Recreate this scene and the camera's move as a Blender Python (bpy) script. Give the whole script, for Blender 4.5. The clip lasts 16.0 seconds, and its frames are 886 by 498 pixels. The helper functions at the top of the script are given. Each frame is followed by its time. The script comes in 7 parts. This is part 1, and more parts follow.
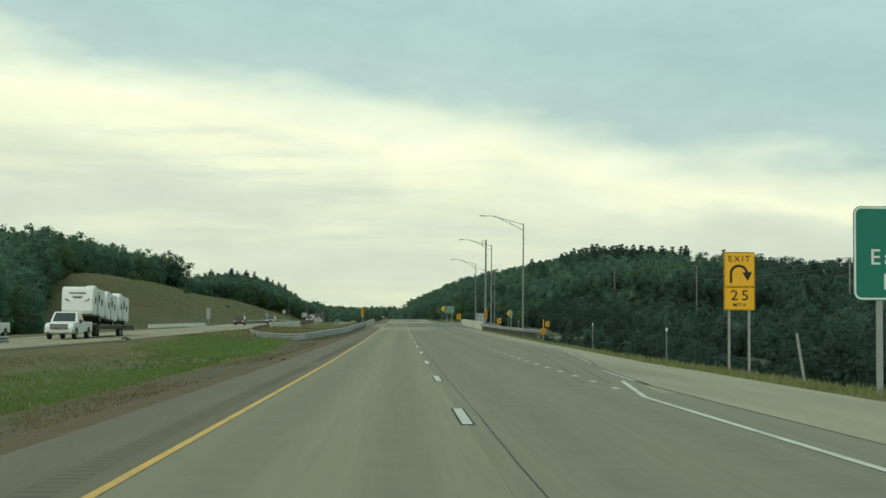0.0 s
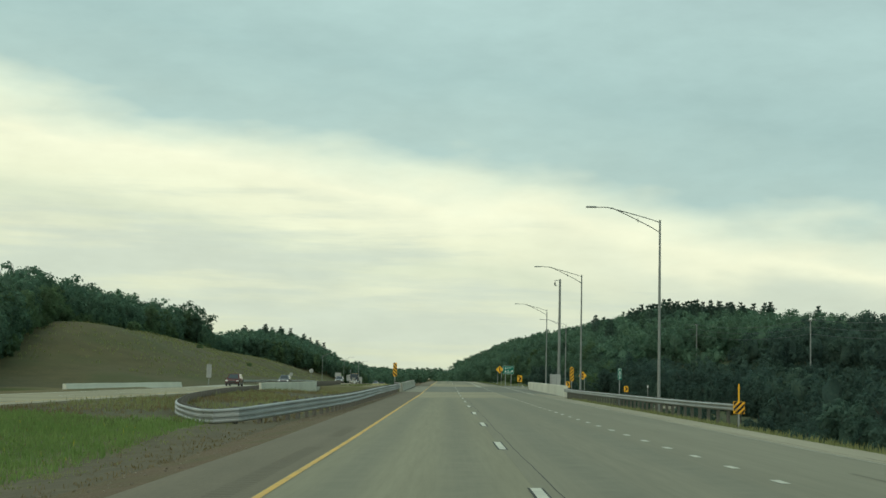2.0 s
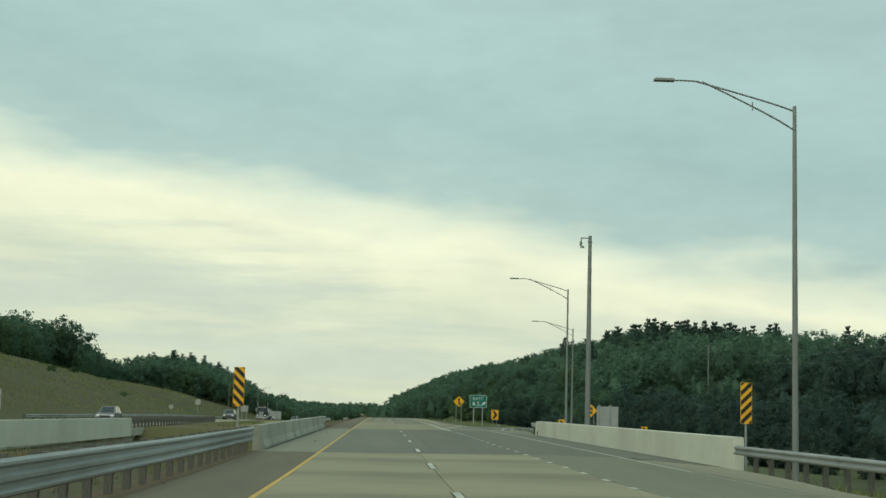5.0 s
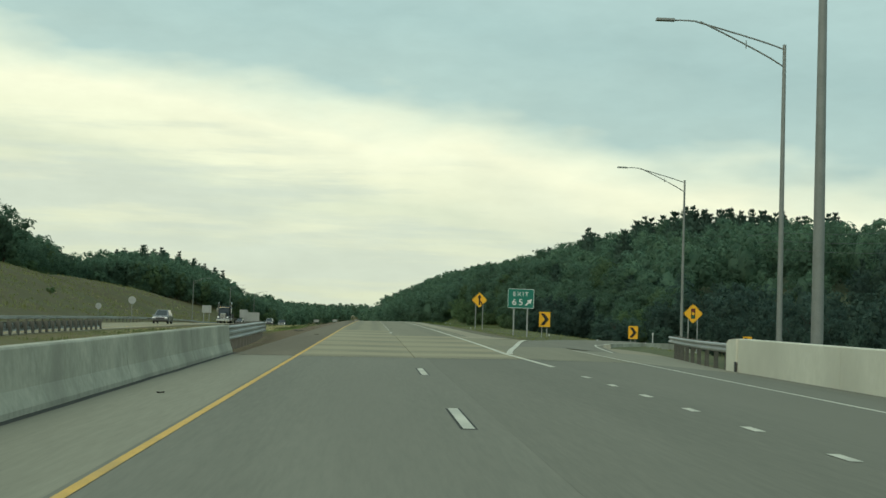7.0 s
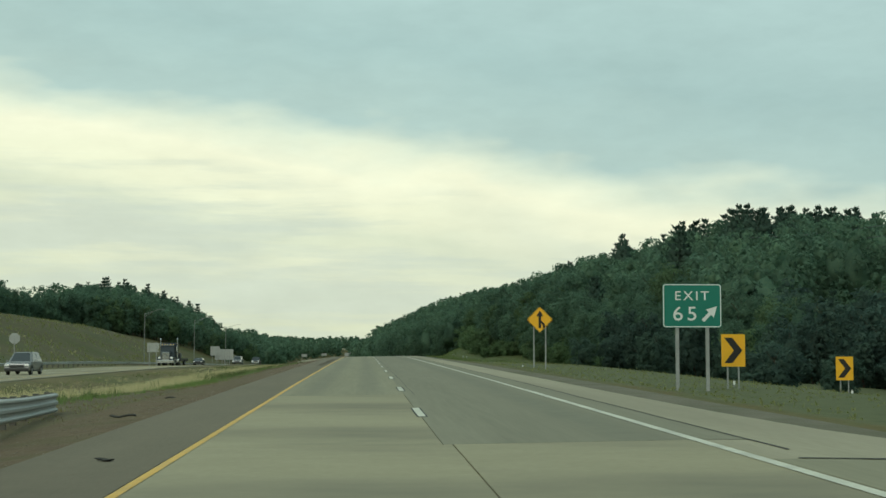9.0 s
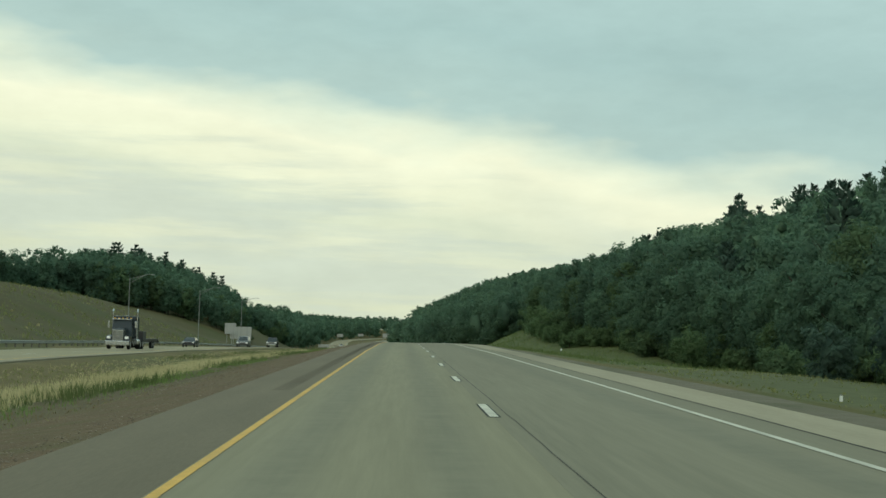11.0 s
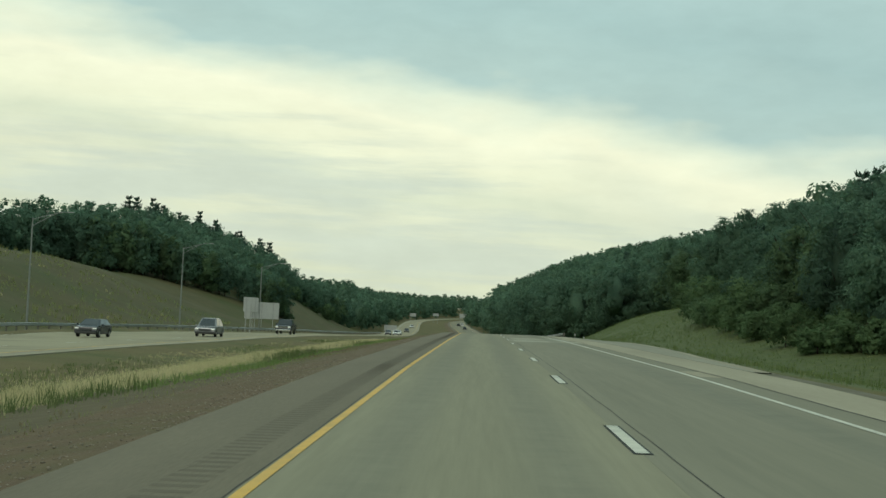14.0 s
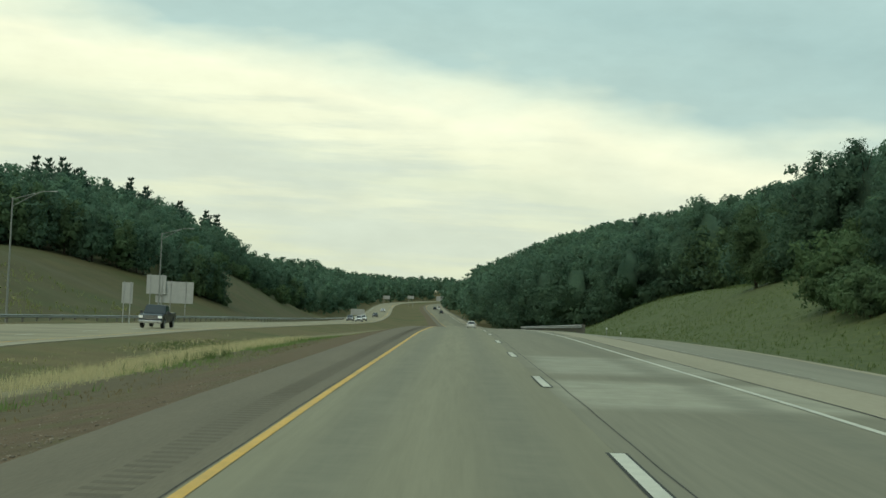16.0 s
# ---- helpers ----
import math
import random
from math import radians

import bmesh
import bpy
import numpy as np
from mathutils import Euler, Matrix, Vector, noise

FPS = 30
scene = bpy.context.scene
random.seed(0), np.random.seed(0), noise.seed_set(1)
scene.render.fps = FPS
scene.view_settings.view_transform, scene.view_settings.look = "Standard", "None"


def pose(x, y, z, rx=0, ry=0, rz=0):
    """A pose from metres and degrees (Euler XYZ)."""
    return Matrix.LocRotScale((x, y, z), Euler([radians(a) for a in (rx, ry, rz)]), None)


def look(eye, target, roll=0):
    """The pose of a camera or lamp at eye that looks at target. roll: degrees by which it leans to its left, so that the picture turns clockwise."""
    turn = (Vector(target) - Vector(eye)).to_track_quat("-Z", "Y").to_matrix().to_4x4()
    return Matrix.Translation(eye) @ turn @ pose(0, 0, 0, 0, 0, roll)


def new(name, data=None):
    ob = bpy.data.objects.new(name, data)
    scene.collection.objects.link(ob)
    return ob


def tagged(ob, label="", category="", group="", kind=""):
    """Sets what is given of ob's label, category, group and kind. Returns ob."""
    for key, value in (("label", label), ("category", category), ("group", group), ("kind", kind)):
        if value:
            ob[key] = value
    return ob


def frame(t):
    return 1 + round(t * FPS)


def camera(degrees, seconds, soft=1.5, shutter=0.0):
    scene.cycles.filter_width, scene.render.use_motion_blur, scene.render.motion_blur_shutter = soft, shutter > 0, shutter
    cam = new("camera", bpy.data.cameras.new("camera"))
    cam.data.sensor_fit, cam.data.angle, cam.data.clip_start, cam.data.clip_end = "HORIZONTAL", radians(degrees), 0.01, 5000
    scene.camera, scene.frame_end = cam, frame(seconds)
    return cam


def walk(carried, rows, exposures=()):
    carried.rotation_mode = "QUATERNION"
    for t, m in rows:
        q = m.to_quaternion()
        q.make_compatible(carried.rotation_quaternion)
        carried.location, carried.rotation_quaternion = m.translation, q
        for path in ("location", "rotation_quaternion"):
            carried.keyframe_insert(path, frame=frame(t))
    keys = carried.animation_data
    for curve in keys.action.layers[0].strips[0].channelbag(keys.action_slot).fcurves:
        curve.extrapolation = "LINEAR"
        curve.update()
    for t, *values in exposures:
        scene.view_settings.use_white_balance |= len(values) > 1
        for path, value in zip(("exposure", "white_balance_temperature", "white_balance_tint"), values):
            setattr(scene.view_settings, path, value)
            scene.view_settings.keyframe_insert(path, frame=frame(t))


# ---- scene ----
cam = camera(34.39, 16.0)
ROWS = [
    (0.0, 0.000, -0.00, 1.480, -1.707, 2.961, -0.474),
    (0.5, -0.158, 16.35, 1.478, 1.994, 3.290, -0.973),
    (1.0, -0.269, 32.69, 1.477, 3.154, 4.303, -1.132),
    (1.5, -0.297, 49.02, 1.477, 2.224, 4.969, -1.102),
    (2.0, -0.283, 65.38, 1.521, 0.121, 5.431, -1.199),
    (2.5, -0.306, 81.81, 1.567, -1.055, 5.551, -1.459),
    (3.0, -0.371, 98.28, 1.614, -0.994, 5.623, -1.769),
    (3.5, -0.434, 114.82, 1.698, -1.251, 6.126, -1.869),
    (4.0, -0.505, 131.46, 1.788, -2.089, 6.801, -1.502),
    (4.2, -0.511, 138.13, 1.824, -2.431, 6.948, -1.365),
    (6.3, -0.341, 208.10, 2.217, -2.357, 6.122, -1.752),
    (6.5, -0.326, 214.74, 2.272, -2.379, 5.158, -1.691),
    (7.0, -0.284, 231.26, 2.411, -2.838, 3.019, -1.813),
    (7.5, -0.197, 247.73, 2.550, -3.883, 2.566, -1.245),
    (8.0, -0.144, 264.18, 2.686, -4.355, 3.177, -1.087),
    (8.5, -0.118, 280.61, 2.822, -3.877, 4.001, -0.560),
    (9.0, -0.177, 297.02, 2.956, -3.168, 4.213, -0.018),
    (9.5, -0.249, 313.45, 3.090, -2.491, 3.922, -0.132),
    (9.7, -0.289, 320.03, 3.143, -2.240, 4.017, -0.314),
    (12.0, -0.778, 396.00, 3.693, -1.323, 3.145, -2.397),
    (12.5, -0.870, 412.57, 3.795, -0.064, 3.356, -2.306),
    (13.0, -0.911, 429.19, 3.894, 1.636, 3.934, -2.878),
    (13.5, -0.898, 445.81, 3.994, 2.007, 3.548, -2.894),
    (14.0, -0.837, 462.42, 4.052, 1.509, 2.577, -2.706),
    (14.5, -0.753, 479.00, 4.097, 1.113, 2.047, -2.989),
    (15.0, -0.689, 495.55, 4.141, 0.766, 2.203, -3.072),
    (15.5, -0.658, 512.02, 4.123, -0.015, 2.145, -3.071),
    (16.0, -0.662, 528.41, 4.082, 0.648, 1.916, -2.593),
]
walk(cam, [(t, pose(x, y, z, 90 + pitch, roll, yaw)) for t, x, y, z, yaw, pitch, roll in ROWS],
     ((0.0, 0.10), (0.5, 0.04), (2.0, 0.03), (2.9, 0.06), (3.5, -0.07), (4.5, -0.02), (6.4, 0.0), (7.1, 0.07), (8.5, 0.05), (9.5, 0.03), (12.0, 0.03), (13.8, 0.03), (14.5, 0.09), (16.0, 0.10)))

# ---- world, sun ----
SUN_EL, SUN_AZ = radians(42), radians(-150)   # azimuth from straight ahead, negative to the left
world = bpy.data.worlds.new("overcast_sky")
scene.world = world
world.use_nodes = True
wn, wl = world.node_tree.nodes, world.node_tree.links
wn.clear()


def wnode(kind, **sets):
    n = wn.new(kind)
    for k, v in sets.items():
        if k == "op":
            n.operation = v
        elif k == "blend":
            n.blend_type = v
        elif k == "dt":
            n.data_type = v
    return n


def wmath(op, a, b=None, c=None):
    n = wnode("ShaderNodeMath", op=op)
    for i, v in enumerate((a, b, c)):
        if v is None:
            continue
        if isinstance(v, (int, float)):
            n.inputs[i].default_value = v
        else:
            wl.new(v, n.inputs[i])
    return n.outputs[0]


w_tc = wnode("ShaderNodeTexCoord")
w_sep = wnode("ShaderNodeSeparateXYZ")
wl.new(w_tc.outputs["Generated"], w_sep.inputs[0])
w_el = wmath("MULTIPLY", wmath("ARCSINE", w_sep.outputs[2]), 57.3)
w_az = wmath("MULTIPLY", w_sep.outputs[0], 57.3)
# a cloud deck: its lower edge hangs lower towards the right
w_edge = wmath("ADD", wmath("MULTIPLY", w_az, -0.15), 8.3)
w_s = wmath("SUBTRACT", w_el, w_edge)


def wnoise(scale_xyz, detail, rough, amount):
    m = wnode("ShaderNodeMapping")
    m.inputs["Scale"].default_value = scale_xyz
    m.inputs["Rotation"].default_value = (0, radians(6), 0)
    wl.new(w_tc.outputs["Generated"], m.inputs[0])
    n = wnode("ShaderNodeTexNoise")
    n.inputs["Scale"].default_value = 1.0
    n.inputs["Detail"].default_value = detail
    n.inputs["Roughness"].default_value = rough
    wl.new(m.outputs[0], n.inputs["Vector"])
    return wmath("MULTIPLY", wmath("SUBTRACT", n.outputs[0], 0.5), amount)


w_s = wmath("ADD", w_s, wnoise((7, 7, 24), 3, 0.5, 3.8))
w_s = wmath("ADD", w_s, wnoise((20, 20, 50), 3, 0.5, 0.9))
w_map = wnode("ShaderNodeMapRange")
w_map.inputs["From Min"].default_value = -10
w_map.inputs["From Max"].default_value = 10
wl.new(w_s, w_map.inputs["Value"])
w_ramp = wnode("ShaderNodeValToRGB")
RAMP = [(0.0, (0.620, 0.680, 0.495)), (0.12, (0.690, 0.750, 0.538)), (0.24, (0.780, 0.830, 0.601)), (0.30, (0.720, 0.790, 0.582)), (0.36, (0.870, 0.910, 0.650)),
        (0.44, (0.930, 0.960, 0.698)), (0.50, (0.760, 0.860, 0.669)), (0.56, (0.460, 0.630, 0.572)), (0.70, (0.410, 0.590, 0.553)), (0.85, (0.460, 0.650, 0.611)), (1.0, (0.440, 0.620, 0.592))]
cr = w_ramp.color_ramp
while len(cr.elements) < len(RAMP):
    cr.elements.new(0.5)
for el, (p, c) in zip(cr.elements, RAMP):
    el.position = p
    el.color = (*c, 1)
wl.new(w_map.outputs[0], w_ramp.inputs[0])
w_m3 = wnode("ShaderNodeMapping")
w_m3.inputs["Scale"].default_value = (4.5, 4.5, 48)
w_m3.inputs["Rotation"].default_value = (0, radians(4), 0)
w_m3.inputs["Location"].default_value = (0.35, 0.0, 0.4)
wl.new(w_tc.outputs["Generated"], w_m3.inputs[0])
w_n3 = wnode("ShaderNodeTexNoise")
w_n3.inputs["Scale"].default_value, w_n3.inputs["Detail"].default_value, w_n3.inputs["Roughness"].default_value = 1.0, 6, 0.55
wl.new(w_m3.outputs[0], w_n3.inputs["Vector"])
w_r3 = wnode("ShaderNodeMapRange")
w_r3.interpolation_type = "SMOOTHSTEP"
w_r3.inputs["From Min"].default_value, w_r3.inputs["From Max"].default_value, w_r3.inputs["To Max"].default_value = 0.44, 0.66, 0.85
wl.new(w_n3.outputs[0], w_r3.inputs["Value"])
w_r4 = wnode("ShaderNodeMapRange")
w_r4.interpolation_type = "SMOOTHSTEP"
w_r4.inputs["From Min"].default_value, w_r4.inputs["From Max"].default_value, w_r4.inputs["To Min"].default_value, w_r4.inputs["To Max"].default_value = -2.6, -1.2, 1.0, 0.0
wl.new(w_s, w_r4.inputs["Value"])
w_streak = wnode("ShaderNodeMix", dt="RGBA")
w_r5 = wnode("ShaderNodeMapRange")
w_r5.interpolation_type = "SMOOTHSTEP"
w_r5.inputs["From Min"].default_value, w_r5.inputs["From Max"].default_value, w_r5.inputs["To Max"].default_value = 0.0, 14.0, 0.85
wl.new(w_az, w_r5.inputs["Value"])
wl.new(wmath("MULTIPLY", wmath("MAXIMUM", w_r3.outputs[0], w_r5.outputs[0]), w_r4.outputs[0]), w_streak.inputs["Factor"])
wl.new(w_ramp.outputs[0], w_streak.inputs["A"])
w_streak.inputs["B"].default_value = (0.61, 0.695, 0.57, 1)
w_mottle = wnode("ShaderNodeMix", dt="RGBA", blend="MULTIPLY")
w_mottle.inputs["Factor"].default_value = 1.0
wl.new(w_streak.outputs["Result"], w_mottle.inputs["A"])
w_tone = wmath("ADD", wmath("ADD", wnoise((11, 11, 34), 5, 0.6, 0.22), wnoise((40, 40, 110), 4, 0.6, 0.10)), 1.0)
wl.new(wmath("MULTIPLY", w_tone, wmath("MULTIPLY_ADD", w_r5.outputs[0], -0.05, 1.0)), w_mottle.inputs["B"])
w_cloud = wnode("ShaderNodeBackground")
wl.new(w_mottle.outputs["Result"], w_cloud.inputs[0])
w_cloud.inputs[1].default_value = 1.0
w_sky = wnode("ShaderNodeTexSky")
w_sky.sky_type = "NISHITA"
w_sky.sun_disc = False
w_sky.sun_elevation = SUN_EL
w_sky.sun_rotation = SUN_AZ
w_clear = wnode("ShaderNodeBackground")
wl.new(w_sky.outputs[0], w_clear.inputs[0])
w_clear.inputs[1].default_value = 0.1
w_mix = wnode("ShaderNodeMixShader")
w_mix.inputs[0].default_value = 0.95
wl.new(w_clear.outputs[0], w_mix.inputs[1])
wl.new(w_cloud.outputs[0], w_mix.inputs[2])
w_out = wnode("ShaderNodeOutputWorld")
wl.new(w_mix.outputs[0], w_out.inputs[0])
sun = new("sun", bpy.data.lights.new("sun", "SUN"))
sun.data.energy, sun.data.angle, sun.data.color = 0.9, radians(35), (1.0, 0.94, 0.80)
sun_way = Vector((math.sin(SUN_AZ) * math.cos(SUN_EL), math.cos(SUN_AZ) * math.cos(SUN_EL), math.sin(SUN_EL)))
sun.matrix_world = look(sun_way * 100, (0, 0, 0))
scene.view_settings.exposure = 0.0


# ---- materials ----
def material(name, a, b, scale=1.0, rough=0.8, metal=0.0, bump=0.2, stretch=(1, 1, 1), fine=12.0, stain=None, island=0.0, spec=0.3, soft_light=0.0):
    """Two colours mixed by coarse and fine noise, an optional third stain colour, grain relief."""
    m = bpy.data.materials.new(name)
    m.use_nodes = True
    nt = m.node_tree
    N, L = nt.nodes, nt.links
    bsdf = N["Principled BSDF"]
    tc = N.new("ShaderNodeTexCoord")
    mp = N.new("ShaderNodeMapping")
    mp.inputs["Scale"].default_value = stretch
    L.new(tc.outputs["Object"], mp.inputs[0])

    def noise_node(sc, det, ro=0.55):
        n = N.new("ShaderNodeTexNoise")
        n.inputs["Scale"].default_value, n.inputs["Detail"].default_value, n.inputs["Roughness"].default_value = sc, det, ro
        L.new(mp.outputs[0], n.inputs["Vector"])
        return n

    big, small = noise_node(scale, 5), noise_node(scale * fine, 4, 0.65)
    add = N.new("ShaderNodeMath")
    add.operation = "ADD"
    L.new(big.outputs[0], add.inputs[0])
    L.new(small.outputs[0], add.inputs[1])
    rng = N.new("ShaderNodeMapRange")
    rng.inputs["From Min"].default_value, rng.inputs["From Max"].default_value = 0.68, 1.32
    L.new(add.outputs[0], rng.inputs["Value"])
    mix = N.new("ShaderNodeMix")
    mix.data_type = "RGBA"
    mix.inputs["A"].default_value, mix.inputs["B"].default_value = (*a, 1), (*b, 1)
    L.new(rng.outputs[0], mix.inputs["Factor"])
    col = mix.outputs["Result"]
    if stain:
        st = noise_node(scale * 0.23, 4, 0.6)
        sr = N.new("ShaderNodeMapRange")
        sr.inputs["From Min"].default_value, sr.inputs["From Max"].default_value = 0.46, 0.68
        L.new(st.outputs[0], sr.inputs["Value"])
        m2 = N.new("ShaderNodeMix")
        m2.data_type = "RGBA"
        m2.inputs["B"].default_value = (*stain, 1)
        L.new(sr.outputs[0], m2.inputs["Factor"])
        L.new(col, m2.inputs["A"])
        col = m2.outputs["Result"]
    if island:
        info, geo = N.new("ShaderNodeObjectInfo"), N.new("ShaderNodeNewGeometry")
        av = N.new("ShaderNodeMath")
        av.operation = "ADD"
        L.new(info.outputs["Random"], av.inputs[0])
        L.new(geo.outputs["Random Per Island"], av.inputs[1])
        r2 = N.new("ShaderNodeMapRange")
        r2.inputs["From Max"].default_value = 2.0
        r2.inputs["To Min"].default_value, r2.inputs["To Max"].default_value = 1 - island, 1 + island
        L.new(av.outputs[0], r2.inputs["Value"])
        hsv = N.new("ShaderNodeHueSaturation")
        L.new(r2.outputs[0], hsv.inputs["Value"])
        L.new(col, hsv.inputs["Color"])
        col = hsv.outputs[0]
    L.new(col, bsdf.inputs["Base Color"])
    bsdf.inputs["Roughness"].default_value = rough
    bsdf.inputs["Metallic"].default_value = metal
    bsdf.inputs["Specular IOR Level"].default_value = spec
    if bump:
        bp = N.new("ShaderNodeBump")
        bp.inputs["Strength"].default_value = bump
        bp.inputs["Distance"].default_value = 0.02
        L.new(small.outputs[0], bp.inputs["Height"])
        L.new(bp.outputs[0], bsdf.inputs["Normal"])
    if soft_light:
        tr, ms = N.new("ShaderNodeBsdfTranslucent"), N.new("ShaderNodeMixShader")
        L.new(col, tr.inputs[0])
        ms.inputs[0].default_value = soft_light
        L.new(bsdf.outputs[0], ms.inputs[1])
        L.new(tr.outputs[0], ms.inputs[2])
        L.new(ms.outputs[0], N["Material Output"].inputs[0])
    return m


def plain(name, c, rough=0.5, metal=0.0, spec=0.5, glow=0.0):
    m = material(name, tuple(v * 0.93 for v in c), tuple(min(1, v * 1.05) for v in c), 3.0, rough, metal, 0.05, spec=spec)
    if glow:
        b = m.node_tree.nodes["Principled BSDF"]
        b.inputs["Emission Color"].default_value = (*c, 1)
        b.inputs["Emission Strength"].default_value = glow
    return m


def foliage(name, deep, mid, light, grain=2.4, vary=0.24, through_light=0.4):
    """Leaf masses: leaf and gap pattern at two scales, clump relief, some light passing through."""
    m = bpy.data.materials.new(name)
    m.use_nodes = True
    nt = m.node_tree
    N, L = nt.nodes, nt.links
    bsdf = N["Principled BSDF"]
    tc = N.new("ShaderNodeTexCoord")
    ns = []
    for sc, det, ro in ((grain, 5, 0.7), (0.10, 3, 0.5), (grain * 0.45, 4, 0.6), (0.16, 2, 0.5)):
        n = N.new("ShaderNodeTexNoise")
        n.inputs["Scale"].default_value, n.inputs["Detail"].default_value, n.inputs["Roughness"].default_value = sc, det, ro
        L.new(tc.outputs["Object"], n.inputs["Vector"])
        ns.append(n.outputs[0])
    ramp = N.new("ShaderNodeValToRGB")
    el = ramp.color_ramp.elements
    el[0].position, el[0].color = 0.30, (*deep, 1)
    el[1].position, el[1].color = 0.70, (*light, 1)
    e = el.new(0.48)
    e.color = (*mid, 1)
    mixn = N.new("ShaderNodeMath")
    mixn.operation = "MULTIPLY_ADD"
    L.new(ns[1], mixn.inputs[0])
    mixn.inputs[1].default_value = 0.7
    mixn.inputs[2].default_value = -0.35
    add = N.new("ShaderNodeMath")
    add.operation = "ADD"
    L.new(ns[0], add.inputs[0])
    L.new(mixn.outputs[0], add.inputs[1])
    L.new(add.outputs[0], ramp.inputs[0])
    info, geo = N.new("ShaderNodeObjectInfo"), N.new("ShaderNodeNewGeometry")
    av = N.new("ShaderNodeMath")
    L.new(info.outputs["Random"], av.inputs[0])
    L.new(geo.outputs["Random Per Island"], av.inputs[1])
    r2 = N.new("ShaderNodeMapRange")
    r2.inputs["From Max"].default_value = 2.0
    r2.inputs["To Min"].default_value, r2.inputs["To Max"].default_value = 1 - vary, 1 + vary
    L.new(av.outputs[0], r2.inputs["Value"])
    stand, both = N.new("ShaderNodeMapRange"), N.new("ShaderNodeMath")
    stand.inputs["From Min"].default_value, stand.inputs["From Max"].default_value = 0.36, 0.64
    stand.inputs["To Min"].default_value, stand.inputs["To Max"].default_value = 0.78, 1.26
    L.new(ns[3], stand.inputs["Value"])
    both.operation = "MULTIPLY"
    L.new(r2.outputs[0], both.inputs[0])
    L.new(stand.outputs[0], both.inputs[1])
    hsv = N.new("ShaderNodeHueSaturation")
    L.new(both.outputs[0], hsv.inputs["Value"])
    L.new(ramp.outputs[0], hsv.inputs["Color"])
    L.new(hsv.outputs[0], bsdf.inputs["Base Color"])
    bsdf.inputs["Roughness"].default_value = 0.85
    bsdf.inputs["Specular IOR Level"].default_value = 0.12
    bp = N.new("ShaderNodeBump")
    bp.inputs["Strength"].default_value, bp.inputs["Distance"].default_value = 0.3, 0.3
    L.new(ns[2], bp.inputs["Height"])
    L.new(bp.outputs[0], bsdf.inputs["Normal"])
    tr, ms = N.new("ShaderNodeBsdfTranslucent"), N.new("ShaderNodeMixShader")
    L.new(hsv.outputs[0], tr.inputs[0])
    ms.inputs[0].default_value = through_light
    L.new(bsdf.outputs[0], ms.inputs[1])
    L.new(tr.outputs[0], ms.inputs[2])
    L.new(ms.outputs[0], N["Material Output"].inputs[0])
    return m


M_GRASS = material("meadow_grass", (0.110, 0.089, 0.037), (0.166, 0.137, 0.054), 0.35, 0.95, bump=0.9, fine=18, stain=(0.084, 0.096, 0.029))
M_HILL = material("dry_hill_grass", (0.066, 0.062, 0.024), (0.121, 0.104, 0.044), 0.22, 0.95, bump=0.9, fine=9, stain=(0.070, 0.081, 0.026))
M_LANE = material("worn_road_concrete", (0.215, 0.202, 0.132), (0.285, 0.265, 0.174), 0.9, 0.85, bump=0.25, stretch=(1, 0.03, 1), fine=9, stain=(0.196, 0.183, 0.120))
M_LANE2 = material("darker_worn_road_concrete", (0.186, 0.176, 0.121), (0.246, 0.231, 0.160), 0.9, 0.85, bump=0.25, stretch=(1, 0.03, 1), fine=9, stain=(0.208, 0.196, 0.134))
M_SLAB = material("pale_slab_concrete", (0.280, 0.253, 0.160), (0.360, 0.322, 0.206), 1.0, 0.85, bump=0.25, stretch=(0.5, 0.8, 1), fine=14, stain=(0.201, 0.185, 0.125), island=0.08)
M_DECK = material("bridge_deck_asphalt", (0.143, 0.142, 0.108), (0.188, 0.184, 0.141), 0.7, 0.88, bump=0.25, stretch=(1, 0.06, 1), fine=20, stain=(0.171, 0.167, 0.127))
M_DECK2 = material("pale_bridge_deck", (0.224, 0.216, 0.158), (0.292, 0.280, 0.206), 0.7, 0.88, bump=0.25, stretch=(1, 0.06, 1), fine=20, stain=(0.202, 0.195, 0.146))
M_DECK3 = material("worn_bridge_deck", (0.160, 0.159, 0.122), (0.209, 0.205, 0.158), 0.7, 0.88, bump=0.25, stretch=(1, 0.06, 1), fine=20, stain=(0.182, 0.177, 0.137))
M_RAMP = material("dark_ramp_asphalt", (0.156, 0.151, 0.113), (0.203, 0.193, 0.147), 0.9, 0.88, bump=0.25, stretch=(1, 0.3, 1), fine=14)
M_ASPH = material("shoulder_asphalt", (0.146, 0.127, 0.086), (0.194, 0.168, 0.113), 1.2, 0.92, bump=0.4, stretch=(1, 0.10, 1), fine=25)
M_SHOUL = material("pale_shoulder_concrete", (0.299, 0.271, 0.186), (0.381, 0.343, 0.240), 0.7, 0.9, bump=0.3, stretch=(1, 0.10, 1), fine=20, stain=(0.242, 0.219, 0.153))
M_GRAVEL = material("red_brown_gravel", (0.098, 0.070, 0.040), (0.191, 0.137, 0.080), 2.2, 0.95, bump=1.0, fine=18, stain=(0.118, 0.105, 0.048))
M_TAR = material("tar_joint", (0.035, 0.035, 0.030), (0.060, 0.058, 0.050), 6, 0.8)
M_WHITE = material("white_road_paint", (0.520, 0.510, 0.410), (0.660, 0.645, 0.520), 3, 0.6, fine=16, stain=(0.440, 0.430, 0.350))
M_WORN = material("worn_road_paint", (0.30, 0.295, 0.22), (0.44, 0.43, 0.34), 2, 0.7, fine=14, stain=(0.25, 0.24, 0.18))
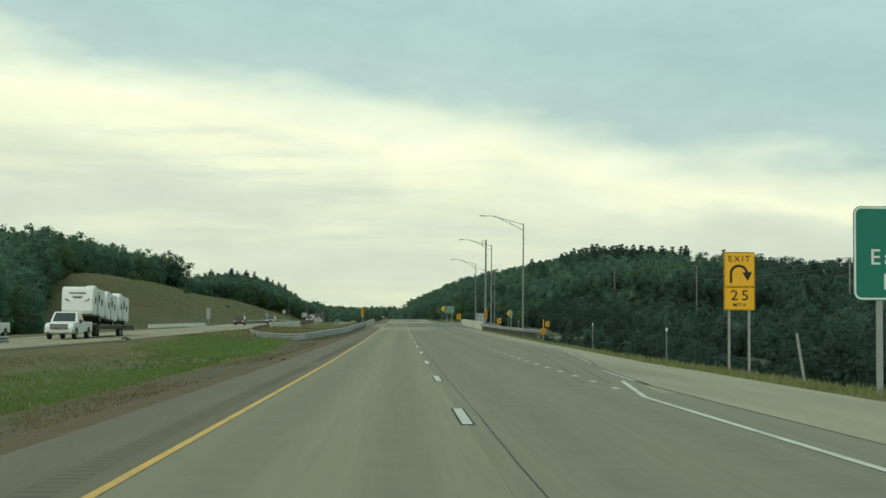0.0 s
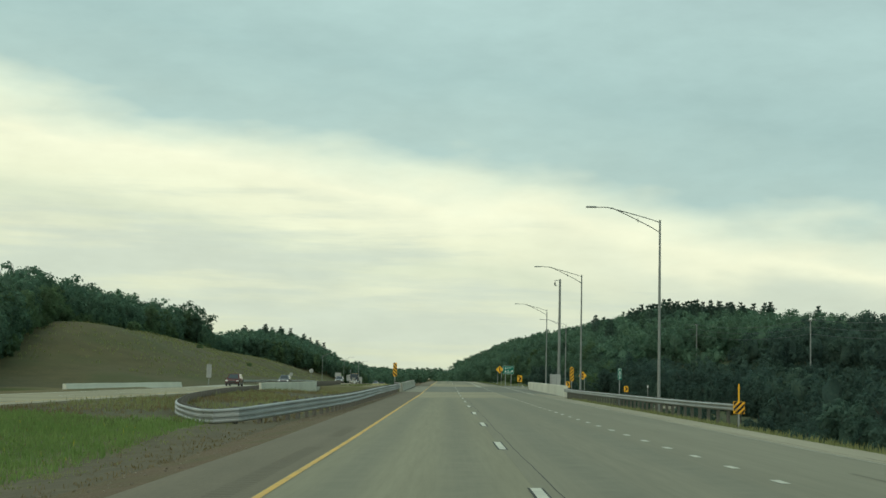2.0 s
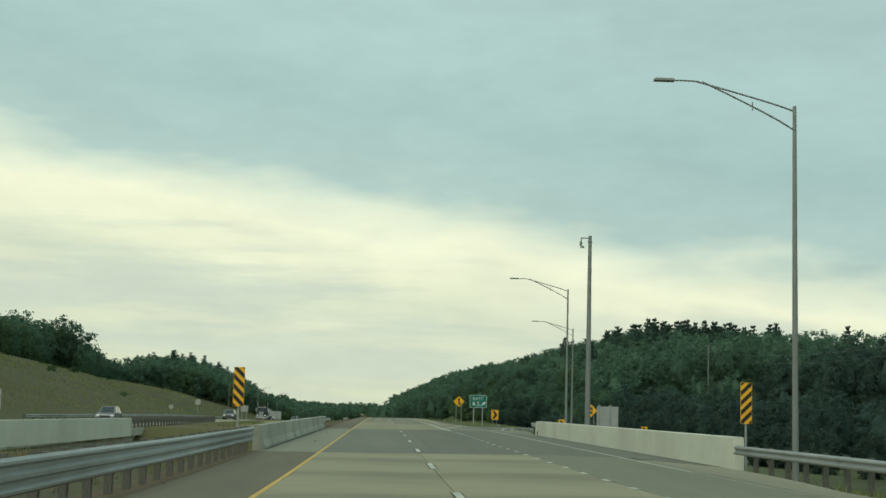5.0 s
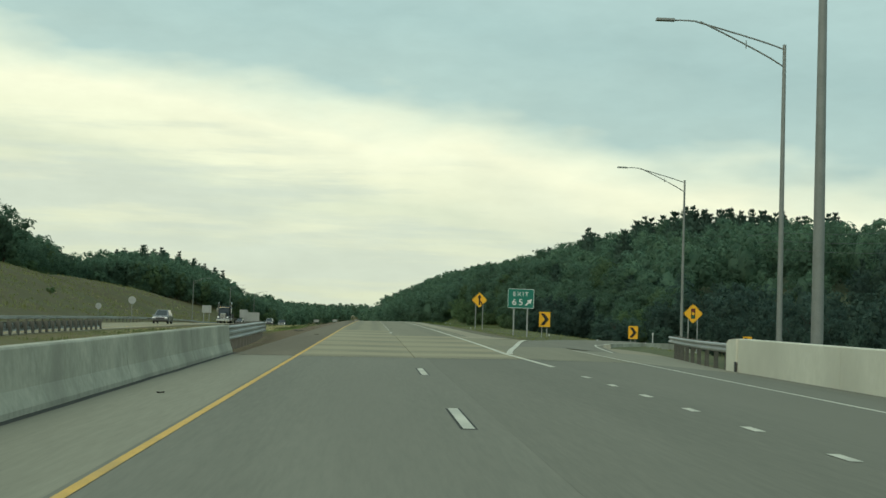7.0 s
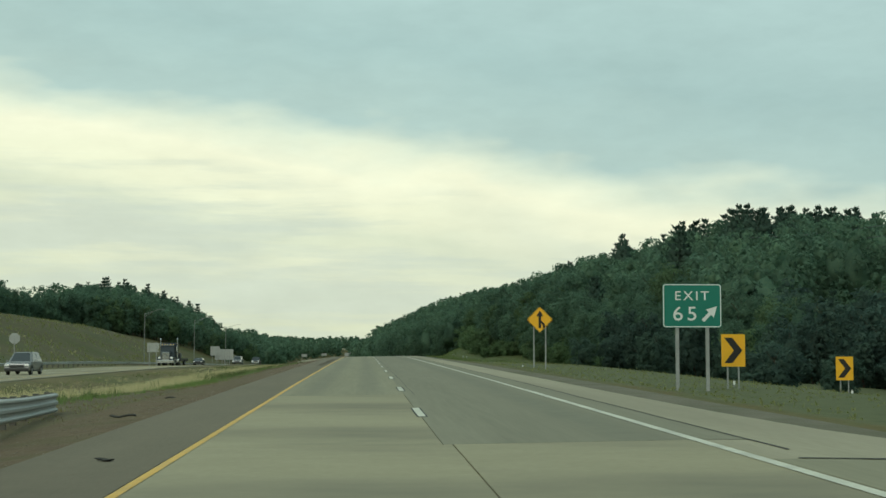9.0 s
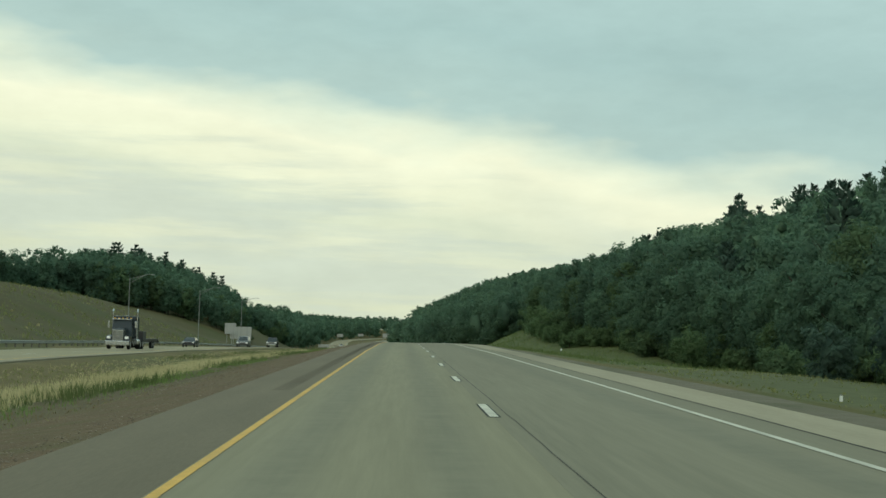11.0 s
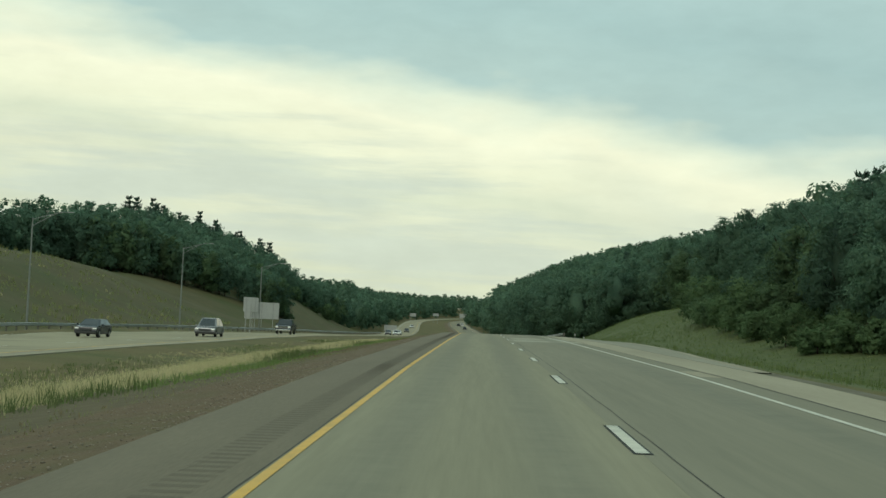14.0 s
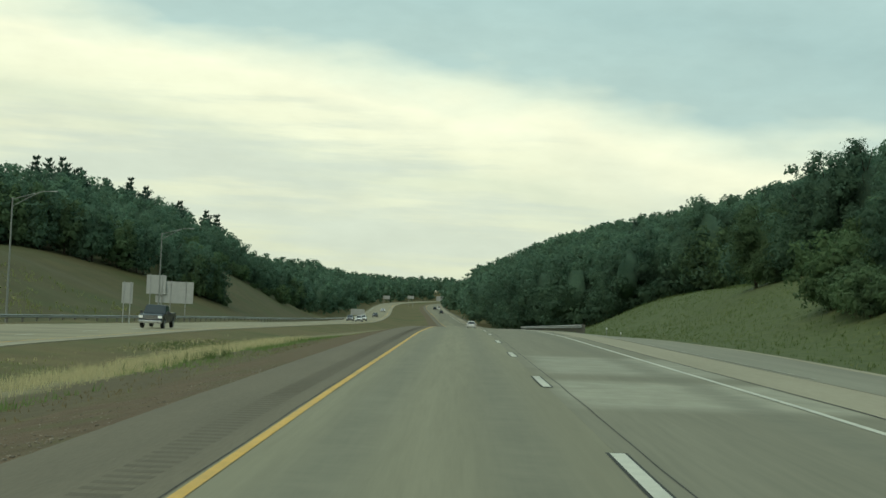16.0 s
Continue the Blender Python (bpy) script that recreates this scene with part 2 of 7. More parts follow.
M_YELLOW = material("yellow_road_paint", (0.600, 0.355, 0.062), (0.730, 0.440, 0.085), 3, 0.6, fine=16, stain=(0.520, 0.330, 0.085))
M_BLACKP = material("black_contrast_paint", (0.030, 0.032, 0.026), (0.055, 0.058, 0.048), 5, 0.8)
M_PARA = material("weathered_parapet_concrete", (0.315, 0.312, 0.248), (0.52, 0.508, 0.410), 1.7, 0.85, bump=0.35, stretch=(1, 0.7, 0.6), fine=5, stain=(0.270, 0.266, 0.212))
M_PARAW = material("new_pale_parapet_concrete", (0.60, 0.595, 0.480), (0.70, 0.690, 0.570), 1.0, 0.85, bump=0.2, stretch=(1, 0.5, 0.4), fine=9, stain=(0.54, 0.53, 0.43))
M_GALV = material("galvanised_steel", (0.30, 0.315, 0.30), (0.43, 0.44, 0.42), 1.5, 0.5, 0.35, 0.08, stretch=(1, 0.3, 1), fine=10, stain=(0.25, 0.26, 0.24))
M_POLE = material("dull_aluminium_pole", (0.21, 0.225, 0.205), (0.29, 0.305, 0.28), 1.5, 0.55, 0.3, 0.05)
M_POST = material("weathered_timber_post", (0.095, 0.092, 0.076), (0.165, 0.158, 0.130), 3, 0.9, bump=0.4, stretch=(1, 1, 0.2))
M_DARKM = plain("dark_metal", (0.05, 0.05, 0.05), 0.5, 0.3)
M_SIGNY = plain("retroreflective_yellow", (0.93, 0.47, 0.016), 0.45)
M_SIGNG = plain("retroreflective_green", (0.005, 0.175, 0.120), 0.45)
M_SIGNW = plain("retroreflective_white", (0.72, 0.74, 0.70), 0.45)
M_SIGNK = plain("sign_black", (0.018, 0.014, 0.012), 0.5)
M_SIGNB = material("bare_aluminium_sign_back", (0.36, 0.375, 0.35), (0.47, 0.48, 0.45), 1.2, 0.55, 0.2, 0.05)
M_SIGNR = plain("signal_red", (0.20, 0.02, 0.015), 0.5)
M_SIGNGR = plain("signal_green", (0.02, 0.12, 0.06), 0.5)
M_BLUE = plain("sign_blue", (0.02, 0.06, 0.22), 0.45)
M_BARK = material("grey_brown_bark", (0.045, 0.038, 0.028), (0.085, 0.072, 0.055), 4, 0.95, bump=0.6, stretch=(1, 1, 0.25))
# deep tones raised and blued close to the light ones: haze put into colour
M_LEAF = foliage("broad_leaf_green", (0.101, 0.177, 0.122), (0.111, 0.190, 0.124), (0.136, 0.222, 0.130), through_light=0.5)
# darker copy of the leaf green, without that haze lift, for nearer right-hand woods
M_DARKLEAF = foliage("darker_leaf_green", (0.054, 0.094, 0.080), (0.068, 0.114, 0.090), (0.094, 0.144, 0.101), through_light=0.5)
M_LEAF2 = foliage("fresh_leaf_green", (0.103, 0.168, 0.092), (0.127, 0.200, 0.100), (0.157, 0.234, 0.115), through_light=0.5)
M_PINE = foliage("dark_pine_needles", (0.083, 0.140, 0.108), (0.089, 0.148, 0.109), (0.105, 0.167, 0.117), through_light=0.5)
M_SHRUB = foliage("light_shrub_green", (0.105, 0.171, 0.082), (0.126, 0.200, 0.092), (0.153, 0.231, 0.110), through_light=0.5)
M_DUST = material("dusty_verge_dirt", (0.118, 0.108, 0.074), (0.190, 0.172, 0.120), 1.4, 0.95, bump=0.8, fine=16, stain=(0.100, 0.104, 0.056))
M_BLADE = material("green_grass_blades", (0.135, 0.215, 0.060), (0.220, 0.300, 0.094), 0.2, 0.9, bump=0, island=0.25, soft_light=0.5)
M_STRAW = material("dry_straw_grass", (0.500, 0.440, 0.235), (0.660, 0.590, 0.340), 0.2, 0.9, bump=0, island=0.16, soft_light=0.5)
M_MEADOW = material("meadow_blades", (0.105, 0.150, 0.052), (0.180, 0.220, 0.082), 0.12, 0.9, bump=0, island=0.2, soft_light=0.5)
M_DRYB = material("brown_dry_grass", (0.180, 0.135, 0.066), (0.270, 0.205, 0.100), 0.2, 0.9, bump=0, island=0.2, soft_light=0.4)
M_WEED = material("verge_weeds", (0.210, 0.225, 0.090), (0.300, 0.310, 0.130), 0.2, 0.9, bump=0, island=0.2, soft_light=0.5)

def grass_zone(m, col_a, col_b, x0, x1, y0, y1, soft=1.2, ragged=2.2, ysoft=8.0, share=1.0):
    """A stretch of another grass, with a ragged edge, between x0..x1 and y0..y1."""
    nt = m.node_tree
    N, L = nt.nodes, nt.links
    bsdf = N["Principled BSDF"]
    old = bsdf.inputs["Base Color"].links[0].from_socket
    tc, sep = N.new("ShaderNodeTexCoord"), N.new("ShaderNodeSeparateXYZ")
    L.new(tc.outputs["Object"], sep.inputs[0])
    ns = N.new("ShaderNodeTexNoise")
    ns.inputs["Scale"].default_value, ns.inputs["Detail"].default_value = 0.35, 6
    L.new(tc.outputs["Object"], ns.inputs["Vector"])

    def calc(op, a, c):
        n = N.new("ShaderNodeMath")
        n.operation = op
        n.use_clamp = op == "MULTIPLY"
        for s, v in zip(n.inputs, (a, c)):
            if isinstance(v, (int, float)):
                s.default_value = v
            else:
                L.new(v, s)
        return n.outputs[0]

    wob = calc("MULTIPLY_ADD", ns.outputs[0], ragged * 2)
    wob.node.inputs[2].default_value = -ragged
    xx = calc("ADD", sep.outputs[0], wob)
    masks = []
    for sock, a, s in ((xx, x0, soft), (xx, x1, -soft), (sep.outputs[1], y0, ysoft), (sep.outputs[1], y1, -ysoft)):
        r = N.new("ShaderNodeMapRange")
        r.interpolation_type = "SMOOTHSTEP"
        r.inputs["From Min"].default_value, r.inputs["From Max"].default_value = min(a - s, a + s), max(a - s, a + s)
        if s < 0:
            r.inputs["To Min"].default_value, r.inputs["To Max"].default_value = 1, 0
        L.new(sock, r.inputs["Value"])
        masks.append(r.outputs[0])
    f = calc("MULTIPLY", calc("MULTIPLY", masks[0], masks[1]), calc("MULTIPLY", masks[2], masks[3]))
    f = calc("MULTIPLY", f, share)
    n2 = N.new("ShaderNodeTexNoise")
    n2.inputs["Scale"].default_value, n2.inputs["Detail"].default_value, n2.inputs["Roughness"].default_value = 1.3, 8, 0.7
    L.new(tc.outputs["Object"], n2.inputs["Vector"])
    rr = N.new("ShaderNodeMapRange")
    rr.inputs["From Min"].default_value, rr.inputs["From Max"].default_value = 0.35, 0.65
    L.new(n2.outputs[0], rr.inputs["Value"])
    own, mix = N.new("ShaderNodeMix"), N.new("ShaderNodeMix")
    own.data_type = mix.data_type = "RGBA"
    own.inputs["A"].default_value, own.inputs["B"].default_value = (*col_a, 1), (*col_b, 1)
    L.new(rr.outputs[0], own.inputs["Factor"])
    L.new(f, mix.inputs["Factor"])
    L.new(old, mix.inputs["A"])
    L.new(own.outputs["Result"], mix.inputs["B"])
    L.new(mix.outputs["Result"], bsdf.inputs["Base Color"])


grass_zone(M_GRASS, (0.045, 0.060, 0.028), (0.080, 0.098, 0.046), 44, 2000, 60, 2600, 3.0, 6.0)              # brush under the woods
grass_zone(M_GRASS, (0.066, 0.090, 0.032), (0.116, 0.138, 0.049), 10.6, 60, 436, 1200, 1.0, 1.5)       # cut slope
grass_zone(M_GRASS, (0.070, 0.086, 0.034), (0.115, 0.124, 0.052), 10.6, 60, 300, 436, 1.0, 1.5)        # rough ground beside the ramp
grass_zone(M_GRASS, (0.050, 0.062, 0.027), (0.088, 0.098, 0.042), 13.0, 60, 50, 300, 1.0, 1.5)          # brush below the verge
grass_zone(M_GRASS, (0.066, 0.064, 0.032), (0.110, 0.102, 0.052), -18.5, -6.0, 120, 216, 1.0, 1.5)     # rough ground between the rails
grass_zone(M_GRASS, (0.084, 0.074, 0.042), (0.134, 0.112, 0.066), -9.4, -5.0, -100, 122)               # dry edge
grass_zone(M_GRASS, (0.086, 0.112, 0.038), (0.142, 0.165, 0.058), -14.8, -9.8, 8, 121, 1.6, 3.0)                 # lush hollow
grass_zone(M_GRASS, (0.175, 0.155, 0.080), (0.270, 0.240, 0.130), -14.6, -12.0, 300, 900, 0.8, 1.4)     # straw band
grass_zone(M_GRASS, (0.084, 0.070, 0.035), (0.132, 0.108, 0.056), -11.9, -7.0, 300, 900, 0.8, 1.6)     # olive ground before it
grass_zone(M_LANE2, (0.285, 0.275, 0.200), (0.375, 0.360, 0.265), 1.1, 9.0, 549.5, 557, 0.4, 0.5, 1.0, 0.95)
grass_zone(M_LANE2, (0.270, 0.262, 0.190), (0.350, 0.335, 0.250), 1.4, 9.0, 560, 571, 0.4, 0.5, 1.2, 0.95)   # pale repaired stretch
for zone_y, zone_x0, zone_x1 in ((445.7, -1.7, 0.5), (450.2, -1.8, 0.3), (524.6, -1.8, -0.4)):                # rubbed marks
    grass_zone(M_LANE, (0.235, 0.228, 0.165), (0.36, 0.35, 0.26), zone_x0, zone_x1, zone_y - 0.14, zone_y + 0.14, 0.2, 0.4, 0.16, 0.6)
for m_road, track_x, track_y0, track_y1 in ((M_LANE, -1.75, -60, 177), (M_LANE, 0.05, -60, 177), (M_LANE2, 2.1, -60, 177), (M_LANE2, 3.95, -60, 177), (M_LANE, -1.75, 338, 900), (M_LANE, 0.05, 338, 900), (M_LANE2, 3.9, 318, 900)):
    grass_zone(m_road, (0.150, 0.148, 0.106), (0.205, 0.200, 0.142), track_x - 0.35, track_x + 0.35, track_y0, track_y1, 0.3, 0.12, 8.0, 0.55)   # darker wheel tracks
grass_zone(M_ASPH, (0.108, 0.092, 0.063), (0.148, 0.125, 0.086), -10, -2.0, 284, 316, 0.5, 0.5, 8.0, 0.5)   # darker asphalt past the bridge
M_FLOWER = plain("yellow_flower", (0.42, 0.40, 0.035), 0.8)
M_WIRE = plain("cable_grey", (0.10, 0.11, 0.11), 0.6)
M_RUBBER = plain("tyre_rubber", (0.018, 0.018, 0.018), 0.8)
M_RIM = plain("wheel_rim", (0.30, 0.30, 0.30), 0.35, 0.6)
M_GLASS = plain("tinted_glass", (0.025, 0.032, 0.034), 0.08, 0.0, 0.8)
M_CHROME = plain("bright_chrome", (0.52, 0.53, 0.52), 0.25, 0.8)
M_LAMP = plain("headlamp_lens", (0.80, 0.82, 0.76), 0.15, glow=0.12)
M_CARW = plain("white_car_paint", (0.78, 0.79, 0.76), 0.25)
M_CARR = plain("dark_red_car_paint", (0.10, 0.022, 0.018), 0.25)
M_CARK = plain("dark_blue_car_paint", (0.030, 0.040, 0.046), 0.22)
M_CARS = plain("silver_car_paint", (0.25, 0.26, 0.26), 0.25, 0.3)
M_RV = plain("camper_white_panel", (0.76, 0.77, 0.72), 0.4)
M_RVG = plain("camper_grey_trim", (0.10, 0.10, 0.10), 0.5)
M_RUBBLE = material("broken_dark_rubber", (0.03, 0.03, 0.026), (0.06, 0.055, 0.045), 6, 0.9)


# ---- the lie of the land ----
def interp(table):
    xs, zs = zip(*table)
    return lambda y: np.interp(y, xs, zs)


def sstep(a, b, v):
    t = np.clip((np.asarray(v, float) - a) / (b - a), 0, 1)
    return t * t * (3 - 2 * t)


road_z = interp([(-300, 0), (50, 0), (100, 0.14), (150, 0.41), (200, 0.67), (250, 1.09), (300, 1.5), (350, 1.91), (400, 2.25), (450, 2.55), (500, 2.68), (550, 2.56), (600, 2.29),
                 (625, 2.0), (650, 1.58), (700, 0.5), (760, -0.8), (820, -2.1), (900, -3.6), (960, -4.3), (1020, -4.6), (1100, -4.5), (1200, -3.9), (1400, -2.6), (1600, -1.2), (2000, 3), (4500, 20)])
bend = interp([(-300, 0), (800, 0), (900, -1.2), (1000, -3.8), (1100, -7), (1200, -11), (1300, -15), (1400, -18), (1500, -19), (1600, -13), (1700, 2), (1800, 24), (2000, 90), (2500, 330), (4500, 1500)])
drop_opp = interp([(-300, 0), (200, 0), (280, -0.3), (312, -0.45), (392, -0.7), (478, -1.1), (519, -1.3), (578, -1.42), (620, -1.36), (650, -1.17), (700, -0.8), (760, -0.37), (820, -0.11), (900, 0.26), (960, 0.35), (1020, 0.4), (1100, 0.3), (1200, 0), (4500, 0)])
opp_near = interp([(-300, -18.6), (150, -19.3), (300, -19.8), (550, -21.5), (800, -21.5), (1100, -21), (4500, -21)])
opp_far = interp([(-300, -32), (300, -32.2), (450, -35), (560, -40), (607, -44), (661, -40.3), (716, -37.8), (800, -36), (1100, -34), (4500, -34)])
cross = interp([(-60, 0), (-5, -0.058), (1.0, 0), (4.78, 0.063), (8.43, 0.05), (12, -0.2), (60, -0.2)])


wood_edge_r = interp([(60, 58), (200, 52), (280, 46), (330, 44), (400, 40), (450, 38), (508, 36), (540, 31), (560, 28), (600, 26.5), (625, 28), (650, 35), (690, 43), (717, 43.5), (745, 41), (757, 39), (767, 36), (780, 30), (795, 23), (815, 19), (850, 15.5), (1000, 15), (2500, 15)])
wood_edge_l = interp([(150, -46), (200, -53), (250, -66), (290, -77), (330, -86), (380, -91), (450, -93), (560, -96), (640, -100), (700, -106), (770, -112), (788, -106), (798, -92), (806, -78), (814, -66), (822, -54), (832, -50), (842, -60), (860, -66), (925, -66), (945, -58), (955, -53), (966, -60), (980, -58), (990, -50), (1040, -47), (1100, -44), (2500, -42)])
# height of the woods' tops along lines at several distances from the road
TOPS_R = [(15, interp([(60, 3), (500, 13), (600, 15), (700, 14), (800, 15), (840, 15.2), (880, 14), (925, 13.3), (960, 14.5), (1000, 18), (1100, 18.5), (1250, 18), (1400, 21), (1600, 25), (2500, 40)])),
          (32, interp([(60, 3), (320, 4), (400, 5.5), (450, 8), (500, 13), (540, 16.5), (600, 17.5), (700, 16.5), (760, 18.5), (800, 18.5), (900, 19), (1000, 20.5), (1200, 21), (1400, 24), (1600, 28), (2500, 45)])),
          (60, interp([(60, 4), (200, 5), (320, 6), (400, 8.5), (450, 12.5), (500, 20), (550, 24), (600, 26.5), (700, 29), (750, 29), (800, 26.3), (850, 27), (900, 29), (1000, 33), (1100, 35), (1400, 38), (2500, 50)])),
          (80, interp([(60, 6), (200, 8), (320, 10), (400, 13.5), (450, 17.5), (500, 23), (550, 27.5), (600, 31.5), (650, 32.5), (750, 34), (850, 36.5), (900, 34.5), (1000, 36), (1100, 40), (1200, 42), (1400, 46), (2500, 60)])),
          (110, interp([(60, 7), (200, 10), (360, 18), (450, 22.5), (500, 25.5), (550, 28.2), (600, 31.5), (650, 35), (750, 41), (850, 44), (900, 42), (1000, 47), (1200, 49), (1400, 54), (2500, 70)])),
          (150, interp([(60, 8), (200, 12), (320, 19), (450, 25), (600, 32), (650, 34), (800, 42), (1000, 50), (1400, 58), (2500, 75)]))]
TOPS_L = [(-45, interp([(150, 11), (600, 11), (750, 9.5), (900, 9), (1000, 8), (1100, 10.5), (1200, 11.5), (1500, 14), (1900, 18), (2500, 24)])),
          (-60, interp([(150, 11), (320, 15), (600, 15), (800, 15.5), (850, 15), (900, 15.5), (950, 16), (985, 15.5), (1010, 12), (1040, 10), (1100, 14), (1200, 18.5), (1500, 18.5), (1900, 20), (2500, 24)])),
          (-90, interp([(150, 13), (330, 21), (400, 24), (500, 25), (600, 24.5), (700, 21), (750, 22), (800, 26.0), (850, 29), (900, 30.2), (1000, 29.8), (1030, 27), (1060, 22), (1100, 18), (1200, 20), (1500, 20), (1900, 21), (2500, 23)])),
          (-100, interp([(150, 14), (330, 22.5), (400, 27), (450, 28.5), (500, 27.0), (550, 28.5), (600, 30.0), (650, 24.7), (750, 23.6), (800, 26), (850, 29), (900, 31), (1000, 32), (1040, 29), (1080, 23), (1200, 21), (1500, 21), (1900, 21), (2500, 23)])),
          (-120, interp([(150, 15), (330, 23), (450, 29.5), (550, 31.5), (650, 31), (700, 31), (750, 27), (850, 27.4), (900, 30.5), (1000, 34.6), (1050, 32), (1100, 27), (1200, 22), (1500, 22), (1900, 20), (2500, 23)])),
          (-150, interp([(150, 17), (330, 24), (550, 33), (650, 36), (750, 37), (850, 38), (900, 33.5), (1000, 34), (1100, 30), (1200, 24), (1500, 23), (1900, 20), (2500, 24)]))]


POLES = [(81, 256, 14.0), (76.9, 370, 17.0), (72.6, 484.2, 20.8), (73.8, 619, 30.4)]


def near_line(x, y):
    """1 in the cleared strip under the power line and before it, 0 elsewhere."""
    lx = float(np.interp(y, [p[1] for p in POLES], [p[0] for p in POLES]))
    return 1.0 if 240 < y < 487 and abs(x - lx + 4) < 13 else 0.0


def between(tables, x, y):
    """Blend of the tables' values across x."""
    x, y = np.asarray(x, float), np.asarray(y, float)
    tables = sorted(tables, key=lambda t: t[0])
    ks = [k for k, _ in tables]
    out = tables[0][1](y) * np.ones_like(x)
    for (a, fa), (b, fb) in zip(tables, tables[1:]):
        t = np.clip((x - a) / (b - a), 0, 1)
        out = np.where(x > a, fa(y) * (1 - t) + fb(y) * t, out)
    return out


def tops(x, y):
    return np.where(np.asarray(x) > 0, between(TOPS_R, x, y), between(TOPS_L, x, y))


def surf(x, y):
    """Height of the near carriageway's surface."""
    return road_z(y) + cross(x)


def opp_surf(x, y):
    return road_z(y) + drop_opp(y) + (np.asarray(x) - opp_near(y)) * 0.018


def ground_z(x, y):
    """Height of the natural ground; x is across, from the near carriageway's dashed line's side."""
    x, y = np.asarray(x, float), np.asarray(y, float)
    zr, zo = road_z(y), road_z(y) + drop_opp(y)
    xn, xf = opp_near(y), opp_far(y)
    # right of the road
    edge = 10.6
    low = -2.6 * sstep(edge, 26, x) * (sstep(20, 110, y) * (1 - 0.75 * sstep(330, 430, y))) - 1.0 * sstep(edge, 22, x)
    low = low * (1 - 0.92 * sstep(276, 286, y) * (1 - sstep(430, 480, y)) * (1 - sstep(18.5, 30, x)))
    cut = 8.8 * sstep(edge + 0.5, 36, x) * sstep(515, 625, y) * (1 - 0.75 * sstep(755, 812, y))
    right = zr - 0.28 + low + cut
    we = wood_edge_r(y)
    sr = sstep(we - 2, we + 22, x)
    right = right * (1 - sr) + np.maximum(between(TOPS_R, x, y) - 12.5, zr - 3.8) * sr
    # median
    k = np.clip((x - xn) / (-5.2 - xn), 0, 1)
    med = zo + (zr - zo) * k - 0.04 - 0.26 * k * (1 - 0.15 * sstep(104, 118, y) * (1 - sstep(216, 219, y))) - 0.75 * np.sin(np.pi * k) ** 1.3 * (1 - 0.85 * sstep(96, 112, y) * (1 - sstep(335, 390, y)))
    # left of the opposite road
    d = xf - x
    up = sstep(300, 400, y) * (1 - sstep(720, 980, y))
    bank = 13.0 * sstep(2, 52, d) * up
    back = 4 * sstep(50, 150, d) * sstep(300, 450, y) * (1 - sstep(700, 800, y)) + 13 * sstep(4, 36, d) * sstep(770, 890, y) * (1 - sstep(965, 1040, y))
    left = zo - 0.30 - 1.2 * sstep(1, 14, d) * (1 - sstep(300, 380, y)) + bank + back - 0.9 * sstep(0.5, 4, d) * (1 - sstep(4, 10, d)) * sstep(350, 420, y)
    wl_ = wood_edge_l(y)
    sl = sstep(-wl_ - 1, -wl_ + 24, -x) * sstep(150, 300, y)
    left = left * (1 - sl) + (between(TOPS_L, x, y) - 12.5) * sl
    z = np.where(x > 10.6, right, np.where(x > -5.2, zr - 0.30, np.where(x > xn, med, np.where(x > xf, zo - 0.05 - 0.32 * np.clip(np.minimum(xn - x, x - xf) / 3, 0, 1), left))))
    # the lower road that the two bridges span
    trench = sstep(219, 229, y) * (1 - sstep(269, 279, y)) * (1 - 0.8 * sstep(40, 120, np.abs(x + 10)))
    return z - 5.2 * trench


def height(x, y):
    return float(ground_z(x - bend(y), y))


# ---- building helpers ----
def mesh_object(name, verts, faces, mat, smooth=False):
    me = bpy.data.meshes.new(name)
    me.from_pydata([tuple(v) for v in verts] if not isinstance(verts, np.ndarray) else verts.tolist(), [], faces if not isinstance(faces, np.ndarray) else faces.tolist())
    me.materials.append(mat)
    if smooth:
        me.shade_smooth()
    me.update()
    return new(name, me)


def thing(name, loc, label, category, group="", rz=0.0, kind=""):
    ob = new(name)
    ob.empty_display_size = 0.3
    ob.matrix_basis = pose(*loc, 0, 0, rz)
    return tagged(ob, label, category, group, kind)


def part(name, bm, mat, parent, label="", smooth=False):
    me = bpy.data.meshes.new(name)
    bm.to_mesh(me)
    bm.free()
    me.materials.append(mat)
    if smooth:
        me.shade_smooth()
    ob = new(name, me)
    ob.parent = parent
    if label:
        ob["label"] = label
    return ob


def box(bm, c, size, bevel=0.0, taper=None, rot=None):
    """A box centred at c; taper: (x, y) scale of its top."""
    r = bmesh.ops.create_cube(bm, size=1.0)
    vs = r["verts"]
    for v in vs:
        x, y, z = v.co
        if taper and z > 0:
            x, y = x * taper[0], y * taper[1]
        v.co = Vector((x * size[0], y * size[1], z * size[2]))
    if bevel:
        es = {e for v in vs for e in v.link_edges}
        out = bmesh.ops.bevel(bm, geom=list(es), offset=bevel, segments=2, affect="EDGES", profile=0.7)
        vs = list({v for f in out["faces"] for v in f.verts} | {v for v in vs if v.is_valid})
    if rot:
        bmesh.ops.rotate(bm, cent=(0, 0, 0), matrix=Euler([radians(a) for a in rot]).to_matrix(), verts=vs)
    for v in vs:
        v.co += Vector(c)
    return bm


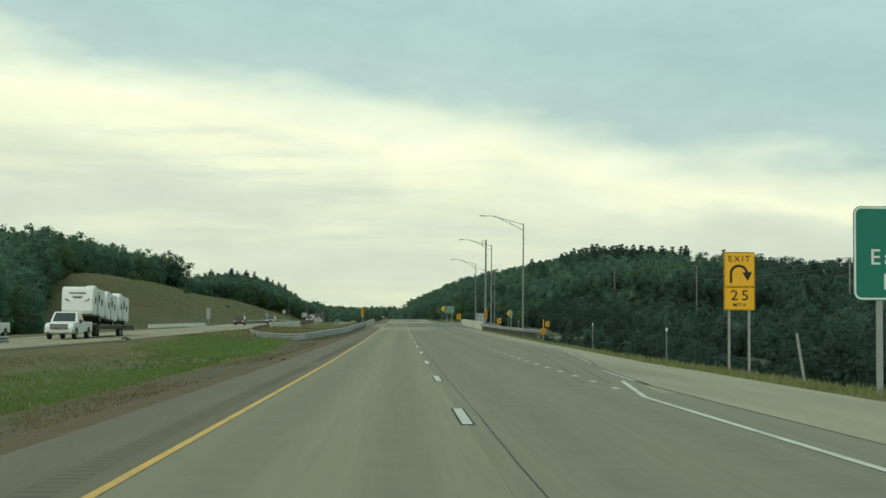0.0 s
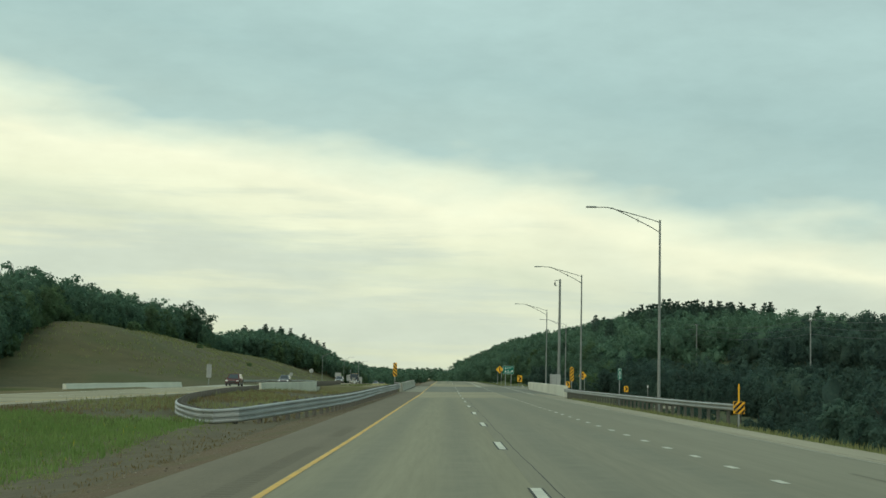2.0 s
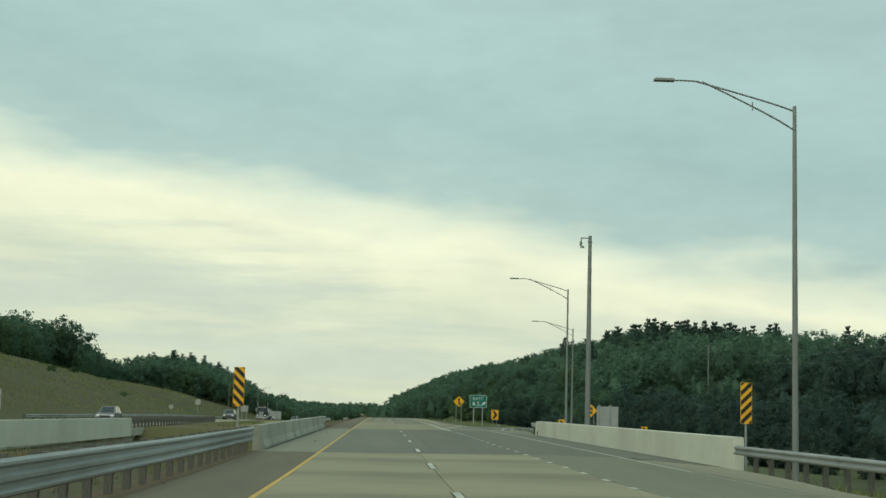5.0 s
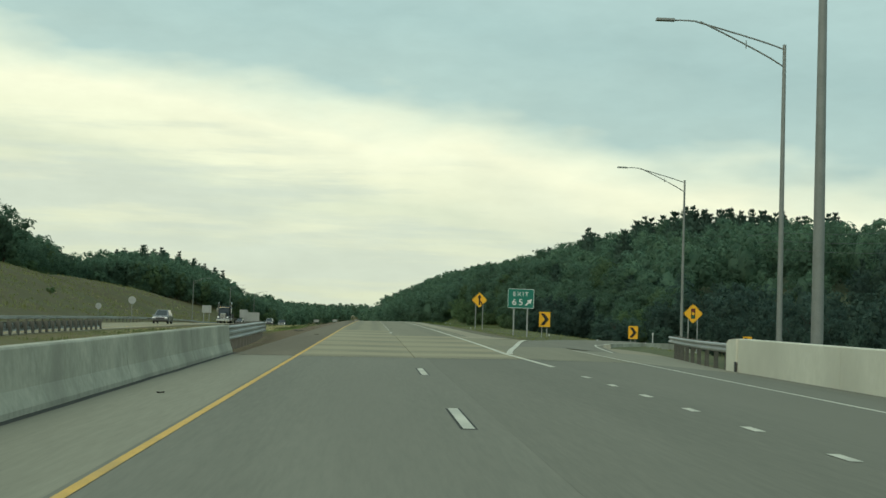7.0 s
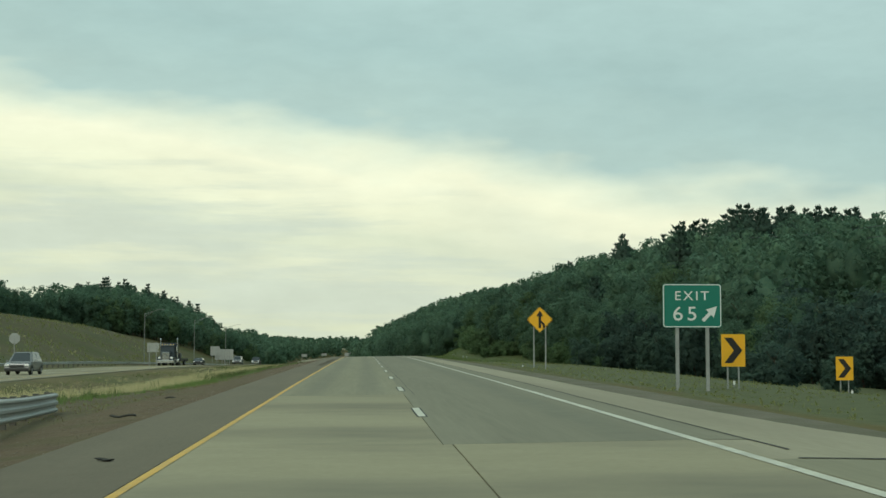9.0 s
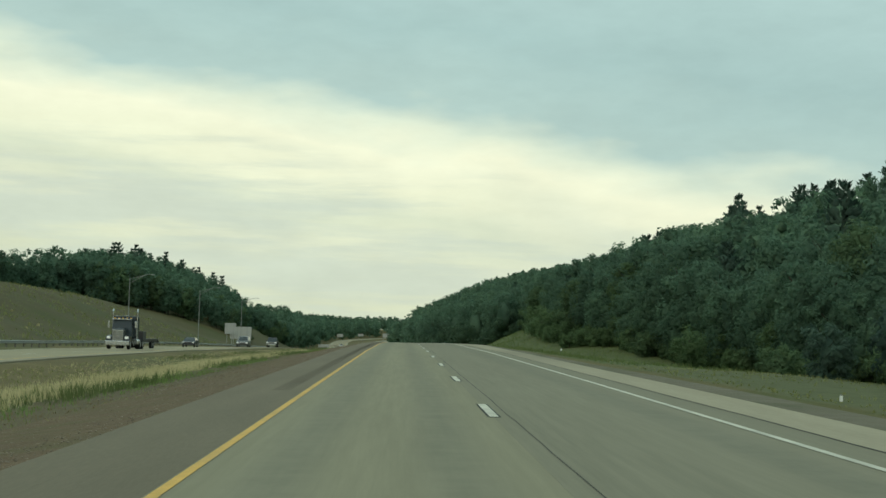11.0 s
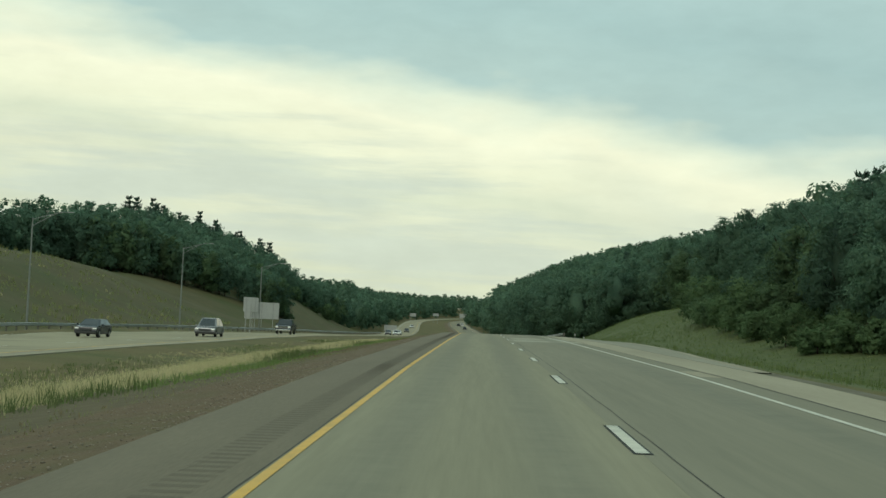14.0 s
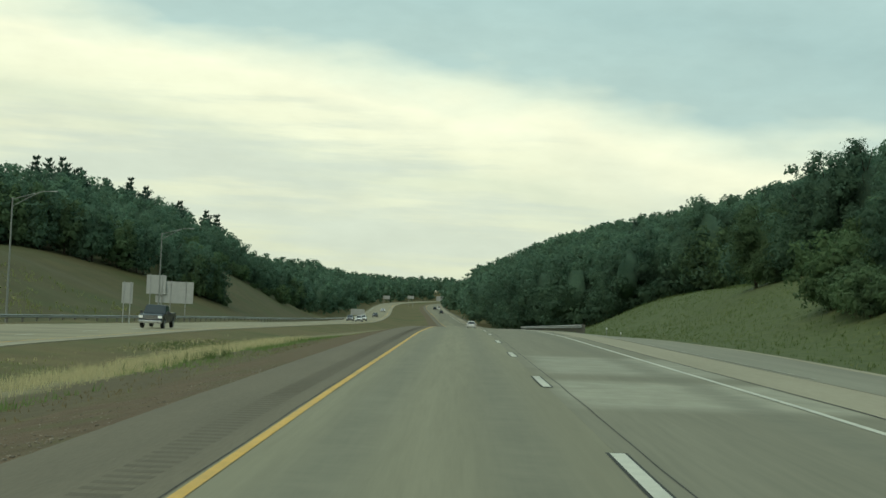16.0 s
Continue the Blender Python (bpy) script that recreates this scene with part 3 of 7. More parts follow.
def rod(bm, p, q, r0, r1=None, n=10):
    """A round bar from p to q."""
    p, q = Vector(p), Vector(q)
    r1 = r0 if r1 is None else r1
    d = q - p
    m = Matrix.Translation((p + q) / 2) @ d.to_track_quat("Z", "Y").to_matrix().to_4x4()
    bmesh.ops.create_cone(bm, cap_ends=True, segments=n, radius1=r0, radius2=r1, depth=d.length, matrix=m)
    return bm


def tube(bm, pts, r, n=8):
    """One round tube along a line of points."""
    pts = [Vector(p) for p in pts]
    rings = []
    for i, p in enumerate(pts):
        d = (pts[min(i + 1, len(pts) - 1)] - pts[max(i - 1, 0)]).normalized()
        u = d.orthogonal() if abs(d.y) > 0.9 else d.cross(Vector((0, 1, 0)))
        u.normalize()
        w = d.cross(u)
        rings.append([bm.verts.new(p + (u * math.cos(a) + w * math.sin(a)) * r) for a in np.linspace(0, 2 * math.pi, n + 1)[:-1]])
    for a, c in zip(rings, rings[1:]):
        for j in range(n):
            bm.faces.new((a[j], c[j], c[(j + 1) % n], a[(j + 1) % n]))
    bm.faces.new(rings[0][::-1])
    bm.faces.new(rings[-1])
    bmesh.ops.recalc_face_normals(bm, faces=bm.faces[:])
    return bm


def prism(bm, outline, x0, x1, axis="x"):
    """The outline (pairs) drawn along an axis. axis x: pairs are (y, z); axis y: pairs are (x, z)."""
    def at(u, a, b):
        return (u, a, b) if axis == "x" else (a, u, b)
    lo = [bm.verts.new(at(x0, a, b)) for a, b in outline]
    hi = [bm.verts.new(at(x1, a, b)) for a, b in outline]
    n = len(outline)
    bm.faces.new(lo)
    bm.faces.new(hi[::-1])
    for i in range(n):
        bm.faces.new((lo[i], hi[i], hi[(i + 1) % n], lo[(i + 1) % n]))
    bmesh.ops.recalc_face_normals(bm, faces=bm.faces[:])
    return bm


def strip(name, edges, y0, y1, dy, zf, mat, lift=0.0, thick=0.0):
    """A ribbon along the road. edges: list of numbers or functions of y giving x; zf(x, y) gives its height."""
    n = max(2, int(round((y1 - y0) / dy)) + 1)
    ys = np.linspace(y0, y1, n)
    cols = []
    for e in edges:
        xs = e(ys) if callable(e) else np.full(n, float(e))
        cols.append(np.stack([xs + bend(ys), ys, zf(xs, ys) + lift], 1))
    k = len(cols)
    if thick:
        lo = [cols[0].copy(), cols[-1].copy()]
        lo[0][:, 2] -= thick
        lo[1][:, 2] -= thick
        cols = [lo[0]] + cols + [lo[1]]
        k += 2
    v = np.stack(cols, 1).reshape(-1, 3)
    f = [(i * k + j, i * k + j + 1, (i + 1) * k + j + 1, (i + 1) * k + j) for i in range(n - 1) for j in range(k - 1)]
    return mesh_object(name, v, f, mat)


def sweep(bm, path, profile, closed=False):
    """A profile of (out, up) pairs carried along a path of points, kept upright."""
    rings = []
    for i, p in enumerate(path):
        a, b = Vector(path[max(0, i - 1)]), Vector(path[min(len(path) - 1, i + 1)])
        d = (b - a)
        d.z = 0
        d.normalize()
        side = Vector((d.y, -d.x, 0))
        rings.append([bm.verts.new(Vector(p) + side * u + Vector((0, 0, w))) for u, w in profile])
    m = len(profile)
    for r, s in zip(rings, rings[1:]):
        for j in range(m if closed else m - 1):
            bm.faces.new((r[j], s[j], s[(j + 1) % m], r[(j + 1) % m]))
    if closed:
        bm.faces.new(rings[0][::-1])
        bm.faces.new(rings[-1])
    bmesh.ops.recalc_face_normals(bm, faces=bm.faces[:])
    return bm


def letters(text, tall, mat, parent, at, name="lettering", stretch=1.0, mono=None):
    """Flat raised letters facing -y, their middle at the point at."""
    cu = bpy.data.curves.new("text", "FONT")
    cu.body = text
    cu.align_x = "CENTER"
    cu.extrude = 0.0
    cu.offset = 0.004
    cu.space_character = 1.3
    tmp = new("text", cu)
    bpy.context.view_layer.update()
    me = bpy.data.meshes.new_from_object(tmp.evaluated_get(bpy.context.evaluated_depsgraph_get()))
    bpy.data.objects.remove(tmp)
    co = np.array([v.co for v in me.vertices])
    lo, hi = co.min(0), co.max(0)
    k = tall / (hi[1] - lo[1])
    for v in me.vertices:
        x, y = (v.co.x - (lo[0] + hi[0]) / 2) * k * stretch, (v.co.y - (lo[1] + hi[1]) / 2) * k
        v.co = (x + at[0], at[1], y + at[2])
    me.materials.clear()
    me.materials.append(mat)
    ob = new(name, me)
    ob.parent = parent
    return ob


def flat(outline, y, thick=0.004):
    """A thin plate in the x-z plane, its face towards -y at the depth y."""
    bm = bmesh.new()
    f = bm.faces.new([bm.verts.new((a, y, b)) for a, b in outline])
    if f.normal.y > 0 or f.calc_area() == 0:
        pass
    r = bmesh.ops.extrude_face_region(bm, geom=[f])
    for v in r["geom"]:
        if isinstance(v, bmesh.types.BMVert):
            v.co.y += thick
    bmesh.ops.recalc_face_normals(bm, faces=bm.faces[:])
    return bm


def rounded(w, h, r, cx=0.0, cz=0.0, n=4):
    pts = []
    for sx, sz, a0 in ((1, 1, 0), (-1, 1, 90), (-1, -1, 180), (1, -1, 270)):
        for i in range(n + 1):
            a = radians(a0 + 90 * i / n)
            pts.append((cx + sx * (w / 2 - r) + r * math.cos(a), cz + sz * (h / 2 - r) + r * math.sin(a)))
    return pts


# ---- ground ----
def build_ground():
    xs = np.unique(np.concatenate([-np.geomspace(120, 1800, 22), np.arange(-120, -44, 4.0), np.arange(-44, -4, 1.5), [-5.2, -5.19], np.arange(-4, 10, 3.0), [10.59, 10.61], np.arange(11, 50, 1.5), np.arange(50, 130, 5.0), np.geomspace(130, 1800, 22)]))
    ys = np.concatenate([np.arange(-120, 900, 4.0), np.arange(900, 1700, 10.0), np.geomspace(1700, 4400, 30)])
    X, Y = np.meshgrid(xs, ys)
    Z = ground_z(X, Y)
    rough_w = np.clip((np.abs(X + 8) - 26) / 30, 0, 1)
    bumps = np.array([[noise.noise(Vector((a * 0.05, b * 0.05, 0))) for a in xs] for b in ys])
    Z = Z + bumps * 0.7 * rough_w
    v = np.stack([X + bend(Y), Y, Z], -1).reshape(-1, 3)
    nx, ny = len(xs), len(ys)
    i = (np.arange(ny - 1)[:, None] * nx + np.arange(nx - 1)[None, :]).ravel()
    ob = mesh_object("ground", v, np.stack([i, i + 1, i + nx + 1, i + nx], 1), M_GRASS, smooth=True)
    # the bare cut slope carries drier grass than the rest
    ob.data.materials.append(M_HILL)
    cx, cy = X[:-1, :-1].ravel(), Y[:-1, :-1].ravel()
    dry = ((cx < opp_far(cy) - 3) & (cy > 290) & (cy < 980)).astype(np.int32)
    ob.data.polygons.foreach_set("material_index", dry)
    tagged(ob, "grassy verges, median and hill slopes", "ground", kind="structure")


build_ground()

# ---- carriageways ----
road = thing("road", (0, 0, 0), "two-lane concrete carriageway with an exit lane", "road", kind="structure")


def road_piece(ob, label=""):
    ob.parent = road
    if label:
        ob["label"] = label
    return ob


exit_edge = interp([(-100, 5.0), (28, 5.2), (36, 6.0), (56, 7.2), (72, 8.3), (300, 8.5)])
shoulder_out = interp([(-100, 8.7), (40, 9.4), (90, 10.6), (200, 10.6), (208, 12.0), (277, 12.0), (284, 12.2), (296, 13.2), (296.5, 13.2), (314, 8.3), (322, 7.2), (340, 7.0), (455, 6.95), (500, 7.45), (900, 7.6), (2000, 7.6)])
for a, b in ((-80, 177), (338, 2300)):
    road_piece(strip("left_lane", [-2.72, -1.2, 0.99], a, b, 10, surf, M_LANE, thick=0.3))
for a, b in ((-80, 177), (318, 2300)):
    road_piece(strip("right_lane", [0.992, 3, 4.85], a, b, 10, surf, M_LANE2, thick=0.3))
road_piece(strip("bridge_deck_lanes", [1.5, 4.85, 8.43, 12.0], 217, 277, 6, surf, M_DECK, thick=0.9), "dark bridge deck surface between concrete parapets")
road_piece(strip("bridge_deck_lanes", [-2.758, -0.6, 1.498], 217, 277, 6, surf, M_DECK3, thick=0.9), "worn lane of the bridge deck")
road_piece(strip("bridge_deck_shoulder", [-4.85, -3.8, -2.76], 217, 277, 6, surf, M_DECK2, thick=0.9), "paler shoulder of the bridge deck")
road_piece(strip("exit_lane", [4.852, exit_edge], 26, 216.9, 6, surf, M_LANE2, thick=0.3))
road_piece(strip("exit_lane", [4.852, 8.5], 277.1, 296, 6, surf, M_LANE2, thick=0.3))
left_out = interp([(-100, -4.45), (100, -4.5), (216, -4.85), (300, -4.6), (400, -4.4), (2300, -4.4)])
for a, b in ((-80, 216.9), (277.1, 2300)):
    road_piece(strip("left_shoulder", [left_out, -2.722], a, b, 8, surf, M_ASPH, thick=0.3), "dark asphalt shoulder")
for a, b, e in ((-80, 216.9, exit_edge), (277.1, 296, interp([(277, 8.5), (296, 8.5)])), (314.5, 2300, interp([(314, 4.852), (2300, 4.852)]))):
    road_piece(strip("right_shoulder", [4.853, 6.5, lambda y: (6.5 + shoulder_out(y)) / 2, shoulder_out], a, b, 6, lambda x, y: surf(x, y) - 0.005, M_DECK2 if a == 277.1 else M_SHOUL, thick=0.3), "pale concrete shoulder")
for a, b, xo in ((-80, 30, 5.85), (318, 2300, 5.5)):
    road_piece(strip("lane_margin", [4.853, xo], a, b, 10, surf, M_LANE2, -0.001, 0.25), "concrete margin outside the edge line")
# gore and ramp
gore_edge = interp([(296, 6.25), (302.3, 7.0), (307.8, 7.7), (314.5, 8.8)])
road_piece(strip("gore", [4.852, gore_edge], 296, 314.5, 2, surf, M_LANE, thick=0.3), "paved gore beside the ramp")


gravel_out = interp([(-80, -5.9), (219, -6.2), (300, -6.6), (400, -8.0), (470, -8.0), (540, -6.9), (1500, -6.6)])


def gravel_z(x, y):
    """Gravel falling evenly from the shoulder's edge to the median's grass."""
    lo, go = left_out(y), gravel_out(y)
    t = np.clip((x - lo) / (go - lo), 0, 1)
    return np.maximum((1 - t) * (surf(lo, y) - 0.02) + t * (ground_z(go, y) + 0.03), ground_z(x, y) + 0.03)


for a, b in ((-80, 219), (279, 1500)):
    g_ob = strip("gravel_verge", [lambda y: left_out(y) - 0.003, -5.0, lambda y: (gravel_out(y) - 5.0) / 2, gravel_out], a, b, 4, gravel_z, M_GRAVEL, thick=0.1)
    tagged(g_ob, "red-brown gravel verge along the median", "gravel", kind="structure")
for a, b in ((-80, 205),):
    g_ob = strip("gravel_edge", [lambda y: shoulder_out(y) + 0.003, lambda y: shoulder_out(y) + 0.9, 11.2], a, b, 6, lambda x, y: np.where(x > 10.61, ground_z(x, y) + 0.03, surf(x, y) - 0.03), M_SHOUL, thick=0.1)
    tagged(g_ob, "dusty gravel edge of the shoulder", "gravel", kind="structure")
turnout_edge = interp([(505, 7.5), (527, 8.8), (543, 10.4), (568, 12.3), (590, 13.1), (640, 13.4), (664, 7.7)])
road_piece(strip("turnout", [lambda y: shoulder_out(y) - 0.02, lambda y: (shoulder_out(y) + turnout_edge(y)) / 2, turnout_edge], 506, 663, 3, lambda x, y: surf(x, y) + 0.004, M_DECK2, thick=0.2), "paved turnout widening the shoulder")
road_piece(strip("turnout_rim", [lambda y: turnout_edge(y) + 0.003, lambda y: turnout_edge(y) + 0.45], 506, 663, 3, lambda x, y: surf(x, y) + 0.006, M_SHOUL, thick=0.2), "pale concrete rim of the turnout")
dirt_out = interp([(318, 8.4), (400, 8.3), (440, 7.8), (470, 8.0), (505, 8.2), (527, 9.5), (543, 11.1), (568, 13.0), (590, 13.8), (640, 14.1), (665, 9.2), (1500, 9.2)])
g_ob = strip("gravel_edge", [lambda y: shoulder_out(y) + 0.003, dirt_out], 318, 1500, 5, lambda x, y: surf(x, y) - 0.03, M_DUST, thick=0.1)
tagged(g_ob, "dusty gravel edge of the shoulder", "gravel", kind="structure")
g_ob = strip("grass_edge", [lambda y: dirt_out(y) + 0.002, lambda y: dirt_out(y) + 0.7, lambda y: dirt_out(y) + 1.5], 318, 1500, 5, lambda x, y: np.where(x > dirt_out(y) + 1.4, ground_z(x, y) - 0.05, np.where(x > dirt_out(y) + 0.6, ground_z(x, y) * 0.6 + surf(x, y) * 0.4 - 0.01, surf(x, y) - 0.032)), M_GRASS, thick=0.1)
tagged(g_ob, "grassy verge beside the shoulder", "verge", kind="structure")

far_road = thing("opposite_road", (0, 0, 0), "opposite concrete carriageway across the median", "road", kind="structure")
for nm, e0, e1, mt in (("shoulder", opp_far, lambda y: opp_far(y) + 2.6, M_SHOUL), ("lanes", lambda y: opp_far(y) + 2.602, lambda y: opp_near(y) - 1.6, M_SLAB), ("median_shoulder", lambda y: opp_near(y) - 1.598, opp_near, M_SHOUL)):
    for a, b in ((-150, 2300),):
        o = strip(nm, [e0, lambda y, e0=e0, e1=e1: (e0(y) + e1(y)) / 2, e1], a, b, 10, opp_surf, mt, thick=0.4)
        o.parent = far_road

# ramp, turning right off the carriageway
RAMP_PATH = [(8.6, 296), (9.2, 303), (10.3, 312), (12.1, 321), (15.4, 330), (21, 338), (29, 343), (38, 345), (50, 343), (64, 337)]


def smooth_path(pts, n=6):
    out = []
    for i in range(len(pts) - 1):
        p0, p1, p2, p3 = (np.array(pts[max(0, min(len(pts) - 1, i + k))], float) for k in (-1, 0, 1, 2))
        for t in np.linspace(0, 1, n, endpoint=False):
            out.append(0.5 * (2 * p1 + (p2 - p0) * t + (2 * p0 - 5 * p1 + 4 * p2 - p3) * t * t + (3 * p1 - p0 - 3 * p2 + p3) * t ** 3))
    out.append(np.array(pts[-1], float))
    return np.array(out)


def ramp_z(y, s):
    return float(road_z(y)) + 0.052 - 0.55 * float(sstep(306, 350, y)) - 1.6 * float(sstep(40, 90, s))


rp = smooth_path(RAMP_PATH)
rs = np.concatenate([[0], np.cumsum(np.hypot(*np.diff(rp, axis=0).T))])
ramp_path = [(x, y, ramp_z(y, s) * (1 - float(sstep(22, 48, s))) + (height(x, y) + 0.30) * float(sstep(22, 48, s))) for (x, y), s in zip(rp, rs)]
ramp = thing("ramp", (0, 0, 0), "exit ramp curving away to the right", "road", kind="structure")
bm = bmesh.new()
sweep(bm, ramp_path, [(-2.55, -0.5), (-2.55, 0.0), (0, -0.008), (2.5, -0.19), (2.5, -0.6)])
part("ramp_surface", bm, M_RAMP, ramp)
apron = strip("ramp_shoulder", [interp([(296, 10.9), (303, 11.5), (309, 12.1)]), interp([(296, 13.2), (303, 13.6), (309, 13.2)])], 296, 309, 3, lambda x, y: surf(x, y) - 0.006, M_SHOUL, thick=0.3)
apron.parent = ramp
bm = bmesh.new()
sweep(bm, [p for p in ramp_path if p[1] > 309], [(2.5, -0.5), (2.52, -0.07), (2.6, -0.04), (2.9, -0.04), (2.95, -0.5)], True)
part("kerb", bm, M_PARA, ramp, "low concrete kerb")

# ---- road markings ----
marks = thing("road_markings", (0, 0, 0), "white and yellow road markings", "marking", kind="structure")


def mark(name, x, w, y0, y1, mat, lift=0.006, zf=surf, dy=6):
    xf = x if callable(x) else (lambda y: np.full_like(np.asarray(y, float), x))
    o = strip(name, [lambda y: xf(y) - w / 2, lambda y: xf(y) + w / 2], y0, y1, dy, zf, mat, lift)
    o.parent = marks
    return o


mark("yellow_line", interp([(-60, -2.68), (30, -2.64), (2200, -2.62)]), 0.112, -60, 2200, M_YELLOW)
mark("white_edge_line", 4.80, 0.12, -60, 28, M_WHITE)
mark("white_edge_line", interp([(271, 4.78), (277, 4.68), (283, 4.56), (298, 4.68)]), 0.18, 271, 298, M_WHITE, dy=2)
mark("white_edge_line", interp([(298, 4.68), (312, 4.70)]), 0.165, 298, 340.5, M_WHITE, dy=3)
mark("white_edge_line", 4.68, 0.125, 340.5, 2200, M_WHITE)
mark("white_taper_line", interp([(28, 4.8), (36, 5.6)]), 0.12, 28, 36, M_WHITE)
mark("white_exit_edge_line", interp([(50, 6.85), (54, 7.12), (66, 7.95), (80, 8.2), (140, 8.2), (300, 8.3)]), 0.075, 50, 205, M_WORN)
mark("white_exit_edge_line", interp([(205, 8.24), (300, 8.3)]), 0.10, 205, 292, M_WHITE)
mark("worn_shoulder_line", 7.75, 0.09, 562, 606, M_WORN, 0.010)
PH = 7.632 - 1.905
for k in range(-3, 60):
    if k in (18, 19, 20):
        continue
    y = PH + 15.24 * k
    mark("lane_dash_border", 1.0, 0.225, y - 0.08, y + 3.89, M_BLACKP, 0.005, dy=2)
    mark("lane_dash", 1.0, 0.155, y, y + 3.81, M_WHITE, 0.010, dy=2)
for k in range(64):
    mark("dotted_dash", 4.80, 0.15, 31.4 + 3.70 * k, 32.2 + 3.70 * k, M_WHITE, dy=1)
bm = bmesh.new()
gore_path = [(x, y, float(surf(x, y)) + 0.014) for x, y in smooth_path([(4.70, 282.6), (4.88, 284.6), (5.35, 288.8), (6.14, 295.0), (6.80, 300.5), (7.6, 307), (8.55, 313.2), (9.15, 315.4), (10.0, 316.7)], 5)]
sweep(bm, gore_path, [(-0.11, 0), (0.11, 0)])
part("gore_line", bm, M_WHITE, marks)
bm = bmesh.new()
sweep(bm, [(x, y, z + 0.006) for x, y, z in ramp_path], [(2.0, -0.147), (2.14, -0.157)])
part("ramp_edge_line", bm, M_WHITE, marks)
for nm, xo, w, y0, y1 in (("tar_joint", 1.27, 0.016, -60, 177), ("tar_joint", 1.27, 0.016, 338, 900), ("shoulder_joint", 5.5, 0.05, 316, 900), ("shoulder_joint", -2.735, 0.012, 420, 720), ("shoulder_joint", 5.85, 0.03, -40, 36), ("shoulder_joint", 8.62, 0.03, 96, 216), ("parapet_joint", -4.76, 0.15, 219.5, 279)):
    ys = np.arange(y0, y1 + 1, 1.5)
    wob = np.array([noise.noise(Vector((y * 0.35, xo, 0))) for y in ys]) * 0.035
    mark(nm, lambda y, ys=ys, wob=wob, xo=xo: xo + np.interp(y, ys, wob), w, y0, y1, M_TAR, 0.004, dy=1.5)

M_STAIN = material("stained_concrete", (0.185, 0.170, 0.112), (0.270, 0.245, 0.160), 5, 0.88, bump=0.2, fine=6)
M_TRACK = material("rubbed_road_surface", (0.150, 0.143, 0.100), (0.205, 0.194, 0.136), 1.6, 0.88, bump=0.25, stretch=(1, 0.1, 1), fine=9)
crack_x = interp([(34, 5.92), (39.8, 6.16), (45.4, 6.41), (48.9, 6.76), (58.2, 7.51), (67.8, 8.22), (74, 8.38), (87.5, 8.70), (96, 8.66)])
for y0, y1 in ((34, 45.4), (48.8, 96)):
    ys = np.arange(y0, y1 + 1, 0.7)
    wob = np.array([noise.noise(Vector((y * 0.5, 3.0, 0))) for y in ys]) * 0.05
    mark("crack", lambda y, ys=ys, wob=wob: crack_x(y) + np.interp(y, ys, wob), 0.055, y0, y1, M_TAR, 0.006, dy=0.7)
mark("white_exit_edge_line", lambda y: crack_x(y) - 0.08, 0.08, 36, 44.4, M_WHITE, 0.007, dy=1)
mark("white_exit_edge_line", lambda y: crack_x(y) - 0.075, 0.06, 52, 73, M_WHITE, 0.007, dy=1)
for off in (0.0, -0.62):
    mark("wheel_track", lambda y, off=off: np.interp(y, [34, 45.6, 57, 73, 90], [5.0, 5.85, 6.6, 7.12, 7.25]) + off, 0.11, 34, 90, M_TRACK, 0.004, dy=2)
bm = bmesh.new()
sweep(bm, [(5.2, 314.6, float(surf(5.2, 314.6)) + 0.005), (6.6, 314.4, float(surf(6.6, 314.4)) + 0.005), (8.1, 314.5, float(surf(8.1, 314.5)) + 0.005)], [(-0.06, 0), (0.06, 0)])
part("tar_joint", bm, M_TAR, marks)

for y, w in ((277.0, 0.05), (277.55, 0.03), (282.3, 0.028), (217.0, 0.05)):
    bm = bmesh.new()
    sweep(bm, [(x, y + 0.03 * math.sin(3 * x), float(surf(x, y)) + 0.004) for x in np.linspace(-4.4, 8.2, 12)], [(-w, 0), (w, 0)])
    part("tar_joint", bm, M_TAR, marks)

for x0, x1, y, w, mt in ((-2.66, 1.08, 297.34, 0.03, M_TAR), (0.1, 0.95, 308.3, 0.06, M_STAIN), (1.6, 3.7, 308.1, 0.06, M_STAIN), (2.0, 2.6, 302.0, 0.05, M_STAIN), (2.4, 3.1, 299.5, 0.04, M_STAIN)):
    bm = bmesh.new()
    sweep(bm, [(x, y + 0.02 * math.sin(3 * x), float(surf(x, y)) + 0.005) for x in np.linspace(x0, x1, 8)], [(-w, 0), (w, 0)])
    part("tar_joint" if mt is M_TAR else "stain", bm, mt, marks)

# far-side markings
mark("white_edge_line", lambda y: opp_far(y) + 2.7, 0.15, -100, 1500, M_WHITE, 0.02, opp_surf, 10)
mark("yellow_line", lambda y: opp_near(y) - 1.4, 0.15, -100, 1500, M_YELLOW, 0.02, opp_surf, 10)
for k in range(-3, 60):
    mark("far_lane_dash", lambda y: opp_near(y) - 5.2, 0.15, 3 + 15.24 * k, 6.8 + 15.24 * k, M_WHITE, 0.02, opp_surf, 2)


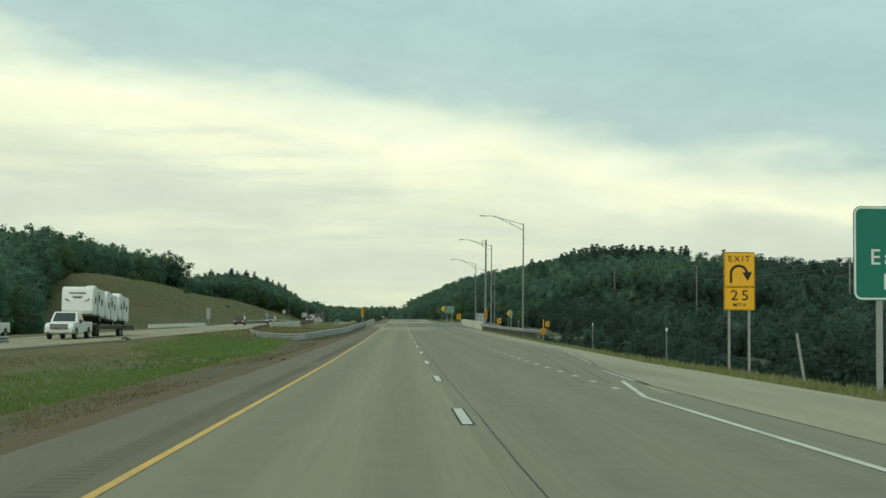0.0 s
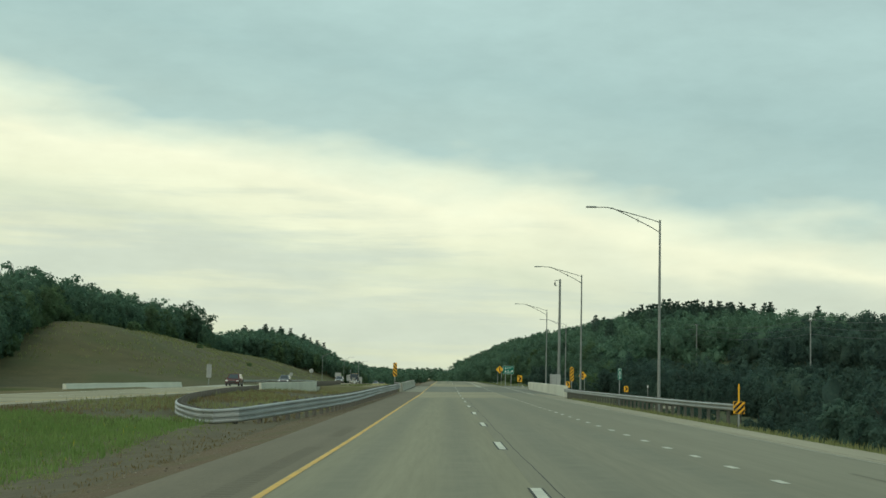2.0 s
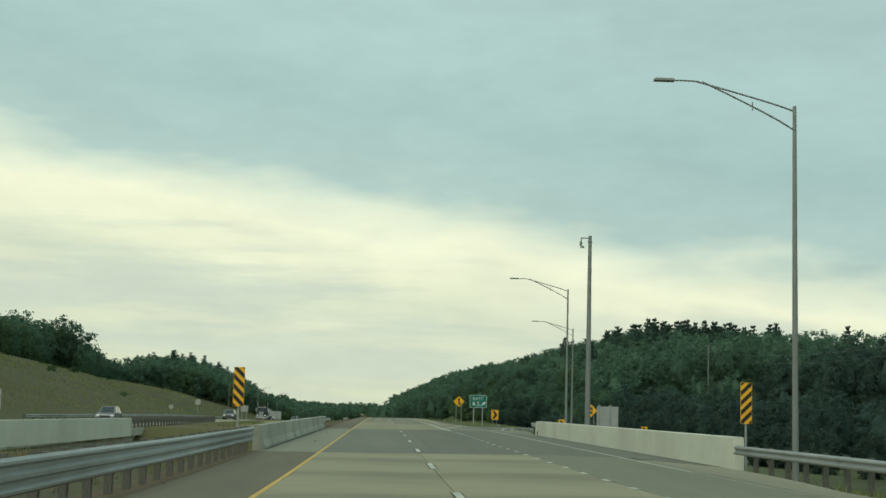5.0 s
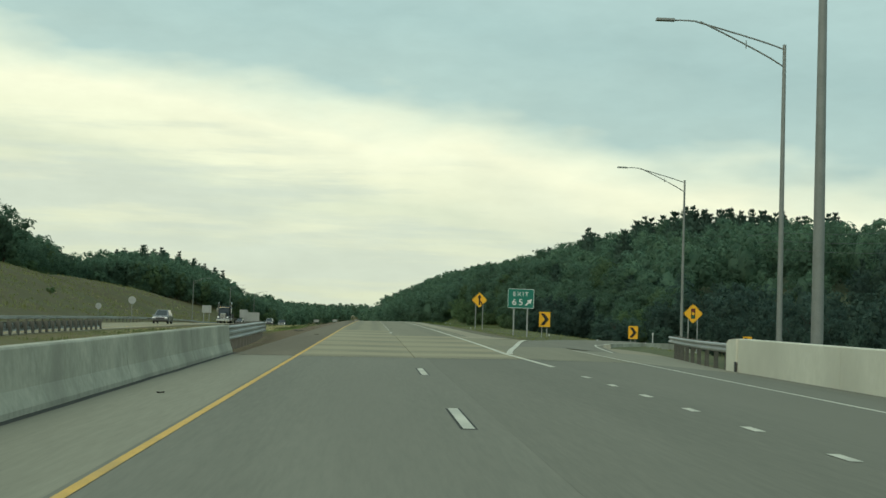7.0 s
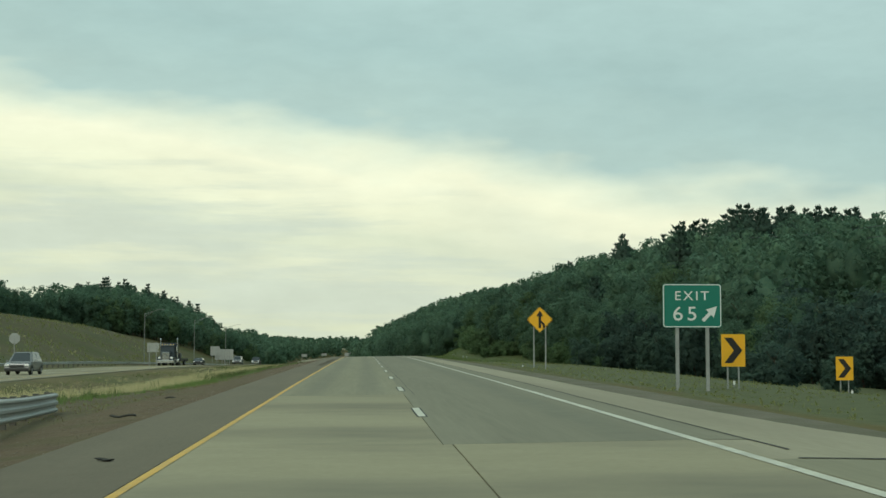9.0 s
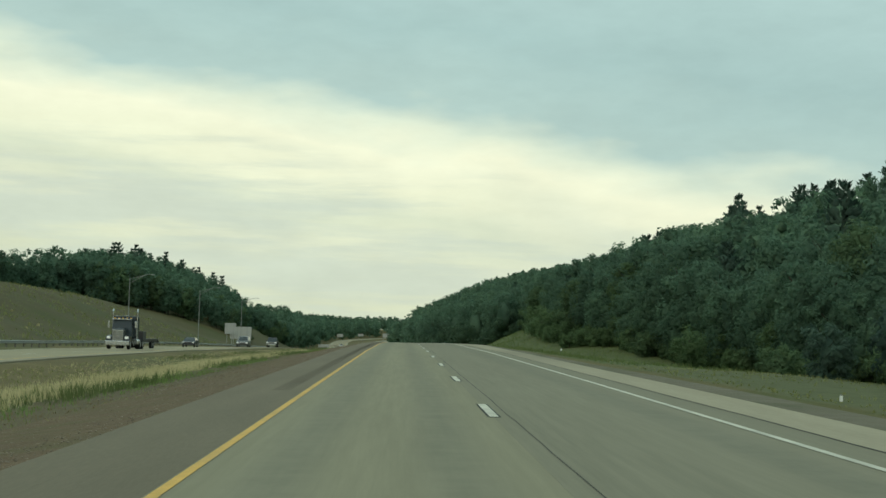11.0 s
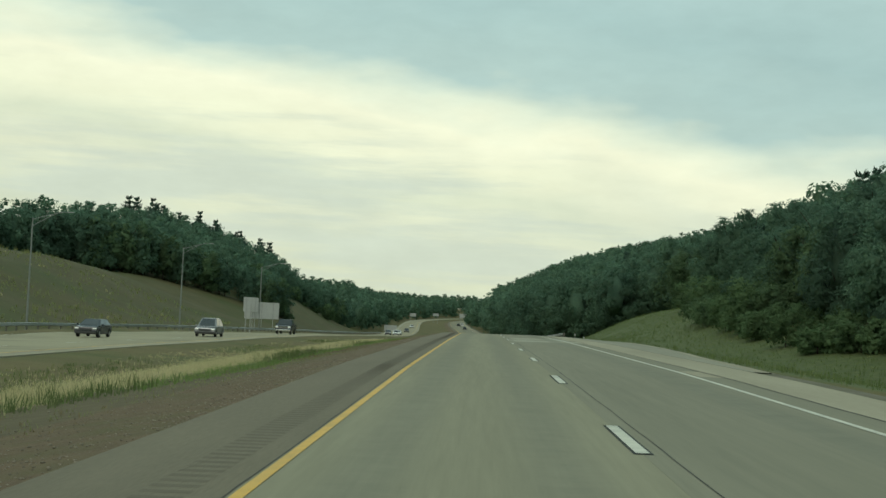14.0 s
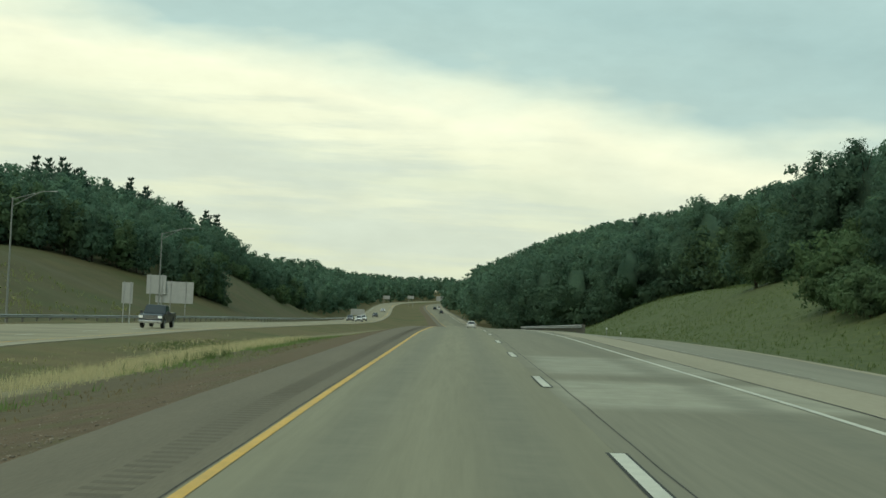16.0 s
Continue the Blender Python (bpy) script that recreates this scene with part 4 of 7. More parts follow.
# ---- bridges ----
def parapet(name, x_face, y0, y1, side, zf, tall, mat, label, upright=False):
    """side +1: the road lies to the left of it."""
    ob = thing(name, (0, 0, 0), label, "parapet", kind="structure")
    seg = 10.0
    n = max(1, int(round((y1 - y0) / seg)))
    for i in range(n):
        a, b = y0 + (y1 - y0) * i / n + 0.012, y0 + (y1 - y0) * (i + 1) / n - 0.012
        bm = bmesh.new()
        path = [(x_face, y, float(zf(x_face, y))) for y in np.linspace(a, b, 4)]
        s = side
        if upright:
            sweep(bm, path, [(0.0, -0.6), (s * 0.05, tall - 0.03), (s * 0.08, tall), (s * 0.40, tall), (s * 0.42, tall - 0.03), (s * 0.42, -0.6)], True)
            part("parapet_section", bm, mat, ob)
            continue
        sweep(bm, path, [(0.0, -0.6), (0.0, 0.08), (s * 0.10, 0.33), (s * 0.155, tall - 0.03), (s * 0.18, tall), (s * 0.40, tall), (s * 0.42, tall - 0.03), (s * 0.42, -0.6)], True)
        part("parapet_section", bm, mat, ob)
    return ob


parapet("bridge_parapet_right", 12.0, 215.5, 279, 1, surf, 1.12, M_PARAW, "new pale concrete bridge parapet", True)
end_block = thing("parapet_end", (12.0, 279.0, float(surf(12.0, 279))), "pale chamfered end block of the bridge parapet", "parapet", kind="structure")
bm = bmesh.new()
prism(bm, [(0.0, -0.6), (1.3, -0.6), (1.3, 0.95), (1.0, 1.08), (0.0, 1.12)], -0.03, 0.40)
part("block", bm, M_PARAW, end_block)
bm = bmesh.new()
box(bm, (-0.03, 0.02, 0.17), (0.05, 0.22, 0.34), 0.02)
part("drain_notch", bm, M_DARKM, end_block)
parapet("bridge_parapet_left", -4.85, 219.5, 279, -1, surf, 0.90, M_PARA, "weathered grey concrete bridge parapet with stains")
parapet("far_bridge_parapet", -19.4, 211, 273, 1, lambda x, y: opp_surf(x, y) - 0.1, 0.75, M_PARAW, "pale concrete parapet of the opposite bridge")
parapet("far_bridge_parapet", -32.3, 187, 240, -1, opp_surf, 0.6, M_PARAW, "pale concrete parapet of the opposite bridge")
for nm, xa, xb, zf in (("bridge", -5.3, 12.45, surf), ("far_bridge", -32.8, -19.0, opp_surf)):
    ob = thing(nm, (0, 0, 0), "concrete bridge over a lower road", "bridge", kind="structure")
    for xg in np.linspace(xa + 0.7, xb - 0.7, 6):
        bm = bmesh.new()
        sweep(bm, [(xg, y, float(road_z(y)) - 1.0) for y in (218, 248, 278)], [(-0.3, 0), (0.3, 0), (0.3, -1.1), (-0.3, -1.1)], True)
        part("girder", bm, M_PARA, ob)
    bm = bmesh.new()
    sweep(bm, [(0.5 * (xa + xb), y, float(road_z(y)) - 0.5) for y in (217, 248, 279)], [(-(xb - xa) / 2, 0.1), ((xb - xa) / 2, 0.1), ((xb - xa) / 2, -0.45), (-(xb - xa) / 2, -0.45)], True)
    part("deck_slab", bm, M_PARA, ob)
    for y in (216.5, 279.5):
        bm = bmesh.new()
        box(bm, (0.5 * (xa + xb), y, float(road_z(y)) - 3.6), (xb - xa, 1.6, 6.2), 0.03)
        part("abutment", bm, M_PARA, ob)
under = strip("lower_road", [float(v) for v in range(-70, 56, 5)], 241, 254, 6.5, lambda x, y: ground_z(x, y) + 0.08, M_ASPH)
tagged(under, "dark asphalt lower road passing under the bridges", "road", kind="structure")


# ---- guardrails ----
BEAM = [(0.0, -0.155), (0.012, -0.155), (0.075, -0.115), (0.08, -0.075), (0.015, -0.03), (0.0, 0.0), (0.015, 0.03), (0.08, 0.075), (0.075, 0.115), (0.012, 0.155), (0.0, 0.155)]


THRIE = [(u, w - 0.1) for u, w in ((0.0, -0.255), (0.012, -0.255), (0.075, -0.215), (0.08, -0.175), (0.015, -0.125), (0.015, -0.075), (0.08, -0.03), (0.08, 0.03), (0.015, 0.075), (0.015, 0.125), (0.08, 0.175), (0.075, 0.215), (0.012, 0.255), (0.0, 0.255))]


def guardrail(path, label, face=1, tall=0.72, step=1.905, zg=None, beam=BEAM):
    """A W-beam on posts. path: (x, y) pairs; face +1: the rail's front is on its path's right."""
    ob = thing("guardrail", (0, 0, 0), label, "guardrail", kind="structure")
    p = smooth_path(path, 8)
    s = np.concatenate([[0], np.cumsum(np.hypot(*np.diff(p, axis=0).T))])
    zf = zg or (lambda x, y: float(road_z(y)))
    n = max(2, int(s[-1] / 3.81))
    cuts = np.linspace(0, s[-1], n + 1)
    for a, b in zip(cuts, cuts[1:]):
        q = np.linspace(a, b + 0.12, 5)
        pts = [(float(np.interp(t, s, p[:, 0])), float(np.interp(t, s, p[:, 1]))) for t in q]
        bm = bmesh.new()
        sweep(bm, [(x, y, zf(x, y) + tall - 0.155) for x, y in pts], [(u * face + 0.002 * (a > 0), w) for u, w in beam])
        bmesh.ops.solidify(bm, geom=bm.faces[:], thickness=0.004)
        part("rail_panel", bm, M_GALV, ob)
    me = None
    for t in np.arange(0.4, s[-1], step):
        x, y = float(np.interp(t, s, p[:, 0])), float(np.interp(t, s, p[:, 1]))
        t2 = min(t + 0.3, s[-1])
        dx, dy = np.interp(t2, s, p[:, 0]) - x, np.interp(t2, s, p[:, 1]) - y
        if me is None:
            b1 = bmesh.new()
            box(b1, (-0.21 * face, 0, -0.35), (0.15, 0.15, 1.3), 0.012)
            me = bpy.data.meshes.new("post")
            b1.to_mesh(me)
            b1.free()
            me.materials.append(M_POST)
            b2 = bmesh.new()
            box(b2, (-0.07 * face, 0, 0.10), (0.14, 0.14, 0.36), 0.01)
            m2 = bpy.data.meshes.new("block")
            b2.to_mesh(m2)
            b2.free()
            m2.materials.append(M_POST)
        rz = math.degrees(math.atan2(-dx, dy))
        for nm, m in (("post", me), ("spacer_block", m2)):
            o = new(nm, m)
            o.parent = ob
            o.matrix_basis = pose(x, y, zf(x, y) + tall - 0.27, 0, 0, rz)
    return ob


def base_left(x, y):
    k = float(sstep(-5.0, -9, x))
    return float(road_z(y)) * (1 - k) + k * (float(road_z(y)) - 0.40 + float(drop_opp(y)) * 0.6) - 0.15 * (1 - float(sstep(136, 190, y)))


guardrail([(-19.2, 209), (-18.2, 185), (-16.4, 158), (-14.2, 141), (-12.15, 129), (-10.3, 121.5), (-9.15, 118), (-8.1, 117.3), (-7.0, 119.5), (-6.0, 127), (-5.4, 139), (-5.25, 170), (-5.2, 218.5)], "galvanised guardrail curving round the end of the median", 1, 0.78, zg=base_left, beam=THRIE)
guardrail([(-5.2, 278.5), (-5.35, 290), (-5.9, 305), (-7.0, 322), (-8.0, 331), (-8.4, 336)], "galvanised guardrail flaring away past the bridge", 1, 0.80, zg=base_left, beam=THRIE)
guardrail([(13.0, 131), (12.4, 142), (12.15, 165), (12.05, 215.2)], "galvanised guardrail on timber posts before the bridge", -1, 0.62)
guardrail([(12.1, 279.5), (12.3, 285), (12.8, 291), (13.7, 298)], "galvanised guardrail flaring away at the ramp", -1, 0.72)
guardrail([(-33.4, 300), (-35.8, 430), (-40.9, 556), (-44.9, 607), (-41.2, 661), (-38.7, 716), (-37, 800), (-35.6, 900), (-34.9, 960)], "long galvanised guardrail along the opposite road", 1, 0.8, 3.81, zg=lambda x, y: float(opp_surf(x, y)))
guardrail([(-19.4, 273.5), (-19.9, 300), (-20.6, 340)], "guardrail on the median side of the opposite road", -1, 0.72, zg=lambda x, y: float(opp_surf(x, y)) - 0.05, beam=THRIE)
guardrail([(10.3, 655), (10.4, 700), (10.4, 780)], "galvanised guardrail along the descending road", -1, 0.72)
guardrail([(-17.2, 30), (-17.6, 50), (-17.8, 62), (-17.9, 66)], "end of a guardrail in the median", 1, 0.72, zg=lambda x, y: float(opp_surf(x, y)) - 0.05)


# ---- street lamps ----
def lamp(name, x, y, top, reach, rise, label, group="lamps along the road"):
    zb = height(x, y)
    ob = thing(name, (x, y, zb), label, "street lamp", group)
    h = top - zb
    s = -1 if reach < 0 else 1
    L = abs(reach)
    bm = bmesh.new()
    rod(bm, (0, 0, 0.1), (0, 0, h), 0.115, 0.065, 14)
    part("pole", bm, M_POLE, ob, smooth=False)
    bm = bmesh.new()
    box(bm, (0, 0, 0.06), (0.38, 0.38, 0.22), 0.03)
    part("base", bm, M_POLE, ob)
    for nm, z0, bow in (("upper_arm", -0.18, 0.0), ("lower_arm", -0.85, 0.0)):
        bm = bmesh.new()
        e = 0.70 if nm == "upper_arm" else 0.66
        pts = [Vector((s * L * u * e, 0, h + z0 + (rise - z0) * (u ** 0.9))) for u in np.linspace(0, 1, 7)]
        tube(bm, pts, 0.032)
        part(nm, bm, M_POLE, ob)
    bm = bmesh.new()
    pts = [Vector((s * L * (0.68 + 0.20 * u), 0, h + rise + 0.02 * math.sin(u * 3))) for u in np.linspace(0, 1, 4)]
    tube(bm, pts, 0.03)
    part("arm_tip", bm, M_POLE, ob)
    bm = bmesh.new()
    rod(bm, (s * L * 0.30, 0, h - 0.12 + rise * 0.30), (s * L * 0.30, 0, h - 0.52 + rise * 0.42), 0.02, None, 6)
    part("arm_strut", bm, M_POLE, ob)
    bm = bmesh.new()
    box(bm, (s * L * 0.93, 0, h + rise + 0.02), (L * 0.15, 0.30, 0.10), 0.035, (0.92, 0.8))
    part("lamp_head", bm, M_POLE, ob)
    return ob


for x, y, top in ((13.7, 159.9, 12.75), (13.5, 212.9, 13.15), (14.9, 284.1, 13.35), (21.9, 333.2, 13.35)):
    lamp("street_lamp", x, y, top, -4.9, 0.75, "tall aluminium street lamp with a truss arm over the road")
for x, y, top in ((-47.1, 607.6, 11.85), (-42.8, 661.6, 11.55), (-40.2, 716.7, 10.85)):
    lamp("street_lamp", x, y, top, 4.2, 0.7, "aluminium street lamp behind the guardrail of the opposite road", "lamps along the opposite road")


def camera_mast(x, y, top):
    zb = height(x, y)
    ob = thing("traffic_camera_mast", (x, y, zb), "thick grey mast carrying a small traffic camera", "mast")
    h = top - zb
    bm = bmesh.new()
    rod(bm, (0, 0, 0), (0, 0, h), 0.25, 0.15, 16)
    part("mast", bm, M_POLE, ob)
    bm = bmesh.new()
    rod(bm, (0, 0, h - 0.55), (0, 0, h - 0.48), 0.21, None, 16)
    part("collar", bm, M_POLE, ob)
    bm = bmesh.new()
    rod(bm, (0, 0, h - 0.2), (-0.75, 0, h - 0.2), 0.045, None, 8)
    rod(bm, (-0.75, 0, h - 0.18), (-0.78, 0, h - 0.55), 0.05, None, 8)
    part("bracket", bm, M_POLE, ob)
    bm = bmesh.new()
    rod(bm, (-0.78, 0, h - 0.55), (-0.78, 0, h - 0.85), 0.13, 0.10, 12)
    box(bm, (-0.66, 0, h - 0.98), (0.34, 0.16, 0.16), 0.03)
    part("camera_head", bm, M_POLE, ob)
    bm = bmesh.new()
    box(bm, (-0.5, -0.1, 0.6), (0.5, 0.35, 1.0), 0.02)
    part("equipment_cabinet", bm, M_GALV, ob)


camera_mast(17.0, 286.2, 18.2)


# ---- signs ----
def sign_posts(ob, xs, z0, z1, mat=M_GALV, w=0.07):
    for x in xs:
        bm = bmesh.new()
        box(bm, (x, 0.02 + w / 2, (z0 + z1) / 2), (w, w, z1 - z0), 0.006)
        part("post", bm, mat, ob)


def panel(ob, w, h, cz, mat, r=0.08, border=None, name="panel", cx=0.0):
    bm = flat(rounded(w, h, r, cx, cz), -0.02, 0.035)
    part(name, bm, mat, ob)
    if border:
        out, inn = rounded(w - 0.03, h - 0.03, r, cx, cz), rounded(w - 0.03 - 2 * border[1], h - 0.03 - 2 * border[1], max(0.02, r - border[1]), cx, cz)
        bm = bmesh.new()
        a = [bm.verts.new((x, -0.024, z)) for x, z in out]
        b = [bm.verts.new((x, -0.024, z)) for x, z in inn]
        for i in range(len(a)):
            j = (i + 1) % len(a)
            bm.faces.new((a[i], a[j], b[j], b[i]))
        part("border", bm, border[0], ob)


def exit_speed_sign():
    x, y = 13.45, 56.5
    zb = height(x, y)
    ob = thing("exit_speed_sign", (x, y, zb), "yellow exit 25 mph hairpin curve sign on two posts", "road sign")
    b, t = 2.08 - zb, 4.40 - zb
    sign_posts(ob, (-0.40, 0.40), -0.2, t - 0.1, M_GALV, 0.09)
    mid = b + (t - b) * 0.40
    panel(ob, 1.24, t - mid - 0.006, (t + mid) / 2, M_SIGNY, 0.05, (M_SIGNK, 0.018), "upper_panel")
    panel(ob, 1.24, mid - b - 0.006, (b + mid) / 2, M_SIGNY, 0.05, (M_SIGNK, 0.018), "lower_panel")
    letters("EXIT", 0.235, M_SIGNK, ob, (0, -0.026, t - 0.27), stretch=1.05)
    letters("25", 0.40, M_SIGNK, ob, (0, -0.026, b + 0.60), stretch=1.15)
    letters("MPH", 0.14, M_SIGNK, ob, (0, -0.026, b + 0.22), stretch=1.1)
    # hairpin arrow
    bm = bmesh.new()
    c, r0, r1 = (-0.02, mid + 0.52), 0.27, 0.37
    pts = [(-1, -0.9)] + [(-math.cos(a), math.sin(a)) for a in np.linspace(0, math.pi * 0.95, 18)]
    inner = [bm.verts.new((c[0] + (p[0] * r0), -0.026, c[1] + (p[1] * r0 if i else -0.36))) for i, p in enumerate(pts)]
    outer = [bm.verts.new((c[0] + (p[0] * r1), -0.026, c[1] + (p[1] * r1 if i else -0.36))) for i, p in enumerate(pts)]
    for i in range(len(pts) - 1):
        bm.faces.new((inner[i], outer[i], outer[i + 1], inner[i + 1]))
    hx = c[0] + 0.325
    bm.faces.new([bm.verts.new((a, -0.027, b2)) for a, b2 in ((hx - 0.19, c[1] + 0.06), (hx + 0.20, c[1] + 0.08), (hx + 0.03, c[1] - 0.28))])
    bmesh.ops.recalc_face_normals(bm, faces=bm.faces[:])
    part("arrow", bm, M_SIGNK, ob)


exit_speed_sign()


def guide_sign():
    x0, y, b, t = 13.4, 42.0, 2.26, 5.05
    w = 4.8
    x = x0 + w / 2
    zb = height(x, y)
    ob = thing("guide_sign", (x, y, zb), "large green motorway guide sign with white lettering", "road sign")
    sign_posts(ob, (-1.6, 1.6), -0.2, t - zb - 0.2, M_GALV, 0.16)
    panel(ob, w, t - b, (t + b) / 2 - zb, M_SIGNG, 0.22, (M_SIGNW, 0.06))
    letters("Ea", 0.46, M_SIGNW, ob, (-w / 2 + 0.86, -0.026, b - zb + 1.28))
    letters("N", 0.46, M_SIGNW, ob, (-w / 2 + 1.12, -0.026, b - zb + 0.55))
    return ob


guide_sign()


def gore_exit_sign():
    x, y = 11.97, 349.5
    zb = height(x, y)
    ob = thing("gore_exit_sign", (x, y, zb), "green exit 65 gore sign with a slanting white arrow", "road sign")
    b, t, w = 3.95 - zb, 5.57 - zb, 2.2
    sign_posts(ob, (-0.55, 0.58), -0.2, t - 0.1, M_GALV, 0.12)
    panel(ob, w, t - b, (b + t) / 2, M_SIGNG, 0.10, (M_SIGNW, 0.035))
    letters("EXIT", 0.33, M_SIGNW, ob, (0.0, -0.026, t - 0.44), stretch=1.08)
    letters("65", 0.52, M_SIGNW, ob, (-0.28, -0.026, b + 0.52), stretch=1.12)
    bm = bmesh.new()
    sh = [(-0.38, -0.065), (0.0, -0.065), (0.0, -0.21), (0.38, 0.0), (0.0, 0.21), (0.0, 0.065), (-0.38, 0.065)]
    a = radians(45)
    bm.faces.new([bm.verts.new((0.66 + u * math.cos(a) - v * math.sin(a), -0.026, b + 0.52 + u * math.sin(a) + v * math.cos(a))) for u, v in sh])
    part("arrow", bm, M_SIGNW, ob)


gore_exit_sign()


def chevron(x, y, zc, w=0.95, h=1.28, post=True):
    zb = height(x, y)
    ob = thing("chevron_sign", (x, y, zb), "yellow sign with a black chevron beside the ramp", "road sign", "chevrons along the ramp")
    c = zc - zb
    sign_posts(ob, (-0.22, 0.22) if w > 0.9 else (0,), -0.2, c + h / 2 - 0.1, M_GALV, 0.06)
    panel(ob, w, h, c, M_SIGNY, 0.04)
    k = w / 0.95
    pts = [(-0.36, 0.50), (-0.04, 0.50), (0.36, 0.0), (-0.04, -0.50), (-0.36, -0.50), (0.02, 0.0)]
    bm = bmesh.new()
    vs = [bm.verts.new((a * k, -0.025, c + b * h / 1.28)) for a, b in pts]
    bm.faces.new((vs[0], vs[1], vs[2], vs[5]))
    bm.faces.new((vs[5], vs[2], vs[3], vs[4]))
    bmesh.ops.recalc_face_normals(bm, faces=bm.faces[:])
    part("chevron", bm, M_SIGNK, ob)


chevron(14.43, 353.1, 3.12)
chevron(25.77, 373.3, 2.21)
chevron(39.1, 380, 1.5)


def diamond(x, y, zc, half, kind):
    zb = height(x, y)
    names = {"merge": "yellow diamond sign with a merging-lane arrow on two posts", "signal": "yellow diamond sign showing a traffic signal"}
    ob = thing("diamond_sign", (x, y, zb), names[kind], "road sign")
    c = zc - zb
    sign_posts(ob, (-half * 0.45, half * 0.45), -0.2, c, M_GALV, 0.08)
    r = 0.07
    def dia(s):
        out = []
        for i in range(4):
            a = radians(90 * i)
            for d in (-r, r):
                out.append(((s - r) * math.cos(a) - d * math.sin(a), c + (s - r) * math.sin(a) + d * math.cos(a)))
        return out
    part("panel", flat(dia(half), -0.02, 0.035), M_SIGNY, ob)
    bm = bmesh.new()
    a, b = [bm.verts.new((p, -0.0235, q)) for p, q in dia(half - 0.03)], [bm.verts.new((p, -0.0235, q)) for p, q in dia(half - 0.055)]
    for i in range(8):
        bm.faces.new((a[i], a[(i + 1) % 8], b[(i + 1) % 8], b[i]))
    part("border", bm, M_SIGNK, ob)
    if kind == "merge":
        bm = bmesh.new()
        for quad in ([(-0.085, -0.58), (0.085, -0.58), (0.085, 0.25), (-0.085, 0.25)], [(-0.24, 0.22), (0.24, 0.22), (0.0, 0.62)], [(0.085, -0.06), (0.085, -0.24), (0.20, -0.36), (0.20, -0.56), (0.34, -0.56), (0.34, -0.30)]):
            bm.faces.new([bm.verts.new((p * half / 0.9, -0.025, c + q * half / 0.9)) for p, q in quad])
        bmesh.ops.recalc_face_normals(bm, faces=bm.faces[:])
        part("arrow", bm, M_SIGNK, ob)
    else:
        part("signal_body", flat(rounded(0.36, 0.86, 0.04, 0, c), -0.027, 0.006), M_SIGNK, ob)
        for nm, dz, mt in (("red_lens", 0.27, M_SIGNR), ("yellow_lens", 0.0, M_SIGNY), ("green_lens", -0.27, M_SIGNGR)):
            part(nm, flat([(0.125 * math.cos(q), c + dz + 0.125 * math.sin(q)) for q in np.linspace(0, 2 * math.pi, 17)[:-1]], -0.034, 0.006), mt, ob)


diamond(11.97, 395.5, 5.36, 0.91, "merge")
diamond(26.88, 351.6, 4.0, 0.86, "signal")


def hazard_board(x, y, z0, z1, w, lean, label, posts=True):
    zb = height(x, y)
    ob = thing("hazard_marker", (x, y, zb), label, "road sign", "striped markers at the bridge")
    sign_posts(ob, (0,), -0.2, z1 - zb - 0.05, M_GALV, 0.07)
    panel(ob, w, z1 - z0, (z0 + z1) / 2 - zb, M_SIGNY, 0.03)
    h, step = z1 - z0, 0.36 if z1 - z0 > 0.8 else 0.26
    lo, hi, half = z0 - zb + 0.012, z1 - zb - 0.012, w / 2 - 0.012

    def clip(poly, edge, side):
        """Keep the part of the outline above (side 1) or below (side -1) a slanting line."""
        out = []
        for (ax, az), (bx, bz) in zip(poly, poly[1:] + poly[:1]):
            da, db = side * (az - lean * ax - edge), side * (bz - lean * bx - edge)
            if da >= 0:
                out.append((ax, az))
            if da * db < 0:
                k = da / (da - db)
                out.append((ax + (bx - ax) * k, az + (bz - az) * k))
        return out

    for k in range(-3, int(h / step) + 4):
        edge = lo + step * (k + 0.3)
        poly = clip([(-half, lo), (half, lo), (half, hi), (-half, hi)], edge, 1)
        poly = clip(poly, edge + step * 0.52, -1) if len(poly) > 2 else []
        if len(poly) < 3:
            continue
        bm = bmesh.new()
        bm.faces.new([bm.verts.new((px, -0.025, pz)) for px, pz in poly])
        bmesh.ops.remove_doubles(bm, verts=bm.verts[:], dist=0.0005)
        if not bm.faces:
            bm.free()
            continue
        part("stripe", bm, M_SIGNK, ob)


hazard_board(-5.75, 218.3, 2.34, 3.79, 0.40, -1.0, "black and yellow striped marker beside the bridge parapet")
hazard_board(13.0, 217.5, 2.21, 3.72, 0.42, 1.0, "black and yellow striped marker beside the bridge parapet")
hazard_board(13.1, 131.1, 0.50, 1.06, 0.52, 1.0, "striped black and orange marker on the guardrail end")


# ---- trees ----
def ico(sub):
    bm = bmesh.new()
    bmesh.ops.create_icosphere(bm, subdivisions=sub, radius=1.0)
    v = np.array([x.co for x in bm.verts])
    f = np.array([[q.index for q in x.verts] for x in bm.faces])
    bm.free()
    return v, f


ICO0, ICO1 = ico(1), ico(2)


def unit(v):
    return v / np.maximum(np.linalg.norm(v, axis=1, keepdims=True), 1e-6)


